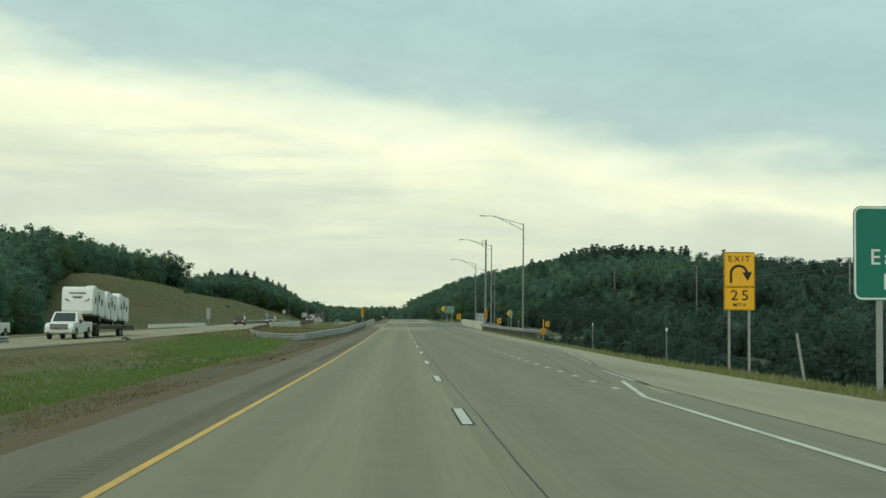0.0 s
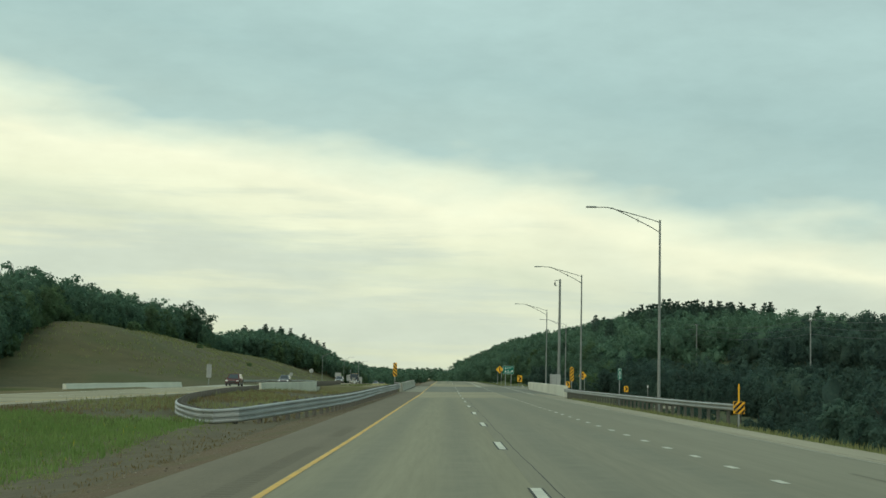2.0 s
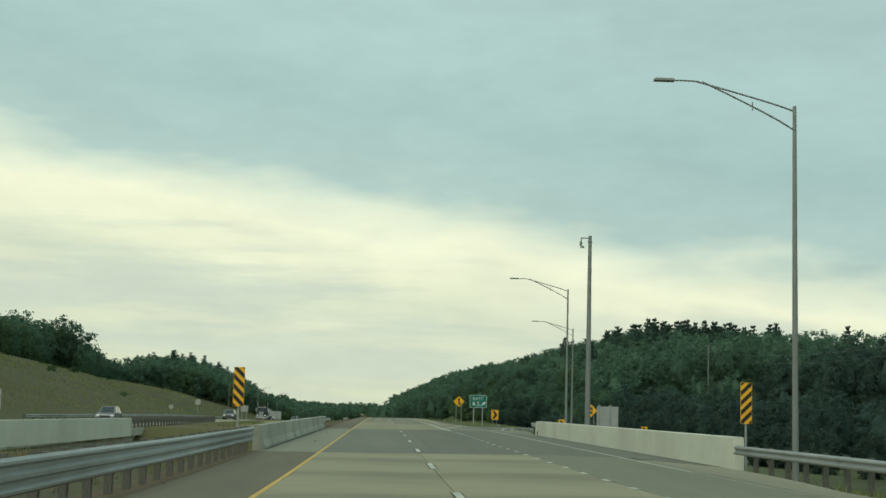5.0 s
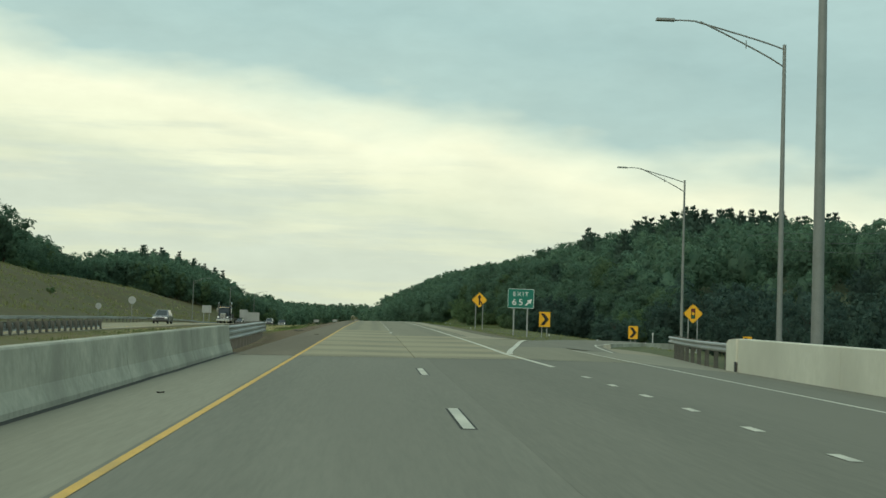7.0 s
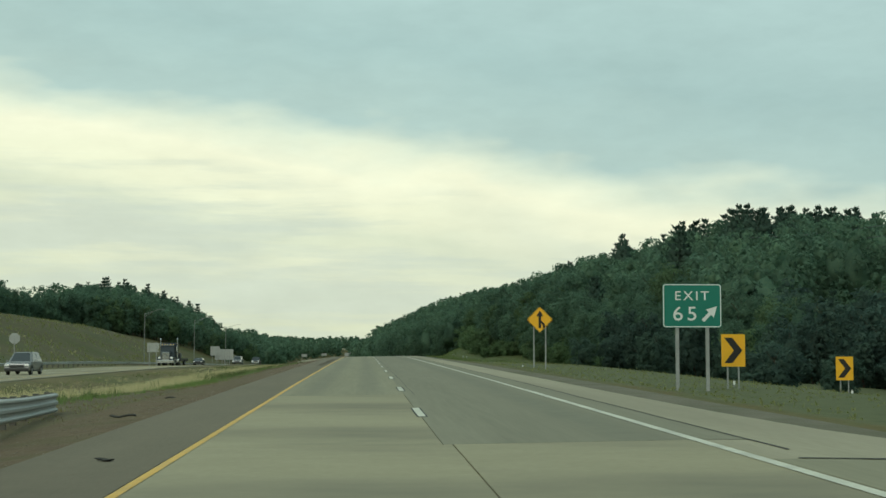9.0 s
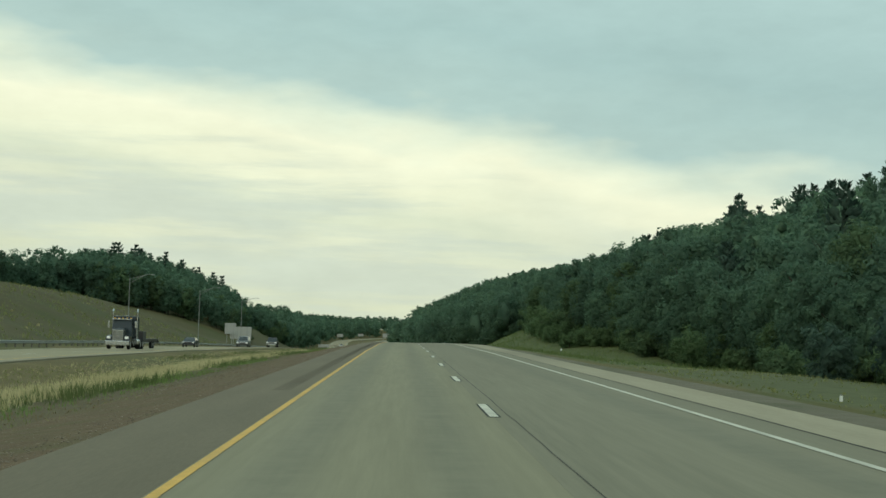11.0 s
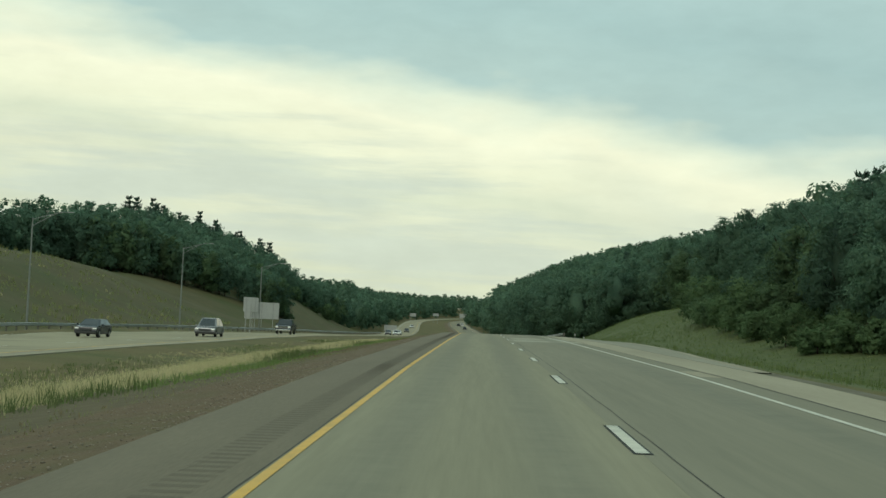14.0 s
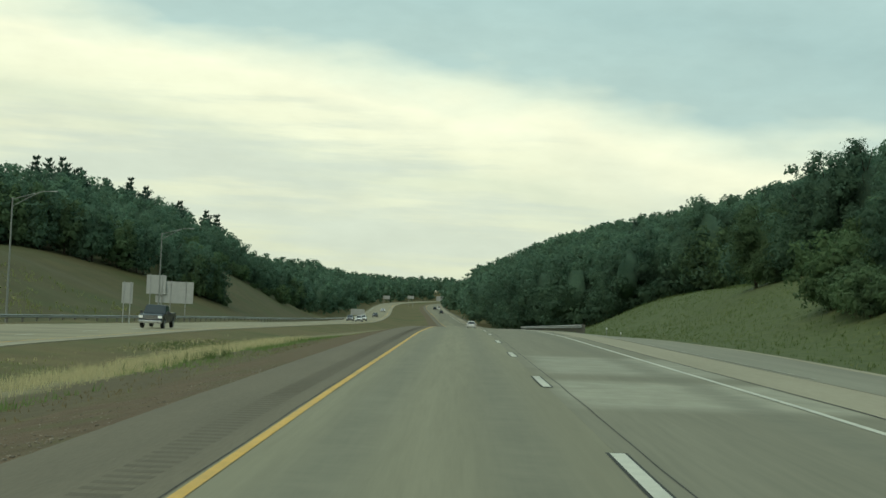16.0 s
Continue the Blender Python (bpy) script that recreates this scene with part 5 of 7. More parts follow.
def leaf_cards(rng, pts, nrm, size):
    """Irregular three-cornered leaf sprays at pts, facing roughly along nrm."""
    n = len(pts)
    d = unit(nrm + rng.normal(0, 0.36, (n, 3)))
    a = unit(np.cross(d, rng.normal(0, 1, (n, 3))))
    b = np.cross(d, a)
    s = size * rng.uniform(0.6, 1.4, (n, 1))
    corners = []
    for u, w in ((-1, -0.55), (1, -0.4), (0.05, 1.0)):
        corners.append(pts + a * s * (u + rng.uniform(-0.35, 0.35, (n, 1))) + b * s * (w + rng.uniform(-0.35, 0.35, (n, 1))) + d * s * rng.uniform(-0.25, 0.25, (n, 1)))
    return np.stack(corners, 1).reshape(-1, 3), np.arange(3 * n).reshape(n, 3), d


def needle_cards(rng, pts, way, size):
    """Narrow pointed sprays from pts along way."""
    n = len(pts)
    d = unit(way + rng.normal(0, 0.30, (n, 3)))
    a = unit(np.cross(d, rng.normal(0, 1, (n, 3))))
    s = size * rng.uniform(0.6, 1.4, (n, 1))
    v = np.stack([pts - d * s * 0.5, pts + a * s * 0.42, pts + d * s * 1.5, pts - a * s * 0.42], 1).reshape(-1, 3)
    return v, np.arange(4 * n).reshape(n, 4)


def broad_crown(seed, h, r, lobes, cards, size, base=0.18, core=0.82):
    """A broadleaf crown of uneven leafy lobes round a lumpy heart: vertices, quads, triangles, normals."""
    rng = np.random.default_rng(seed)
    zc, hz = h * (1 + base) / 2, h * (1 - base) / 2
    t = (np.arange(lobes) + 0.5) / lobes
    zz = -0.92 + 1.80 * t
    ring = np.sqrt(np.maximum(0.04, 1 - np.minimum(1, zz * zz))) * rng.uniform(0.45, 0.86, lobes)
    a = np.arange(lobes) * 2.4 + rng.uniform(-0.6, 0.6, lobes)
    cs = np.stack([ring * r * np.cos(a), ring * r * np.sin(a), zc + zz * hz * 0.78], 1)
    rs = r * rng.uniform(0.22, 0.44, lobes) * (1.08 - 0.40 * t)
    mid = np.array([0, 0, zc - 0.15 * hz])
    V, F, N, off = [], [], [], 0
    per = np.maximum(6, (cards * rs ** 2 / (rs ** 2).sum()).astype(int))
    for k, (c, q, m) in enumerate(zip(cs, rs, per)):
        d = rng.normal(0, 1, (int(m * 2.4), 3))
        d[:, 2] = np.where(d[:, 2] < -0.75, -d[:, 2], d[:, 2])
        d = unit(d)
        wob = 1 + 0.16 * np.sin(d[:, :1] * 5 + k) + 0.16 * np.sin(d[:, 2:] * 6 + 2 * k)
        p = c + d * q * rng.uniform(0.70, 1.12, (len(d), 1)) * wob * np.array([1, 1, 0.85])
        far = np.ones(len(p), bool)
        for k2, (c2, q2) in enumerate(zip(cs, rs)):
            if k2 != k:
                far &= np.linalg.norm((p - c2) / np.array([1, 1, 0.85]), axis=1) > q2 * 0.70
        p, d = p[far][:m], d[far][:m]
        if len(p):
            v, f, dn = leaf_cards(rng, p, d + np.array([0, 0, 0.5]), size)
            soft = unit(0.75 * d + 0.45 * unit(p - mid) + 0.30 * dn + np.array([0, 0, 0.12]))
            V.append(v)
            F.append(f + off)
            N.append(np.repeat(soft, 3, axis=0))
            off += len(v)
    quads, tris = np.zeros((0, 4), int), F
    for c, q in zip(cs, rs):
        v = ICO0[0] * q * 0.46 * np.array([1, 1, 0.85]) * rng.uniform(0.7, 1.2, (len(ICO0[0]), 1)) + c
        V.append(v)
        N.append(unit(unit(v - c) * 0.8 + 0.5 * unit(v - mid)))
        tris.append(ICO0[1] + off)
        off += len(v)
    v = ICO1[0] * core * np.array([r * 0.40, r * 0.40, hz * 0.62]) * rng.uniform(0.8, 1.15, (len(ICO1[0]), 1)) + mid + np.array([0, 0, 0.12 * hz])
    V.append(v)
    N.append(unit(v - mid))
    tris.append(ICO1[1] + off)
    V = np.concatenate(V)
    V[:, 2] *= h / np.percentile(V[:, 2], 99.7)
    return V, quads, np.concatenate(tris), np.concatenate(N)


def pine_crown(seed, h, r, tiers, cards, size, base=0.25):
    """A ragged pine: tiers of upswept boughs with gaps between."""
    rng = np.random.default_rng(seed)
    P, D, C, S = [], [], [], []
    for i in range(tiers):
        t = i / (tiers - 1)
        z = h * (base + (1 - base) * t * 0.97)
        rr = r * (1 - t ** 2.6) * rng.uniform(0.7, 1.15) + 0.16 * r
        boughs = 5 if t < 0.8 else 3
        a0 = rng.uniform(0, 6.28)
        for b in range(boughs):
            a = a0 + b * 6.283 / boughs + rng.uniform(-0.35, 0.35)
            ln = rr * rng.uniform(0.65, 1.15)
            m = max(3, int(cards / tiers / boughs))
            u = rng.uniform(0.15, 1.0, m)
            p = np.stack([np.cos(a) * ln * u, np.sin(a) * ln * u, z + h * 0.03 * (u ** 2) * rng.uniform(-0.4, 1.2) + rng.normal(0, h * 0.010, m)], 1)
            p[:, :2] += rng.normal(0, 0.13 * ln + 0.05, (m, 2))
            if ln > 0.3 * r or b == 0:
                C.append(np.array([math.cos(a) * ln * 0.45, math.sin(a) * ln * 0.45, z]))
                S.append(np.array([ln * 0.26, ln * 0.26, h * 0.04]))
            P.append(p)
            D.append(np.tile([0.75 * math.cos(a), 0.75 * math.sin(a), 0.55 + 0.5 * t], (m, 1)))
    P, D = np.concatenate(P), np.concatenate(D)
    v, f = needle_cards(rng, P, D, size)
    out = P.copy()
    out[:, 2] = 0.25 * r
    V, N, T, off = [v], [np.repeat(unit(out), 4, axis=0)], [], len(v)
    ring = np.array([(math.cos(q), math.sin(q), 0.0) for q in np.linspace(0, 2 * math.pi, 7)[:-1]])
    V.append(np.concatenate([ring * 0.20 * r + np.array([0, 0, h * base * 0.6]), [[0, 0, h * 0.99]]]))
    N.append(np.concatenate([ring, [[0, 0, 1.0]]]))
    T.append(np.array([(off + k, off + (k + 1) % 6, off + 6) for k in range(6)]))
    off += 7
    for c, s in zip(C, S):
        w = ICO0[0] * s * rng.uniform(0.75, 1.2, (len(ICO0[0]), 1)) + c
        V.append(w)
        N.append(unit(ICO0[0] + unit(np.array([[c[0], c[1], 0.3 * r]]))))
        T.append(ICO0[1] + off)
        off += len(w)
    return np.concatenate(V), f, np.concatenate(T), np.concatenate(N)


def join_mesh(name, v, quads, tris, mat, normals=None):
    me = bpy.data.meshes.new(name)
    nq, nt = len(quads), len(tris)
    me.vertices.add(len(v))
    me.vertices.foreach_set("co", np.asarray(v, np.float32).ravel())
    loops = np.concatenate([quads.ravel(), tris.ravel()]).astype(np.int32)
    me.loops.add(len(loops))
    me.loops.foreach_set("vertex_index", loops)
    me.polygons.add(nq + nt)
    me.polygons.foreach_set("loop_start", np.concatenate([np.arange(nq) * 4, nq * 4 + np.arange(nt) * 3]).astype(np.int32))
    me.polygons.foreach_set("use_smooth", np.full(nq + nt, normals is not None) if normals is not None else np.concatenate([np.zeros(nq), np.ones(nt)]).astype(bool))
    me.update(calc_edges=True)
    me.validate()
    me.materials.append(mat)
    if normals is not None:
        me.normals_split_custom_set_from_vertices(np.asarray(normals, np.float32))
    return me


def leafy(crown, mat):
    """A crown's arrays with its material between them, as join_mesh takes them."""
    return crown[0], crown[1], crown[2], mat, crown[3]


def trunk_mesh(name, seed, h, r, limbs):
    rng = np.random.default_rng(seed)
    bm = bmesh.new()
    p = Vector((0, 0, -0.4))
    for i in range(4):
        q = Vector((rng.normal(0, 0.02) * h, rng.normal(0, 0.02) * h, h * (0.2 * (i + 1))))
        rod(bm, p, q, r * (1 - 0.2 * i), r * (0.8 - 0.2 * i) + 0.01, 7)
        if i and limbs:
            for k in range(2):
                a = rng.uniform(0, 6.28)
                e = q + Vector((math.cos(a) * h * 0.17, math.sin(a) * h * 0.17, h * 0.13))
                rod(bm, q - Vector((0, 0, h * 0.08)), e, r * 0.35, r * 0.1, 5)
        p = q
    me = bpy.data.meshes.new(name)
    bm.to_mesh(me)
    bm.free()
    me.materials.append(M_BARK)
    return me


PROTO, PROTO_FINE, PROTO_DARK = [], {}, {}
for i, (h, r, lobes, base) in enumerate(((13, 4.6, 26, 0.03), (14.5, 4.9, 28, 0.04), (11.5, 4.4, 24, 0.02), (15.5, 4.6, 28, 0.06), (12.5, 5.2, 28, 0.02))):
    c = join_mesh("crown", *leafy(broad_crown(10 + i, h, r, lobes, 2300, 0.26, base), M_LEAF if i != 2 else M_LEAF2))
    PROTO_FINE[i] = join_mesh("crown", *leafy(broad_crown(10 + i, h, r, lobes + 10, 8000, 0.155, base), M_LEAF if i != 2 else M_LEAF2))
    PROTO_DARK[i] = join_mesh("crown", *leafy(broad_crown(50 + i, h, r, lobes, 1900, 0.28, base), M_DARKLEAF))
    PROTO.append(("broadleaf_tree", trunk_mesh("trunk", 40 + i, h, 0.24, True), c, h))
for i, (h, r, tiers, base) in enumerate(((16, 4.6, 14, 0.2), (14.5, 4.2, 13, 0.15), (17.5, 4.8, 15, 0.25))):
    c = join_mesh("crown", *leafy(pine_crown(70 + i, h, r, tiers, 2200, 0.30, base), M_PINE))
    PROTO.append(("pine_tree", trunk_mesh("trunk", 80 + i, h, 0.22, False), c, h))
for i, (h, r, lobes) in enumerate(((3.2, 2.2, 9), (4.5, 2.6, 10), (2.2, 1.8, 8))):
    c = join_mesh("crown", *leafy(broad_crown(100 + i, h, r, lobes + 9, 3200, 0.105, 0.0, 0.6), (M_LEAF2, M_SHRUB, M_SHRUB)[i]))
    PROTO_DARK[8 + i] = join_mesh("crown", *leafy(broad_crown(104 + i, h, r, lobes + 9, 3200, 0.105, 0.0, 0.6), M_DARKLEAF))
    PROTO.append(("bush", trunk_mesh("stem", 110 + i, h, 0.06, True), c, h))
PROTO.append(("bush", trunk_mesh("stem", 120, 3.4, 0.08, True), join_mesh("crown", *leafy(broad_crown(130, 3.4, 1.75, 22, 4200, 0.085, -0.22, 0.7), M_PINE)), 3.4))
PROTO.append(("broadleaf_tree", trunk_mesh("trunk", 121, 11, 0.18, True), join_mesh("crown", *leafy(broad_crown(131, 11, 3.6, 26, 6000, 0.14, 0.12, 0.8), M_SHRUB)), 11))
LABEL = {"broadleaf_tree": "dense dark-green broadleaf tree at the wood's edge", "pine_tree": "tall ragged dark pine above the wood", "bush": "rounded green bush in the rough grass"}
GROUP = {"broadleaf_tree": "trees of the wood", "pine_tree": "pines of the wood", "bush": "bushes along the verge"}


def plant(kind, x, y, scale, turn, sink=0.15, stretch=1.0):
    name, tr, cr_, h = PROTO[kind]
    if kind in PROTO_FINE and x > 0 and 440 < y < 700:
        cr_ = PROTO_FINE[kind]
    # right-hand trees up to y 440 take the darker leaf copy
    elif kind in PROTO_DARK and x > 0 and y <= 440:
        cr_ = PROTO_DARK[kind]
    ob = thing(name, (x, y, height(x, y) - sink), LABEL[name], "bush" if name == "bush" else "tree", GROUP[name], turn)
    ob.scale = (scale * stretch, scale * stretch, scale)
    for nm, me in (("trunk" if name != "bush" else "stem", tr), ("crown", cr_)):
        o = new(nm, me)
        o.parent = ob
    return ob


rng = np.random.default_rng(5)


def rows_along(edge, sign, ys, depth_rows, gap, kinds, lo, hi):
    for r in range(depth_rows):
        for y in np.arange(ys[0] + (r % 2) * gap / 2, ys[1], gap):
            yy = y + rng.uniform(-1.8, 1.8)
            x = float(edge(yy)) + sign * (1.5 + r * gap * 0.9 + rng.uniform(-1.5, 1.5)) + float(bend(yy))
            k = kinds[rng.integers(len(kinds))]
            tall = (float(tops(x - float(bend(yy)), yy)) - height(x, yy)) * rng.uniform(lo, hi)
            sc = min(max(tall, 6.0), 17.0) * (0.85 if r == 0 else 1.0) * (0.6 if near_line(x, yy) else 1.0) / PROTO[k][3]
            plant(k, x, yy, sc, rng.uniform(0, 360), 1.0)


rows_along(wood_edge_r, 1, (330, 760), 2, 6.5, (0, 1, 2, 3, 4, 0, 1, 4, 5), 0.9, 1.06)
rows_along(wood_edge_r, 1, (90, 330), 1, 8.5, (0, 2, 4, 2), 0.8, 1.0)
rows_along(wood_edge_l, -1, (330, 1000), 1, 6.5, (0, 1, 2, 3, 4, 0, 4), 0.95, 1.12)
rows_along(wood_edge_l, -1, (150, 310), 2, 9.0, (0, 1, 2, 3, 4), 0.8, 1.0)
for u in np.linspace(0, 1, 12):
    y = 790 + 36 * u
    x = float(wood_edge_l(y)) - rng.uniform(0, 3)
    k = int(rng.integers(0, 5))
    tall = (float(tops(x, y)) - height(x, y)) * 0.95
    plant(k, x, y + rng.uniform(-1.5, 1.5), min(max(tall, 6.0), 15.0) / PROTO[k][3], rng.uniform(0, 360), 1.0)
# stand-out trees on the skyline
for k, x, y, top in ((7, 80, 590.6, 32.8), (5, 80.7, 655.4, 33.9), (6, 61.9, 634, 29.5), (5, 52, 658, 26.2), (0, 73.5, 583, 30.5), (7, 92, 596, 32.4), (3, -96.8, 597, 30.6), (1, -101, 590, 28.0), (4, -92.5, 592, 28.5),
                     (5, -119, 898, 32.1), (6, -99.5, 925, 31.7), (7, -113, 886, 30), (6, -107, 891, 29.7), (5, -84, 902, 29.2), (3, 48, 683, 23.8), (1, 49, 655, 22.6), (4, 47.5, 668, 22.4), (7, 86, 600, 33), (5, 97, 605, 32.8), (6, 103, 612, 33), (7, 110, 622, 34)):
    zb = height(x, y)
    plant(k, x, y, max(0.7, (top - zb) / PROTO[k][3]), rng.uniform(0, 360), 0.0, 0.85 if k > 4 else 1.05)
for n, (x, y, top) in enumerate(((80.6, 600, 34.9), (82.9, 602, 35.3), (85.5, 600, 34.3), (88.8, 598, 34.2), (92.2, 602, 34.9), (95.1, 600, 34.2), (98.2, 601, 34.9), (101.1, 600, 34.6), (106.4, 600, 33.7), (110.1, 600, 33.2), (118, 600, 34.4), (120.8, 602, 34.8), (67.6, 600, 30.4), (70.0, 599, 30.6), (55.1, 600, 28.4))):
    plant(5 + n % 3, x, y, (top - height(x, y)) / PROTO[5 + n % 3][3], rng.uniform(0, 360), 0.0, 0.8)
plant(12, 31.0, 560.5, 1.0, 40, 0.3)
for k, x, y, top in ((1, 36.5, 661, 20.6), (3, 33.2, 662, 19.6), (4, 31.5, 664, 16.6), (0, 39.5, 655, 21.5), (2, 29.0, 672, 15.2)):
    plant(k, x, y, (top - height(x, y)) / PROTO[k][3], rng.uniform(0, 360), 0.3)
# bushes
for n in range(46):
    x, y = rng.uniform(19, 62), rng.uniform(388, 436)
    if x > 20 + (436 - y) * 0.12 and not (x > 40 and y < 400 + (x - 40) * 0.6):
        plant((0, 2, 4, 8, 11)[n % 5], x, y, rng.uniform(0.9, 1.3) if n % 5 > 2 else rng.uniform(0.3, 0.5), rng.uniform(0, 360), 0.3)
for n in range(54):
    x, y = rng.uniform(17, 36), rng.uniform(72, 205)
    plant((8, 9, 11, 10)[n % 4], x, y, rng.uniform(0.5, 1.0), rng.uniform(0, 360), 0.3)
for y in np.arange(340, 960, 6.0):
    x = float(wood_edge_l(y)) + rng.uniform(-1.5, 2.0)
    plant(int(rng.integers(8, 11)), x, y + rng.uniform(-2, 2), rng.uniform(0.7, 1.3), rng.uniform(0, 360), 0.3)
for y in np.arange(440, 700, 2.3):
    x = float(wood_edge_r(y)) + (rng.uniform(-3.2, 1.5) * 1.6 if 560 < y < 680 else rng.uniform(-0.6, 1.5))
    plant(int(rng.integers(8, 11)), x, y + rng.uniform(-1.5, 1.5), rng.uniform(0.7, 1.25), rng.uniform(0, 360), 0.2)
for x, y, sc, k in ((19, 118, 0.5, 8), (23, 104, 0.5, 8), (26, 128, 0.6, 9), (28, 84, 1.0, 8), (26, 70, 0.8, 10), (30, 96, 1.2, 9), (34, 120, 1.2, 8), (27, 150, 0.9, 9), (33, 170, 1.0, 8), (38, 140, 1.2, 9),
                    (22, 420, 1.0, 8), (25, 432, 1.2, 9), (21.2, 402, 0.9, 11), (27.6, 404, 1.1, 11), (24, 455, 0.8, 8), 
                    (-78, 420, 0.8, 8), (-70, 470, 0.6, 10), (-76, 520, 0.7, 10), (-60, 500, 0.5, 10), (28, 505, 0.9, 9), (30, 548, 1.1, 8), (28, 590, 0.8, 8), (29, 615, 1.0, 9), (31, 640, 0.9, 8), (27, 570, 0.7, 10), (30, 668, 1.0, 8)):
    plant(k, x, y, sc, rng.uniform(0, 360), 0.1)


def woods(name, label, spots, seed, mat_pick, tall=(11, 15), cards=950, size=0.31):
    """Far woods: many whole trees joined."""
    r2 = np.random.default_rng(seed)
    protos = []
    for i in range(5):
        protos.append((0, *broad_crown(200 + i, 13, 5.2, 13, cards, size, 0.0), 13))
    for i in range(3):
        protos.append((1, *pine_crown(230 + i, 16, 4.2, 13, 800, 0.40, 0.15), 16))
    made = {0: [[], [], [], 0, []], 1: [[], [], [], 0, []]}
    for x, y, pine in spots:
        k = r2.integers(5, 8) if pine else r2.integers(0, 5)
        kind, v, q, t, nv, h = protos[k]
        xr = x - float(bend(y))
        room = float(tops(xr, y)) - height(x, y) + 0.8 if y < 1900 else r2.uniform(*tall)
        sc = min(max(room, 7.0), 17.0) * r2.uniform(0.88, 1.08) / h * (1.18 if pine else 1.0) * (0.6 if near_line(xr, y) else 1.0)
        a = r2.uniform(0, 6.28)
        c, s = math.cos(a), math.sin(a)
        w = np.stack([(v[:, 0] * c - v[:, 1] * s), (v[:, 0] * s + v[:, 1] * c), v[:, 2]], 1) * sc + np.array([x, y, height(x, y) - 0.8])
        m = made[kind]
        m[0].append(w)
        m[1].append(q + m[3])
        m[2].append(t + m[3])
        m[3] += len(w)
        m[4].append(np.stack([nv[:, 0] * c - nv[:, 1] * s, nv[:, 0] * s + nv[:, 1] * c, nv[:, 2]], 1))
    for kind, nm, mt in ((0, name, mat_pick), (1, "pine_" + name, M_PINE)):
        m = made[kind]
        if m[0]:
            ob = new(nm, join_mesh(nm, np.concatenate(m[0]), np.concatenate(m[1]), np.concatenate(m[2]), mt, np.concatenate(m[4])))
            tagged(ob, label if kind == 0 else "far-off dark pines among the woods", "woods", kind="stuff")


def far_spots(edge, sign, y0, y1, depth, gap, start, pine_p):
    out = []
    y = y0
    while y < y1:
        g = gap * (1 + max(0, (y - 900)) / 900)
        d = start
        while d < depth + max(0, y - 900) * 0.25:
            yy, dd = y + rng.uniform(-0.5, 0.5) * g, d + rng.uniform(-0.4, 0.4) * g
            x = float(edge(yy)) + sign * dd + float(bend(yy))
            out.append((x, yy, rng.random() < pine_p(dd, yy)))
            d += g * (1 + dd / 260)
        y += g
    return out


hill = far_spots(wood_edge_r, 1, 335, 1000, 100, 9.2, 13, lambda d, y: 0.6 if 570 < y < 650 and d > 40 else 0.02)
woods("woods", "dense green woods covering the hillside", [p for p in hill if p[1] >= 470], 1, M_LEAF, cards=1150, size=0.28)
# same trees in the darker leaf copy, below y 470
woods("woods", "darker green woods at the foot of the hill", [p for p in hill if p[1] < 470], 9, M_DARKLEAF, cards=1000, size=0.30)
woods("woods", "dense green woods covering the low hill", far_spots(wood_edge_r, 1, 60, 335, 70, 10, 9, lambda d, y: 0.0), 2, M_DARKLEAF)
woods("woods", "dense green woods on the ridge", far_spots(wood_edge_l, -1, 160, 1000, 50, 9.2, 8, lambda d, y: 0.25 if y > 830 and d > 20 else 0.03), 3, M_LEAF)
woods("woods", "distant woods along the valley", far_spots(wood_edge_r, 1, 1000, 1900, 75, 10.0, 0.5, lambda d, y: 0.0), 4, M_LEAF, (12, 16), 420, 0.46)
woods("woods", "woods along the road's edge", far_spots(wood_edge_r, 1, 765, 1000, 12, 7.0, 0.5, lambda d, y: 0.0), 8, M_LEAF, (12, 16), 2600, 0.19)
woods("woods", "distant woods along the valley", far_spots(wood_edge_l, -1, 1000, 1900, 75, 10.0, 0.5, lambda d, y: 0.0), 6, M_LEAF, (12, 16), 420, 0.46)
ridge = [(x + rng.uniform(-8, 8), y + rng.uniform(-12, 12), False) for y in (1930, 1975, 2030, 2100, 2200, 2320) for x in np.arange(-300, 420, 13)]
woods("woods", "low wooded ridge closing the valley", ridge, 7, M_LEAF, (14, 19), 150, 0.75)


# ---- vehicles ----
def wheel(parent, x, y, r, w=0.24, name="wheel"):
    """A wheel whose axle runs along x."""
    bm = bmesh.new()
    rod(bm, (x - w / 2, y, r), (x + w / 2, y, r), r, None, 20)
    bmesh.ops.bevel(bm, geom=[e for e in bm.edges if len(e.link_faces) == 2 and any(len(f.verts) > 4 for f in e.link_faces)], offset=0.04, segments=2, affect="EDGES")
    t = part("tyre", bm, M_RUBBER, parent)
    for s in (-1, 1):
        bm = bmesh.new()
        rod(bm, (x + s * (w / 2 - 0.02), y, r), (x + s * (w / 2 + 0.012), y, r), r * 0.62, r * 0.5, 16)
        part("rim", bm, M_RIM, t, "dull metal rim")


def window(parent, pts, name="window"):
    """A dark pane through four or more corner points."""
    bm = bmesh.new()
    f = bm.faces.new([bm.verts.new(p) for p in pts])
    n = f.normal if f.normal.length else Vector((0, 0, 1))
    f.normal_update()
    r = bmesh.ops.extrude_face_region(bm, geom=[f])
    for v in r["geom"]:
        if isinstance(v, bmesh.types.BMVert):
            v.co += f.normal * 0.02
    bmesh.ops.recalc_face_normals(bm, faces=bm.faces[:])
    part(name, bm, M_GLASS, parent)


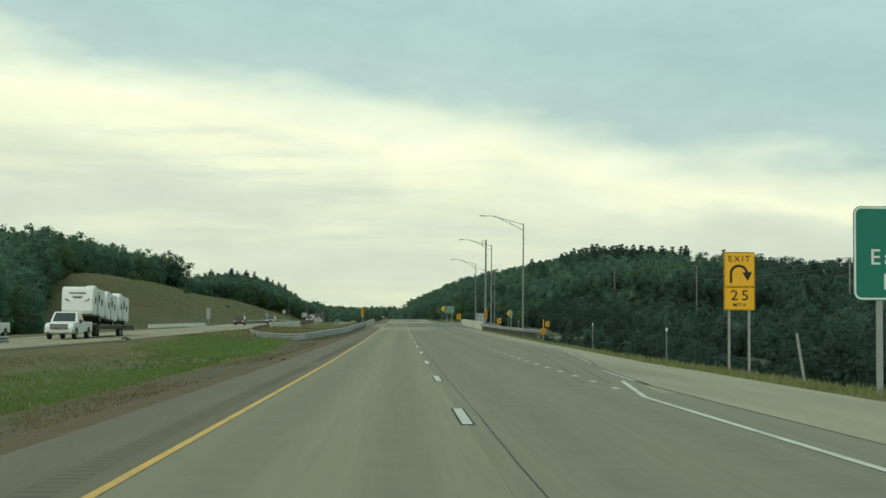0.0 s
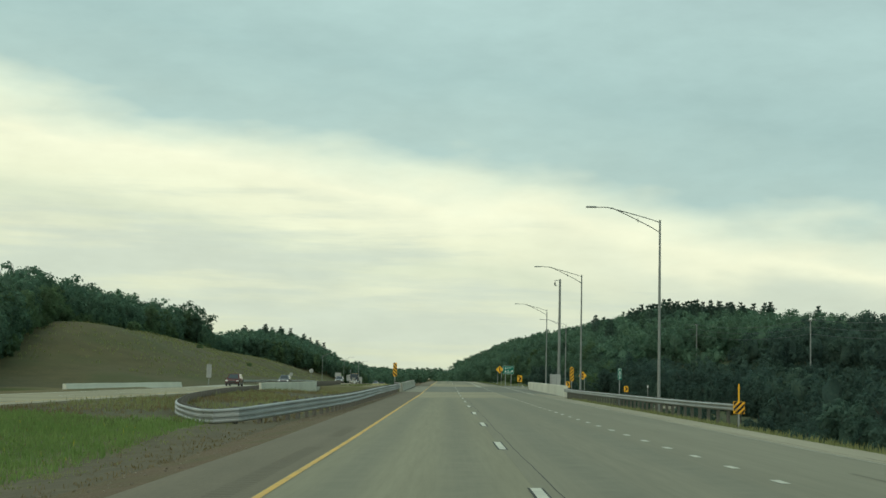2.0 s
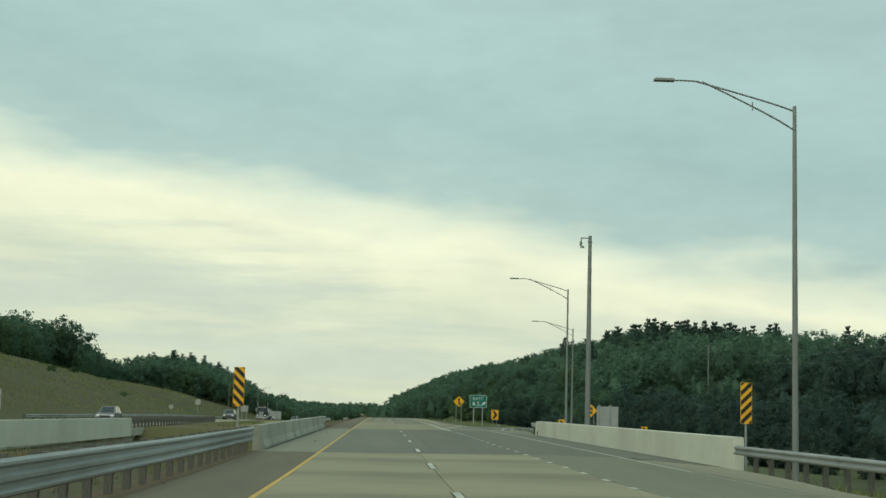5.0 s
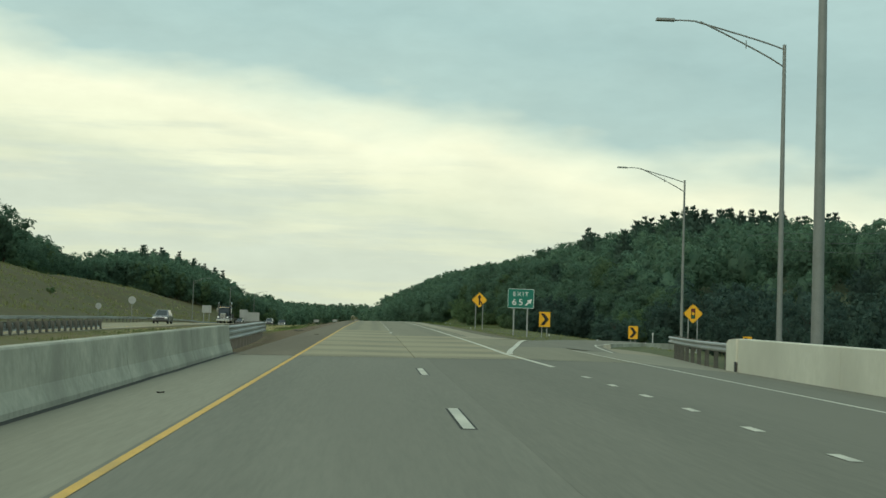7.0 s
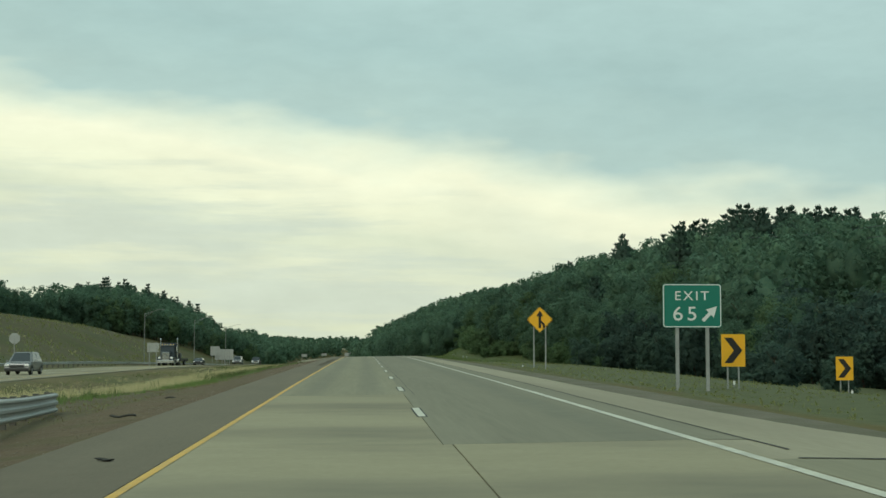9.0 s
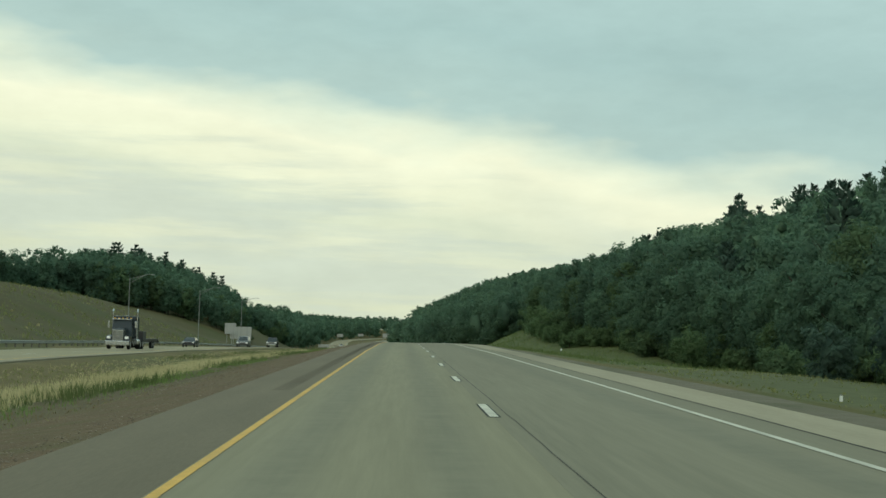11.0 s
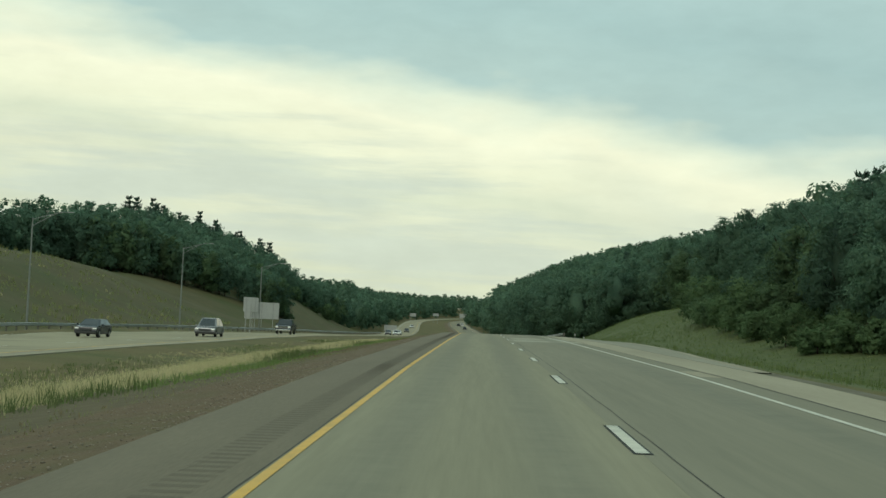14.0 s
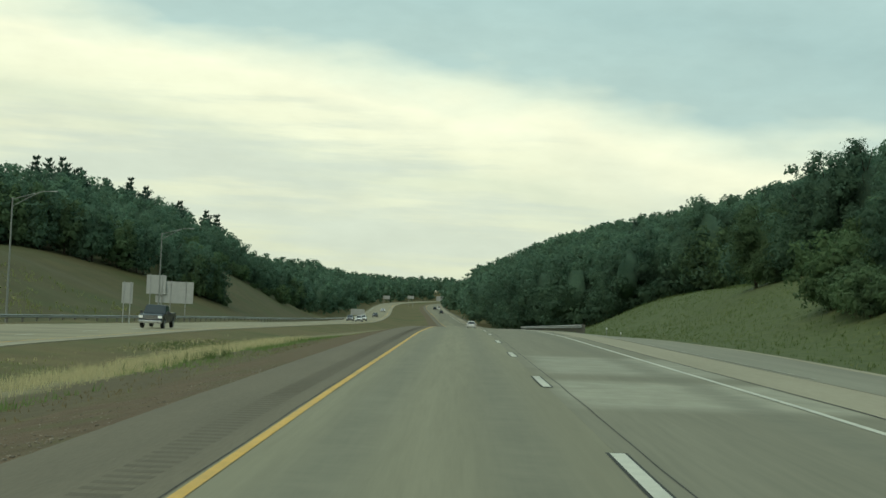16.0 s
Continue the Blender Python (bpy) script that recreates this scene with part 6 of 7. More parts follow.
def cab(bm, w, y0, y1, z0, z1, y0t, y1t, inset):
    """A cabin that narrows upwards."""
    lo = [(-w / 2, y0, z0), (w / 2, y0, z0), (w / 2, y1, z0), (-w / 2, y1, z0)]
    hi = [(-w / 2 + inset, y0t, z1), (w / 2 - inset, y0t, z1), (w / 2 - inset, y1t, z1), (-w / 2 + inset, y1t, z1)]
    a, b = [bm.verts.new(p) for p in lo], [bm.verts.new(p) for p in hi]
    bm.faces.new(a[::-1])
    top = bm.faces.new(b)
    for i in range(4):
        bm.faces.new((a[i], a[(i + 1) % 4], b[(i + 1) % 4], b[i]))
    bmesh.ops.bevel(bm, geom=[e for e in bm.edges], offset=0.05, segments=2, affect="EDGES")
    return lo, hi


def glaze(parent, lo, hi, k0=0.12, k1=0.90, sides=True):
    """Panes just proud of a cabin's four faces."""
    lo, hi = [Vector(p) for p in lo], [Vector(p) for p in hi]
    mid = sum(lo + hi, Vector()) / 8
    for i, nm in ((0, "windscreen"), (1, "side_window"), (2, "rear_window"), (3, "side_window")):
        a, b, c, d = lo[i], lo[(i + 1) % 4], hi[(i + 1) % 4], hi[i]
        nrm = (b - a).cross(d - a).normalized()
        if nrm.dot(a - mid) < 0:
            nrm = -nrm
        def at(u, v):
            return (a * (1 - u) + b * u) * (1 - v) + (d * (1 - u) + c * u) * v + nrm * 0.012
        if i in (0, 2):
            window(parent, [at(0.08, k0), at(0.92, k0), at(0.92, k1), at(0.08, k1)], nm)
        else:
            window(parent, [at(0.07, k0), at(0.47, k0), at(0.47, k1), at(0.07, k1)], nm)
            window(parent, [at(0.53, k0), at(0.93, k0), at(0.93, k1), at(0.53, k1)], nm)


def pickup(loc, paint, label, rz=0.0, length=5.9, w=2.0, tall=1.95):
    """Its front looks towards -y."""
    ob = thing("pickup_truck", loc, label, "pickup truck", "traffic on the opposite road", rz)
    L = length
    bm = bmesh.new()
    prism(bm, [(0.05, 0.50), (0.0, 0.80), (0.06, 1.10), (0.35, 1.18), (1.55, 1.24), (3.6, 1.24), (3.6, 0.45), (0.3, 0.42)], -w / 2, w / 2)
    bmesh.ops.bevel(bm, geom=bm.edges[:], offset=0.06, segments=2, affect="EDGES")
    body = part("body", bm, paint, ob)
    bm = bmesh.new()
    lo, hi = cab(bm, w - 0.06, 1.45, 3.55, 1.20, tall, 2.1, 3.35, 0.16)
    part("cab", bm, paint, ob)
    glaze(ob, lo, hi)
    bm = bmesh.new()
    box(bm, (0, (3.62 + L) / 2, 0.92), (w, L - 3.62, 0.72), 0.05)
    part("bed", bm, paint, ob)
    bm = bmesh.new()
    box(bm, (0, -0.02, 0.92), (w * 0.62, 0.08, 0.38), 0.03)
    part("grille", bm, M_DARKM, ob)
    for z in (0.82, 0.92, 1.02):
        bm = bmesh.new()
        box(bm, (0, -0.065, z), (w * 0.60, 0.03, 0.035), 0.005)
        part("grille_bar", bm, M_CHROME, ob)
    bm = bmesh.new()
    box(bm, (0, -0.06, 0.56), (w * 0.98, 0.22, 0.24), 0.05)
    part("bumper", bm, M_CHROME, ob)
    for s in (-1, 1):
        bm = bmesh.new()
        box(bm, (s * w * 0.40, 0.0, 0.96), (w * 0.17, 0.12, 0.22), 0.03)
        part("headlamp", bm, M_LAMP, ob)
        bm = bmesh.new()
        box(bm, (s * (w / 2 + 0.14), 1.75, 1.32), (0.22, 0.12, 0.26), 0.03)
        part("mirror", bm, M_DARKM, ob)
        for y in (1.0, L - 1.25):
            wheel(ob, s * (w / 2 - 0.13), y, 0.40, 0.27)
            bm = bmesh.new()
            arc = [(y + 0.52 * math.cos(q), 0.42 + 0.50 * math.sin(q)) for q in np.linspace(0, math.pi, 11)]
            prism(bm, arc, s * (w / 2 - 0.10), s * (w / 2 + 0.012))
            part("wheel_arch", bm, M_RUBBER, ob, "dark wheel arch")
        bm = bmesh.new()
        box(bm, (s * (w / 2 + 0.008), 2.35, 1.12), (0.02, 0.16, 0.035), 0.004)
        part("door_handle", bm, M_DARKM, ob)
        bm = bmesh.new()
        box(bm, (s * w * 0.34, -0.13, 0.50), (0.16, 0.08, 0.09), 0.015)
        part("fog_lamp", bm, M_DARKM, ob)
    return ob


def estate(loc, paint, label, rz=0.0, length=4.6, w=1.82, tall=1.62, away=False):
    """A family car or SUV; its front looks towards -y."""
    ob = thing("car", loc, label, "car", "traffic on the road", rz)
    L = length
    bm = bmesh.new()
    prism(bm, [(0.04, 0.36), (0.0, 0.62), (0.12, 0.82), (1.1, 0.96), (L - 0.15, 1.0), (L, 0.85), (L - 0.02, 0.40), (L - 0.4, 0.28), (0.35, 0.26)], -w / 2, w / 2)
    bmesh.ops.bevel(bm, geom=bm.edges[:], offset=0.07, segments=2, affect="EDGES")
    part("body", bm, paint, ob)
    bm = bmesh.new()
    lo, hi = cab(bm, w - 0.08, 0.98, L - 0.10, 0.92, tall, 1.95, L - 0.75, 0.24)
    part("cabin", bm, paint, ob)
    glaze(ob, lo, hi)
    bm = bmesh.new()
    box(bm, (0, -0.0, 0.64), (w * 0.56, 0.06, 0.18), 0.02)
    part("grille", bm, M_DARKM, ob)
    bm = bmesh.new()
    box(bm, (0, 0.03, 0.40), (w * 0.95, 0.14, 0.18), 0.04)
    part("bumper", bm, M_DARKM, ob, "dark lower bumper")
    for s in (-1, 1):
        bm = bmesh.new()
        box(bm, (s * w * 0.39, 0.05, 0.72), (w * 0.17, 0.12, 0.11), 0.03)
        part("headlamp", bm, M_LAMP, ob)
        bm = bmesh.new()
        box(bm, (s * w * 0.42, L - 0.02, 0.84), (0.16, 0.08, 0.22), 0.02)
        part("tail_lamp", bm, M_SIGNR, ob)
        bm = bmesh.new()
        box(bm, (s * (w / 2 + 0.1), 1.35, 1.02), (0.18, 0.1, 0.14), 0.03)
        part("mirror", bm, paint, ob)
        for y in (0.85, L - 0.85):
            wheel(ob, s * (w / 2 - 0.1), y, 0.33, 0.22)
            bm = bmesh.new()
            prism(bm, [(y + 0.43 * math.cos(q), 0.34 + 0.42 * math.sin(q)) for q in np.linspace(0, math.pi, 11)], s * (w / 2 - 0.12), s * (w / 2 + 0.010))
            part("wheel_arch", bm, M_RUBBER, ob, "dark wheel arch")
        bm = bmesh.new()
        box(bm, (s * (w / 2 - 0.02), L / 2, 0.33), (0.08, L - 2.6, 0.14), 0.02)
        part("sill", bm, M_DARKM, ob, "dark side sill")
    return ob


def camper(loc, tip, label):
    """A small camper trailer, its nose towards -y, its door side towards +x."""
    ob = thing("camper_trailer", loc, label, "camper trailer", "campers on the flatbed")
    ob.matrix_basis = ob.matrix_basis @ pose(0, 0, 0, tip, 0, 0)
    w, L = 2.35, 4.3
    bm = bmesh.new()
    prism(bm, [(0.0, 0.75), (-0.05, 1.6), (0.05, 2.45), (0.25, 2.62), (L, 2.62), (L, 0.55), (0.35, 0.55)], -w / 2, w / 2)
    bmesh.ops.bevel(bm, geom=bm.edges[:], offset=0.05, segments=2, affect="EDGES")
    part("shell", bm, M_RV, ob)
    bm = bmesh.new()
    box(bm, (w / 2 + 0.012, 2.0, 1.45), (0.03, 0.78, 1.75), 0.01)
    part("door_frame", bm, M_RVG, ob)
    bm = bmesh.new()
    box(bm, (w / 2 + 0.03, 2.0, 1.45), (0.03, 0.66, 1.63), 0.01)
    d = part("door", bm, M_RV, ob)
    bm = bmesh.new()
    box(bm, (w / 2 + 0.05, 2.0, 1.85), (0.02, 0.42, 0.55), 0.01)
    part("door_window", bm, M_GLASS, d)
    for y, h in ((0.9, 0.5), (3.2, 0.5)):
        bm = bmesh.new()
        box(bm, (w / 2 + 0.012, y, 1.65), (0.03, 0.30, h), 0.01)
        part("side_window", bm, M_GLASS, ob)
    for pts in ([(-0.9, 1.75), (-0.45, 1.42), (-0.9, 1.60)], [(0.9, 1.75), (0.45, 1.42), (0.9, 1.60)], [(-0.42, 1.86), (0.42, 1.86), (0.20, 1.70), (0, 1.76), (-0.20, 1.70)], [(-0.62, 2.16), (0.62, 2.16), (0.62, 2.08), (-0.62, 2.08)]):
        bm = flat(pts, -0.075, 0.02)
        part("nose_stripe", bm, M_RVG, ob)
    bm = bmesh.new()
    box(bm, (0.55, 2.2, 2.72), (0.7, 0.9, 0.24), 0.08)
    part("roof_unit", bm, M_RV, ob)
    bm = bmesh.new()
    box(bm, (0, L / 2 + 0.1, 0.48), (w * 0.8, L * 0.85, 0.14), 0.02)
    part("chassis", bm, M_DARKM, ob)
    for s in (-1, 1):
        wheel(ob, s * (w / 2 - 0.15), 2.9, 0.34, 0.2)
    return ob


def flatbed(loc, L, label, drop=0.0):
    ob = thing("flatbed_trailer", loc, label, "trailer", "traffic on the opposite road")
    bm = bmesh.new()
    box(bm, (0, L / 2, 0.95), (2.4, L, 0.16), 0.03)
    part("deck", bm, M_DARKM, ob)
    for s in (-1, 1):
        bm = bmesh.new()
        box(bm, (s * 1.0, L / 2, 0.80), (0.14, L, 0.22), 0.02)
        part("side_beam", bm, M_DARKM, ob)
        for y in (L * 0.62, L * 0.62 + 0.95):
            wheel(ob, s * 1.0, y, 0.40, 0.3)
    bm = bmesh.new()
    box(bm, (0, -0.7, 1.15), (1.2, 2.0, 0.26), 0.05)
    part("gooseneck", bm, M_DARKM, ob)
    bm = bmesh.new()
    box(bm, (0, L + 0.5, 0.80), (2.2, 1.2, 0.12), 0.02, None, (-14, 0, 0))
    part("tail_ramp", bm, M_DARKM, ob)
    return ob


def oz(x, y):
    return float(opp_surf(x, y)) + 0.01


hx, hy = -24.4, 103.3
pickup((hx, hy, oz(hx, hy)), M_CARW, "white pickup truck towing a loaded flatbed", 0, 6.3, 2.05, 2.0)
flatbed((hx, hy + 7.6, oz(hx, hy)), 14.5, "dark flatbed trailer loaded with camper trailers")
for i, (dy, lift) in enumerate(((5.6, 1.35), (10.6, 1.02), (15.6, 0.95))):
    camper((hx, hy + dy, oz(hx, hy) + lift - 0.02), -3.5, "white camper trailer riding on the flatbed")
pickup((-30.2, 102.5, oz(-30.2, 102)), M_CARW, "white pickup truck passing the loaded flatbed", 0, 5.8)
estate((-29.0, 258, oz(-29, 258)), M_CARR, "dark red and silver SUV on the opposite bridge", 0, 4.7, 1.85, 1.7)
estate((-28.0, 310, oz(-28, 310)), M_CARS, "silver SUV with lit headlamps on the opposite road", 0, 4.7, 1.85, 1.68)
estate((-25.6, 404, oz(-25.6, 404)), M_CARS, "pale silver SUV on the opposite road", 0, 4.7, 1.85, 1.7)
estate((-26.2, 594, oz(-26.2, 594)), M_CARS, "dark grey SUV on the opposite road", 0, 4.8, 1.9, 1.75)
pickup((-26.4, 648, oz(-26.4, 648)), M_CARK, "dark blue pickup truck on the opposite road", 0, 5.9)
estate((-32, 575, oz(-32, 575)), M_CARK, "dark sedan on the opposite road", 0, 4.7, 1.82, 1.45)
estate((2.9 + float(bend(850)), 850, float(surf(2.9, 850)) + 0.01), M_CARW, "white car driving away over the crest", 180, 4.6, 1.85, 1.6)
for x, y, p, nm in ((-25.5, 905, M_CARW, "white"), (-28.5, 918, M_CARS, "silver"), (-25.8, 940, M_CARW, "white"), (-25, 1180, M_CARW, "white"), (-25.4, 1040, M_CARK, "dark")):
    estate((x + float(bend(y)), y, oz(x, y)), p, f"{nm} car far off on the opposite road")
for x, y, p in ((1.7, 1310, M_CARK), (4.0, 1322, M_CARW), (2.3, 1200, M_CARK)):
    estate((x + float(bend(y)), y, float(surf(x, y)) + 0.01), p, "car far off driving away down the valley", 180)


def tractor(loc, label):
    """A long-nosed lorry tractor looking towards -y."""
    ob = thing("lorry_tractor", loc, label, "lorry", "traffic on the opposite road")
    bm = bmesh.new()
    prism(bm, [(0.3, 0.75), (0.3, 1.95), (0.5, 2.05), (2.1, 2.15), (2.1, 0.75)], -0.62, 0.62)
    bmesh.ops.bevel(bm, geom=bm.edges[:], offset=0.07, segments=2, affect="EDGES")
    part("bonnet", bm, M_CARK, ob)
    bm = bmesh.new()
    lo, hi = cab(bm, 2.05, 2.05, 3.6, 1.25, 3.05, 2.35, 3.5, 0.12)
    part("cab", bm, M_CARK, ob)
    window(ob, [(-0.9, 2.20, 2.15), (0.9, 2.20, 2.15), (0.84, 2.33, 2.85), (-0.84, 2.33, 2.85)], "windscreen")
    window(ob, [(1.0, 2.4, 2.1), (1.0, 3.3, 2.1), (0.93, 3.3, 2.75), (0.93, 2.6, 2.75)], "side_window")
    bm = bmesh.new()
    box(bm, (0, 4.5, 2.2), (2.3, 1.8, 2.2), 0.08)
    part("sleeper", bm, M_CARK, ob)
    bm = bmesh.new()
    box(bm, (0, 0.26, 1.35), (1.05, 0.08, 1.15), 0.03)
    g = part("grille", bm, M_CHROME, ob)
    for i in range(9):
        bm = bmesh.new()
        box(bm, (-0.44 + 0.11 * i, 0.205, 1.35), (0.035, 0.03, 1.0), 0.005)
        part("grille_bar", bm, M_DARKM, g)
    bm = bmesh.new()
    box(bm, (0, 0.05, 0.62), (2.4, 0.3, 0.45), 0.06)
    part("bumper", bm, M_CHROME, ob)
    bm = bmesh.new()
    box(bm, (0, 2.2, 2.98), (1.9, 0.3, 0.10), 0.03)
    part("sun_visor", bm, M_CHROME, ob)
    for s in (-1, 1):
        bm = bmesh.new()
        rod(bm, (s * 1.22, 3.75, 1.0), (s * 1.22, 3.75, 3.75), 0.085, None, 12)
        rod(bm, (s * 1.22, 3.75, 3.75), (s * 1.22, 4.0, 4.0), 0.085, None, 12)
        part("exhaust_pipe", bm, M_CHROME, ob)
        bm = bmesh.new()
        prism(bm, [(0.25, 0.75), (0.3, 1.25), (0.9, 1.38), (1.5, 1.2), (1.9, 0.75)], s * 0.62, s * 1.18)
        bmesh.ops.bevel(bm, geom=bm.edges[:], offset=0.05, segments=2, affect="EDGES")
        part("wing", bm, M_CARK, ob)
        bm = bmesh.new()
        box(bm, (s * 0.88, 0.25, 1.15), (0.34, 0.14, 0.24), 0.04)
        part("headlamp", bm, M_LAMP, ob)
        bm = bmesh.new()
        rod(bm, (s * 1.15, 2.9, 0.75), (s * 1.15, 4.4, 0.75), 0.30, None, 14)
        part("fuel_tank", bm, M_CHROME, ob)
        bm = bmesh.new()
        box(bm, (s * 1.35, 2.35, 2.45), (0.2, 0.12, 0.7), 0.03)
        part("mirror", bm, M_CHROME, ob)
        for y in (1.0, 6.0, 7.3):
            wheel(ob, s * 0.98, y, 0.50, 0.3 if y < 2 else 0.5)
    bm = bmesh.new()
    box(bm, (0, 5.2, 0.9), (0.9, 6.0, 0.3), 0.03)
    part("chassis", bm, M_DARKM, ob)
    for i in range(5):
        bm = bmesh.new()
        box(bm, (-0.8 + 0.4 * i, 2.6, 3.09), (0.14, 0.16, 0.08), 0.02)
        part("roof_marker_lamp", bm, M_SIGNY, ob)
    return ob


tx, ty = -28.6, 505.0
tractor((tx, ty, oz(tx, ty)), "dark long-nosed lorry tractor with chrome grille and exhaust stacks")
flatbed((tx, ty + 7.4, oz(tx, ty)), 9.5, "low dark flatbed trailer behind the lorry tractor")
bm = bmesh.new()
crate = thing("cargo_load", (tx, ty + 8.0, oz(tx, ty) + 1.03), "dark low load on the flatbed trailer", "cargo")
box(bm, (0, 0.9, 0.4), (2.2, 1.7, 0.8), 0.06)
part("load_block", bm, M_DARKM, crate)


# ---- sign backs, posts and poles beyond the road ----
def sign_back(name, x, y, zc, w, h, label, posts=(-0.3, 0.3), ribs=0, tilt=0.0, face=1):
    """A sign seen from behind: bare metal, its posts on this side."""
    zb = height(x, y)
    ob = thing(name, (x, y, zb), label, "road sign", "", tilt)
    c = zc - zb
    bm = flat(rounded(w, h, 0.04, 0, c), 0.03, 0.03)
    part("panel", bm, M_SIGNB, ob)
    for u in posts:
        bm = bmesh.new()
        box(bm, (u * w, -0.02, (c + h / 2 - 0.1) / 2), (0.12, 0.09, c + h / 2 - 0.1 + 0.4), 0.01)
        part("post", bm, M_GALV, ob)
    for i in range(ribs):
        bm = bmesh.new()
        box(bm, (0, 0.015, c - h / 2 + h * (i + 0.5) / ribs), (w * 0.98, 0.035, 0.05), 0.005)
        part("stiffener", bm, M_SIGNB, ob)
    return ob


sign_back("guide_sign", -42.9, 740.5, 2.95, 5.6, 3.2, "bare aluminium back of a wide guide sign on posts", (-0.42, -0.1, 0.30), 4)
sign_back("guide_sign", -45.6, 740.2, 4.0, 2.9, 2.8, "bare aluminium back of a small exit panel", (-0.3, 0.3), 2)
sign_back("guide_sign", -36.6, 548.0, 4.15, 2.0, 1.6, "grey back of a sign beside the opposite road", (-0.3, 0.3), 3)
sign_back("guide_sign", -58, 535.5, 2.6, 1.1, 1.1, "grey back of a diamond sign on the slope", (0,), 0)
sign_back("guide_sign", 14.4, 258.9, 1.9, 1.42, 2.75, "ribbed aluminium back of a sign rising beside the bridge", (-0.40, 0.12), 8)
sign_back("guide_sign", -37.1, 685.3, 2.95, 1.2, 2.3, "narrow grey back of a sign behind the guardrail", (-0.3, 0.3), 3)
sign_back("guide_sign", -44, 330, 3.2, 0.9, 2.4, "narrow grey back of a sign beyond the opposite bridge", (0,), 0)


def stop_back(x, y, zc, half, label):
    zb = height(x, y)
    ob = thing("octagonal_sign", (x, y, zb), label, "road sign")
    c = zc - zb
    bm = flat([(half * math.cos(radians(22.5 + 45 * i)) * 1.08, c + half * math.sin(radians(22.5 + 45 * i)) * 1.08) for i in range(8)], 0.0, 0.02)
    part("panel", bm, M_SIGNB, ob)
    bm = bmesh.new()
    box(bm, (0, -0.04, c / 2), (0.08, 0.06, c + 0.6), 0.006)
    part("post", bm, M_GALV, ob)


stop_back(-36.2, 447.5, 4.6, 0.55, "grey back of a stop sign on a post")
stop_back(-42, 452, 3.6, 0.45, "grey back of a small sign on a post")


def mile_marker():
    x, y = 14.6, 188.8
    zb = height(x, y)
    ob = thing("mile_marker", (x, y, zb), "tall narrow green mile marker on a post", "road sign")
    b, t = 2.28 - zb, 3.28 - zb
    sign_posts(ob, (0,), -0.2, t - 0.05, M_GALV, 0.07)
    panel(ob, 0.34, t - b, (b + t) / 2, M_SIGNG, 0.03, (M_SIGNW, 0.012))
    letters("MILE", 0.075, M_SIGNW, ob, (0, -0.026, t - 0.10))
    letters("6", 0.30, M_SIGNW, ob, (0, -0.026, t - 0.38))
    letters("5", 0.30, M_SIGNW, ob, (0, -0.026, t - 0.76))


mile_marker()


def service_sign(x, y, z0, z1, w):
    zb = height(x, y)
    ob = thing("service_sign", (x, y, zb), "small blue service sign with white bars on two posts", "road sign")
    sign_posts(ob, (-w * 0.3, w * 0.3), -0.3, z1 - zb - 0.1, M_GALV, 0.08)
    panel(ob, w, z1 - z0, (z0 + z1) / 2 - zb, M_BLUE, 0.05, (M_SIGNW, 0.03))
    for i, (u, k) in enumerate(((0.0, 0.7), (-0.1, 0.5), (0.1, 0.6), (0.0, 0.4))):
        part("lettering_bar", flat(rounded(w * k, 0.12, 0.01, u * w, z1 - zb - 0.3 - 0.28 * i), -0.027, 0.005), M_SIGNW, ob)


service_sign(53.4, 399.3, 1.3, 3.0, 1.5)


def delineator(x, y, top, mat=M_GALV, lean=0.0, head=True, w=0.07):
    zb = height(x, y)
    ob = thing("delineator_post", (x, y, zb), "slim metal roadside post with a small reflector", "post", "delineators along the road")
    h = top - zb
    bm = bmesh.new()
    box(bm, (0, 0, h / 2 - 0.1), (w, 0.04, h + 0.2), 0.006, None, (0, lean, 0))
    part("post", bm, mat, ob)
    if head:
        bm = bmesh.new()
        box(bm, (0, -0.03, h - 0.12), (0.09, 0.02, 0.16), 0.005)
        part("reflector", bm, M_SIGNW, ob)


for x, y, top in ((13.6, 164.4, 1.82), (12.5, 67, 1.38), (14.0, 104, 1.6), (21.5, 341.6, 2.3), (18.8, 352, 1.6), (24.5, 360, 1.4), (20.5, 356, 1.3), (15.2, 356, 1.9), (10.9, 640, 2.3), (12.5, 480, 2.8), (11.5, 402, 2.2), (14.0, 494, 2.7), (12.0, 640, 2.0)):
    delineator(x, y, top, M_SIGNW if abs(x - 21.5) < 0.1 else M_POLE, w=0.05)
delineator(13.1, 46.5, 1.25, M_GALV, -9.0, False, 0.09)
delineator(13.15, 131.4, 1.85, M_SIGNY, 0, False, 0.07)


def utility_pole(x, y, top, label="weathered timber power pole with a crossarm"):
    zb = height(x, y)
    ob = thing("power_pole", (x, y, zb), label, "power pole", "power poles on the hillside")
    h = top - zb
    bm = bmesh.new()
    rod(bm, (0, 0, -0.5), (0, 0, h), 0.19, 0.12, 10)
    part("pole", bm, M_POLE, ob)
    bm = bmesh.new()
    box(bm, (0, 0, h - 0.3), (0.9, 0.12, 0.12), 0.01)
    part("crossarm", bm, M_POST, ob)
    for u, dz in ((-0.35, -0.25), (0.12, -1.7), (0.12, -3.2)):
        bm = bmesh.new()
        rod(bm, (u, 0, h + dz), (u, 0, h + dz + 0.25), 0.05, 0.035, 8)
        part("insulator", bm, M_SIGNW, ob)
    return (x, y, top)


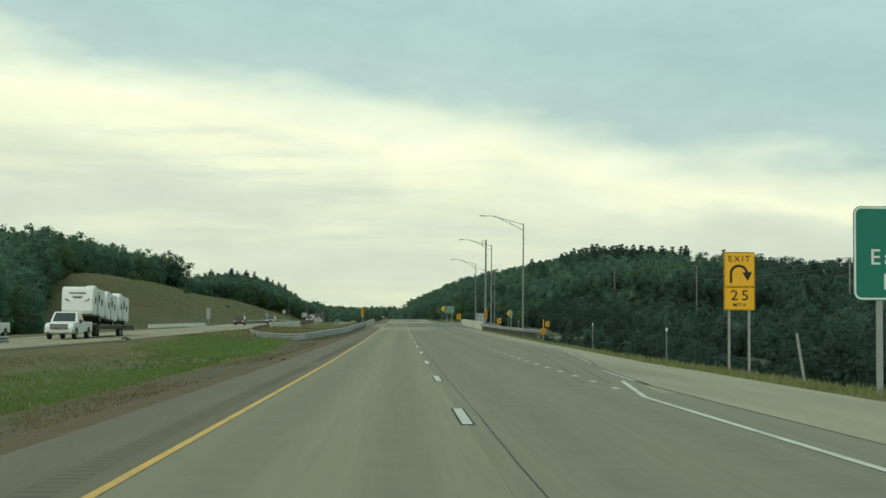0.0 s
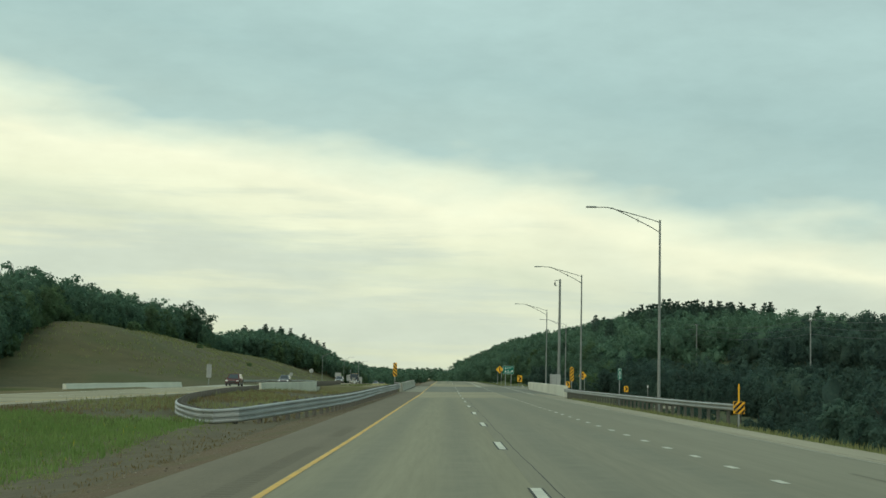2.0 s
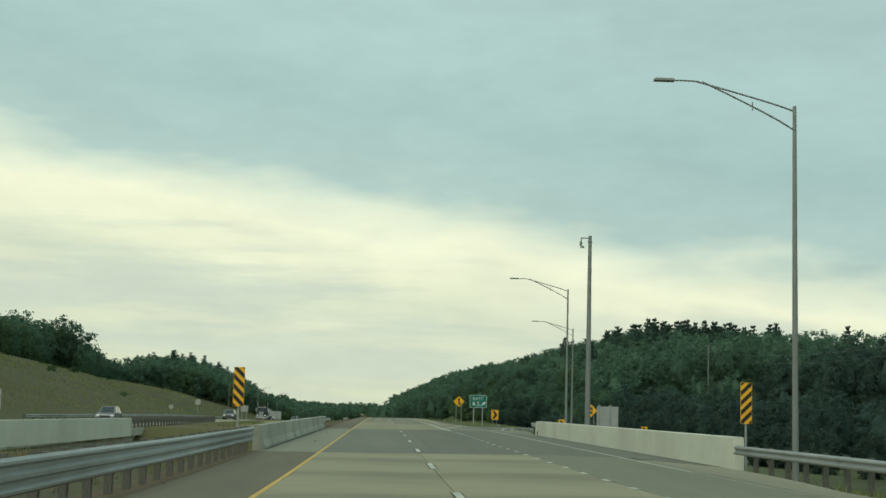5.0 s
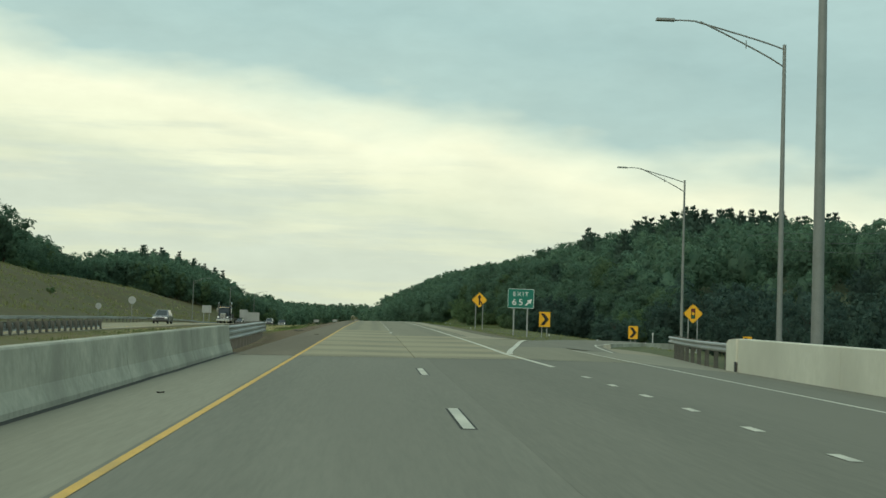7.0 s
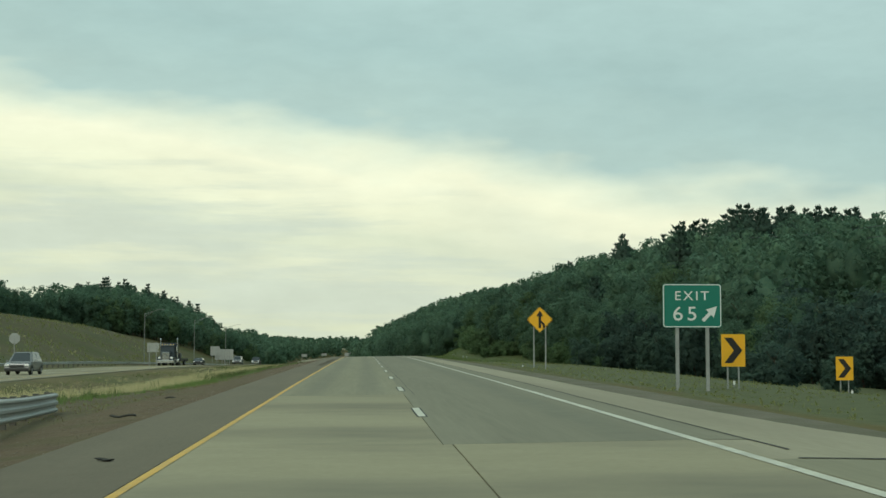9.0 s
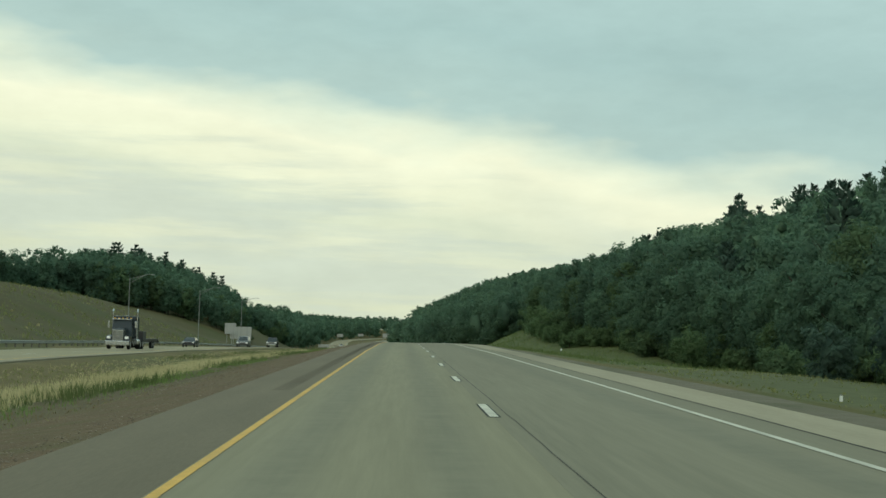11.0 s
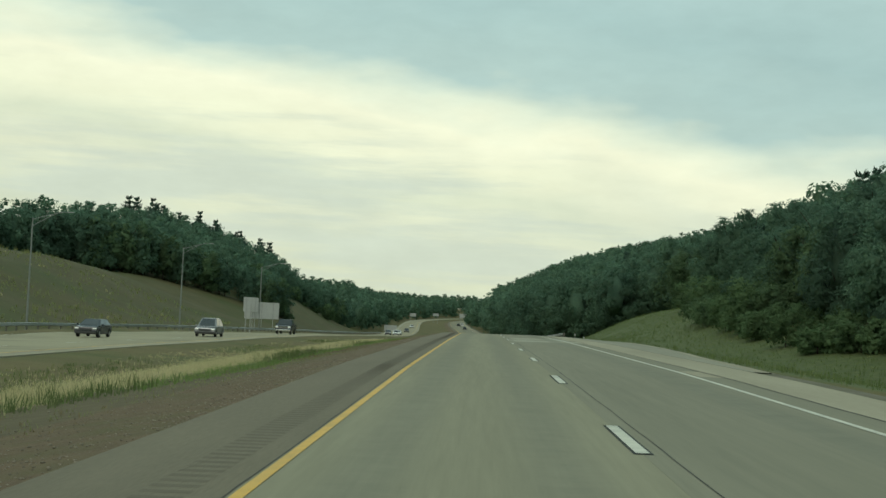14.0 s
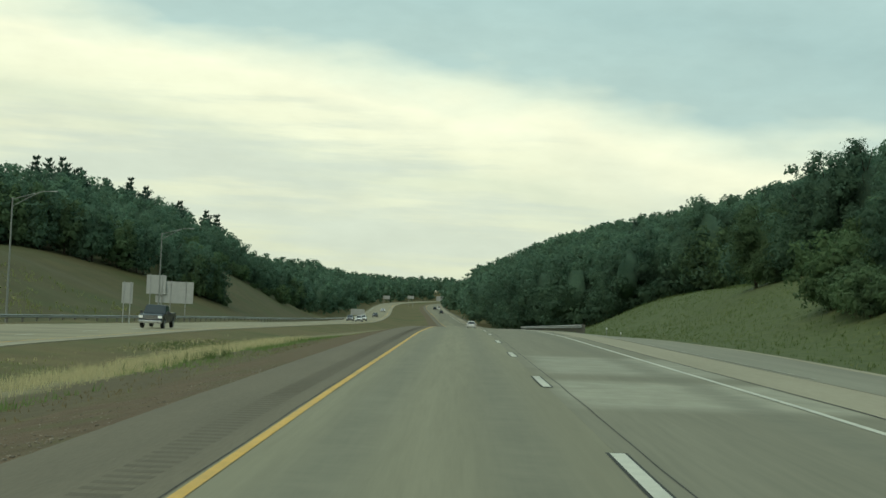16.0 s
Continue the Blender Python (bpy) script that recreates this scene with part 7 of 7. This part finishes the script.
poles = [utility_pole(*p) for p in POLES]
for a, b in zip(poles, poles[1:]):
    for du, dz in ((-0.35, -0.05), (0.12, -1.5), (0.12, -3.0)):
        cable = thing("power_cable", (0, 0, 0), "thin sagging power cable between poles", "cable", "power cables")
        pts = []
        for t in np.linspace(0, 1, 13):
            p = np.array(a) * (1 - t) + np.array(b) * t
            pts.append(Vector((p[0] + du, p[1], p[2] + dz - 1.4 * 4 * t * (1 - t))))
        bm = bmesh.new()
        tube(bm, pts, 0.035, 5)
        part("strand", bm, M_WIRE, cable)

# pale guide signs far down the valley
for x, y, z, w, h in ((-39.5, 1080, -3.3, 5.4, 2.4), (-47.5, 1450, 2.1, 4.4, 2.2), (-31.8, 1450, 2.9, 4.0, 1.8), (-12.8, 1450, 2.9, 5.0, 2.9)):
    sign_back("distant_sign", x, y, z, w, h, "pale guide sign far down the valley", (-0.35, 0.35), 2)


# ---- litter on the verge ----
def scrap(x, y, w, l, h, seed, mat=M_RUBBLE, label="torn strip of tyre rubber lying on the verge"):
    r3 = np.random.default_rng(seed)
    z = max(height(x, y) + 0.06 if x < -5.2 else -99, float(surf(x, y)) if x > -5.2 else -99)
    ob = thing("tyre_scrap", (x, y, z), label, "litter", "scraps on the verge", float(r3.uniform(0, 180)))
    bm = bmesh.new()
    sweep(bm, [(r3.normal(0, w * 0.15), l * (t - 0.5), abs(h * math.sin(3 * t + seed)) + 0.01) for t in np.linspace(0, 1, 7)], [(-w / 2, 0), (-w / 3, h * 0.4), (w / 3, h * 0.5), (w / 2, 0), (0, -0.02)], True)
    part("strip", bm, mat, ob)


for i, (x, y, w, l, h) in enumerate(((-5.06, 326.7, 0.18, 0.5, 0.05), (-3.5, 315.8, 0.10, 0.32, 0.02), (-4.6, 57, 0.12, 0.25, 0.03), (-3.6, 234, 0.06, 0.12, 0.01), (-3.85, 256, 0.06, 0.16, 0.012), (-6.1, 342, 0.15, 0.4, 0.05), (-7.5, 465, 0.1, 0.5, 0.05), (-5.9, 66, 0.12, 0.2, 0.04), (-19.0, 100, 0.3, 0.7, 0.12))):
    scrap(x, y, w, l, h, i + 1)
for i, (x, y) in enumerate(((-5.2, 548.5),)):
    scrap(x, y, 0.06, 0.3, 0.03, 40 + i, M_SIGNW, "scrap of white plastic lying on the gravel")


# ---- grasses, stones ----
def blades(name, label, mat, spots, tall, lean, per, width, seed):
    """Tufts of thin upright blades at spots (x, y, size)."""
    r3 = np.random.default_rng(seed)
    s = np.array(spots)
    s = np.repeat(s, per, axis=0)
    n = len(s)
    xy = s[:, :2] + r3.normal(0, 0.09, (n, 2)) * s[:, 2:3]
    z = ground_z(xy[:, 0] - bend(xy[:, 1]), xy[:, 1])
    z = np.where(xy[:, 0] - bend(xy[:, 1]) > -5.2, np.where(xy[:, 0] < 10.6, surf(xy[:, 0], xy[:, 1]), z), z) - 0.02
    a = r3.uniform(0, 6.28, n)
    h = tall * s[:, 2] * r3.uniform(0.55, 1.2, n)
    w = width * r3.uniform(0.7, 1.4, n)
    d = np.stack([np.cos(a), np.sin(a)], 1)
    tip = xy + d * (h * lean * r3.uniform(0.2, 1.0, n))[:, None]
    q = np.stack([-d[:, 1], d[:, 0]], 1)
    A = np.column_stack([xy - q * w[:, None], z])
    B = np.column_stack([xy + q * w[:, None], z])
    mid = (xy * 0.45 + tip * 0.55)
    C = np.column_stack([mid + q * w[:, None] * 0.7, z + h * 0.62])
    D = np.column_stack([tip, z + h])
    E = np.column_stack([mid - q * w[:, None] * 0.7, z + h * 0.62])
    v = np.stack([A, B, C, D, E], 1).reshape(-1, 3)
    i = np.arange(n) * 5
    quads = np.stack([i, i + 1, i + 2, i + 4], 1)
    tris = np.stack([i + 4, i + 2, i + 3], 1)
    ob = new(name, join_mesh(name, v, quads, tris, mat))
    return tagged(ob, label, "grass", kind="stuff")


def scatter(n, x0, x1, y0, y1, seed, size=(0.6, 1.2), keep=None, near=True):
    r3 = np.random.default_rng(seed)
    x, y = r3.uniform(x0, x1, n), r3.uniform(y0, y1, n)
    k = np.array([noise.noise(Vector((a * 0.16, b * 0.045, seed))) for a, b in zip(x, y)])
    m = k + r3.uniform(-0.3, 0.3, n) > (keep if keep is not None else -2)
    m &= ~((y > 216) & (y < 282))
    return np.column_stack([x, y, r3.uniform(*size, n)])[m]


blades("green_grass", "lush green grass with weeds in the median hollow", M_BLADE, scatter(21000, -15.0, -9.4, 14, 119, 1, (0.25, 1.0), 0.06), 0.18, 0.8, 4, 0.014, 1)
blades("green_grass", "darker weed patches in the median hollow", M_MEADOW, scatter(7000, -14.6, -9.6, 14, 119, 61, (0.4, 1.2), 0.16), 0.22, 0.7, 5, 0.014, 61)
blades("dry_grass", "short brown grass on the median edge", M_DRYB, scatter(16000, -17.5, -5.8, 10, 124, 2, (0.3, 0.9), 0.0), 0.14, 0.9, 4, 0.010, 2)
blades("dry_grass", "short olive grass on the median edge", M_WEED, scatter(7000, -16.5, -7.6, 8, 122, 13, (0.3, 0.9), 0.05), 0.13, 0.9, 4, 0.012, 13)
blades("green_grass", "lush weeds before the guard rail's nose", M_BLADE, scatter(6000, -17.0, -8.8, 90, 121, 71, (0.4, 1.2), -0.25), 0.24, 0.8, 4, 0.014, 71)
blades("weeds", "rough dry weeds between the guard rails", M_DRYB, scatter(7000, -18.5, -6.6, 118, 214, 72, (0.3, 1.1), 0.05), 0.26, 0.8, 4, 0.014, 72)
blades("flowers", "small yellow flowers in the median grass", M_FLOWER, scatter(500, -14, -9.0, 18, 112, 3, (0.6, 1.0), 0.05), 0.24, 0.4, 1, 0.02, 3)
blades("weeds", "sparse weeds on the dirt between the bridges", M_WEED, scatter(5000, -18.5, -6.4, 118, 216, 4, (0.3, 1.2), 0.12), 0.34, 0.6, 4, 0.014, 4)
blades("dry_grass", "tall pale dry grass in the median", M_STRAW, np.concatenate([scatter(15000, -14.6, -11.9, 335, 640, 5, (0.5, 1.3), -0.2), scatter(4000, -15.6, -11.2, 335, 640, 45, (0.4, 1.1), 0.05)]), 0.32, 1.0, 6, 0.006, 5)
blades("green_grass", "green weeds along the median", M_WEED, scatter(6000, -18.5, -14.4, 300, 640, 6, (0.3, 1.1), 0.0), 0.17, 0.8, 4, 0.012, 6)
blades("green_grass", "darker green patches across the median", M_MEADOW, scatter(4000, -18.0, -14.2, 300, 640, 66, (0.4, 1.3), 0.25), 0.24, 0.8, 5, 0.012, 66)
blades("green_grass", "green weeds between dry grass and gravel", M_BLADE, scatter(7000, -12.6, -9.4, 330, 640, 16, (0.3, 1.2), 0.10), 0.24, 0.8, 5, 0.010, 16)
blades("weeds", "dark green weed clumps in front of the dry grass", M_MEADOW, scatter(5200, -12.6, -10.2, 330, 640, 56, (0.4, 1.4), 0.30), 0.40, 0.7, 7, 0.012, 56)
blades("green_grass", "olive tufts fading into the gravel", M_WEED, scatter(6000, -11.2, -7.2, 330, 640, 46, (0.15, 0.7), 0.02), 0.18, 0.9, 4, 0.008, 46)
blades("dry_grass", "short brown grass fading into the gravel", M_DRYB, scatter(6000, -11.0, -6.6, 330, 640, 76, (0.2, 0.7), 0.02), 0.16, 0.9, 4, 0.008, 76)
blades("green_grass", "rough verge grass beside the shoulder", M_WEED, scatter(8000, 10.9, 17, 20, 210, 7, (0.5, 1.3), -0.25), 0.28, 0.7, 4, 0.02, 7)
blades("green_grass", "rough verge grass beside the shoulder", M_WEED, scatter(2600, 9.5, 22, 318, 440, 28, (0.15, 0.45), -0.2), 0.26, 0.8, 4, 0.022, 8)
slope = scatter(20000, 9.0, 44, 440, 770, 8, (0.4, 1.3), -0.5)
blades("meadow", "shaggy dark green meadow on the cut slope", M_MEADOW, slope[slope[:, 0] > dirt_out(slope[:, 1]) + 0.4], 0.26, 0.9, 4, 0.014, 8)
tufts = scatter(2600, 10.7, 30, 300, 740, 9, (0.4, 1.0), 0.1)
blades("dry_grass", "dry tufts in the verge", M_WEED, tufts[tufts[:, 0] > dirt_out(tufts[:, 1]) + 0.4], 0.26, 0.6, 3, 0.014, 9)
blades("dry_grass", "short dry tufts across the median", M_STRAW, scatter(3500, -18.5, -14.4, 320, 640, 37, (0.3, 0.8), 0.0), 0.22, 0.8, 4, 0.012, 37)


blades("dry_grass", "pale weed heads scattered on the bare hill", M_STRAW, scatter(170, -90, -46, 500, 740, 77, (0.5, 1.2), 0.1), 0.45, 0.9, 6, 0.05, 77)
blades("dry_grass", "tufts of rough grass on the bare hill", M_WEED, scatter(5000, -88, -46, 340, 740, 10, (0.8, 1.8), -0.2), 0.4, 0.8, 4, 0.05, 10)


def stones(name, label, spots, seed, mat):
    r3 = np.random.default_rng(seed)
    V, T, off = [], [], 0
    for x, y, s in spots:
        z = float(gravel_z(np.array(x), np.array(y)))
        w = ICO0[0][:] * np.array([1, 1.3, 0.55]) * s * r3.uniform(0.7, 1.2, (len(ICO0[0]), 1)) + np.array([x, y, z + s * 0.25])
        V.append(w)
        T.append(ICO0[1] + off)
        off += len(w)
    ob = new(name, join_mesh(name, np.concatenate(V), np.zeros((0, 4), int), np.concatenate(T), mat))
    tagged(ob, label, "stones", kind="stuff")


M_STONE = material("verge_stones", (0.07, 0.056, 0.040), (0.30, 0.255, 0.19), 4, 0.9, bump=0.3, island=0.5)
stones("stones", "loose stones scattered on the gravel verge", np.concatenate([scatter(700, -6.4, -4.7, 5, 200, 11, (0.015, 0.035)), scatter(6000, -7.6, -4.5, 290, 560, 12, (0.006, 0.02)), scatter(6000, -5.6, -4.45, 330, 560, 42, (0.008, 0.026), 0.0), scatter(3500, -9.0, -4.5, 400, 545, 43, (0.012, 0.034), 0.05)]), 3, M_STONE)

# rumble strip milled into the left shoulder
V, F = [], []
for x0, x1, y0, y1 in ((-3.42, -3.02, 395, 640), (-3.36, -2.98, -20, 110)):
    for y in np.arange(y0, y1, 0.36):
        i = len(V)
        V += [(a, b, float(surf(a, b)) + 0.0015) for a, b in ((x0, y), (x1, y), (x1, y + 0.17), (x0, y + 0.17))]
        F.append((i, i + 1, i + 2, i + 3))
M_RUMBLE = material("milled_asphalt", (0.118, 0.103, 0.071), (0.160, 0.139, 0.095), 4, 0.95)
tagged(mesh_object("rumble_strip", V, F, M_RUMBLE), "rumble strip milled into the asphalt shoulder", "rumble strip", kind="stuff")

# ---- concrete slabs of the bridge approaches ----
def slab_mesh(w, l):
    bm = bmesh.new()
    box(bm, (0, 0, -0.15), (w - 0.02, l - 0.025, 0.3), 0.008)
    me = bpy.data.meshes.new("concrete_slab")
    bm.to_mesh(me)
    bm.free()
    me.materials.append(M_SLAB)
    return me


def lay_slabs(x0, x1, y0, y1, n):
    l = (y1 - y0) / n
    me = slab_mesh(x1 - x0, l)
    for i in range(n):
        y = y0 + l * (i + 0.5)
        xm = (x0 + x1) / 2
        o = new("concrete_slab", me)
        o.parent = road
        g = (float(road_z(y + 1)) - float(road_z(y - 1))) / 2
        c = (float(cross(x1)) - float(cross(x0))) / (x1 - x0)
        o.matrix_basis = pose(xm, y, float(road_z(y)) + (float(cross(x0)) + float(cross(x1))) / 2, math.degrees(math.atan(g)), -math.degrees(math.atan(c)), 0)


lay_slabs(-2.72, 0.99, 177, 217, 4)
lay_slabs(0.99, 4.85, 177, 217, 4)
lay_slabs(-2.72, 1.13, 277, 282.3, 1)
lay_slabs(1.13, 4.85, 277, 282.3, 1)
for slab_y0, slab_y1, count in ((282.3, 297.34, 2), (297.34, 308.2, 1), (308.2, 318, 1)):
    lay_slabs(-2.72, 1.13, slab_y0, slab_y1, count)
    lay_slabs(1.13, 4.85, slab_y0, slab_y1, count)
lay_slabs(-2.72, 0.99, 318, 338, 2)
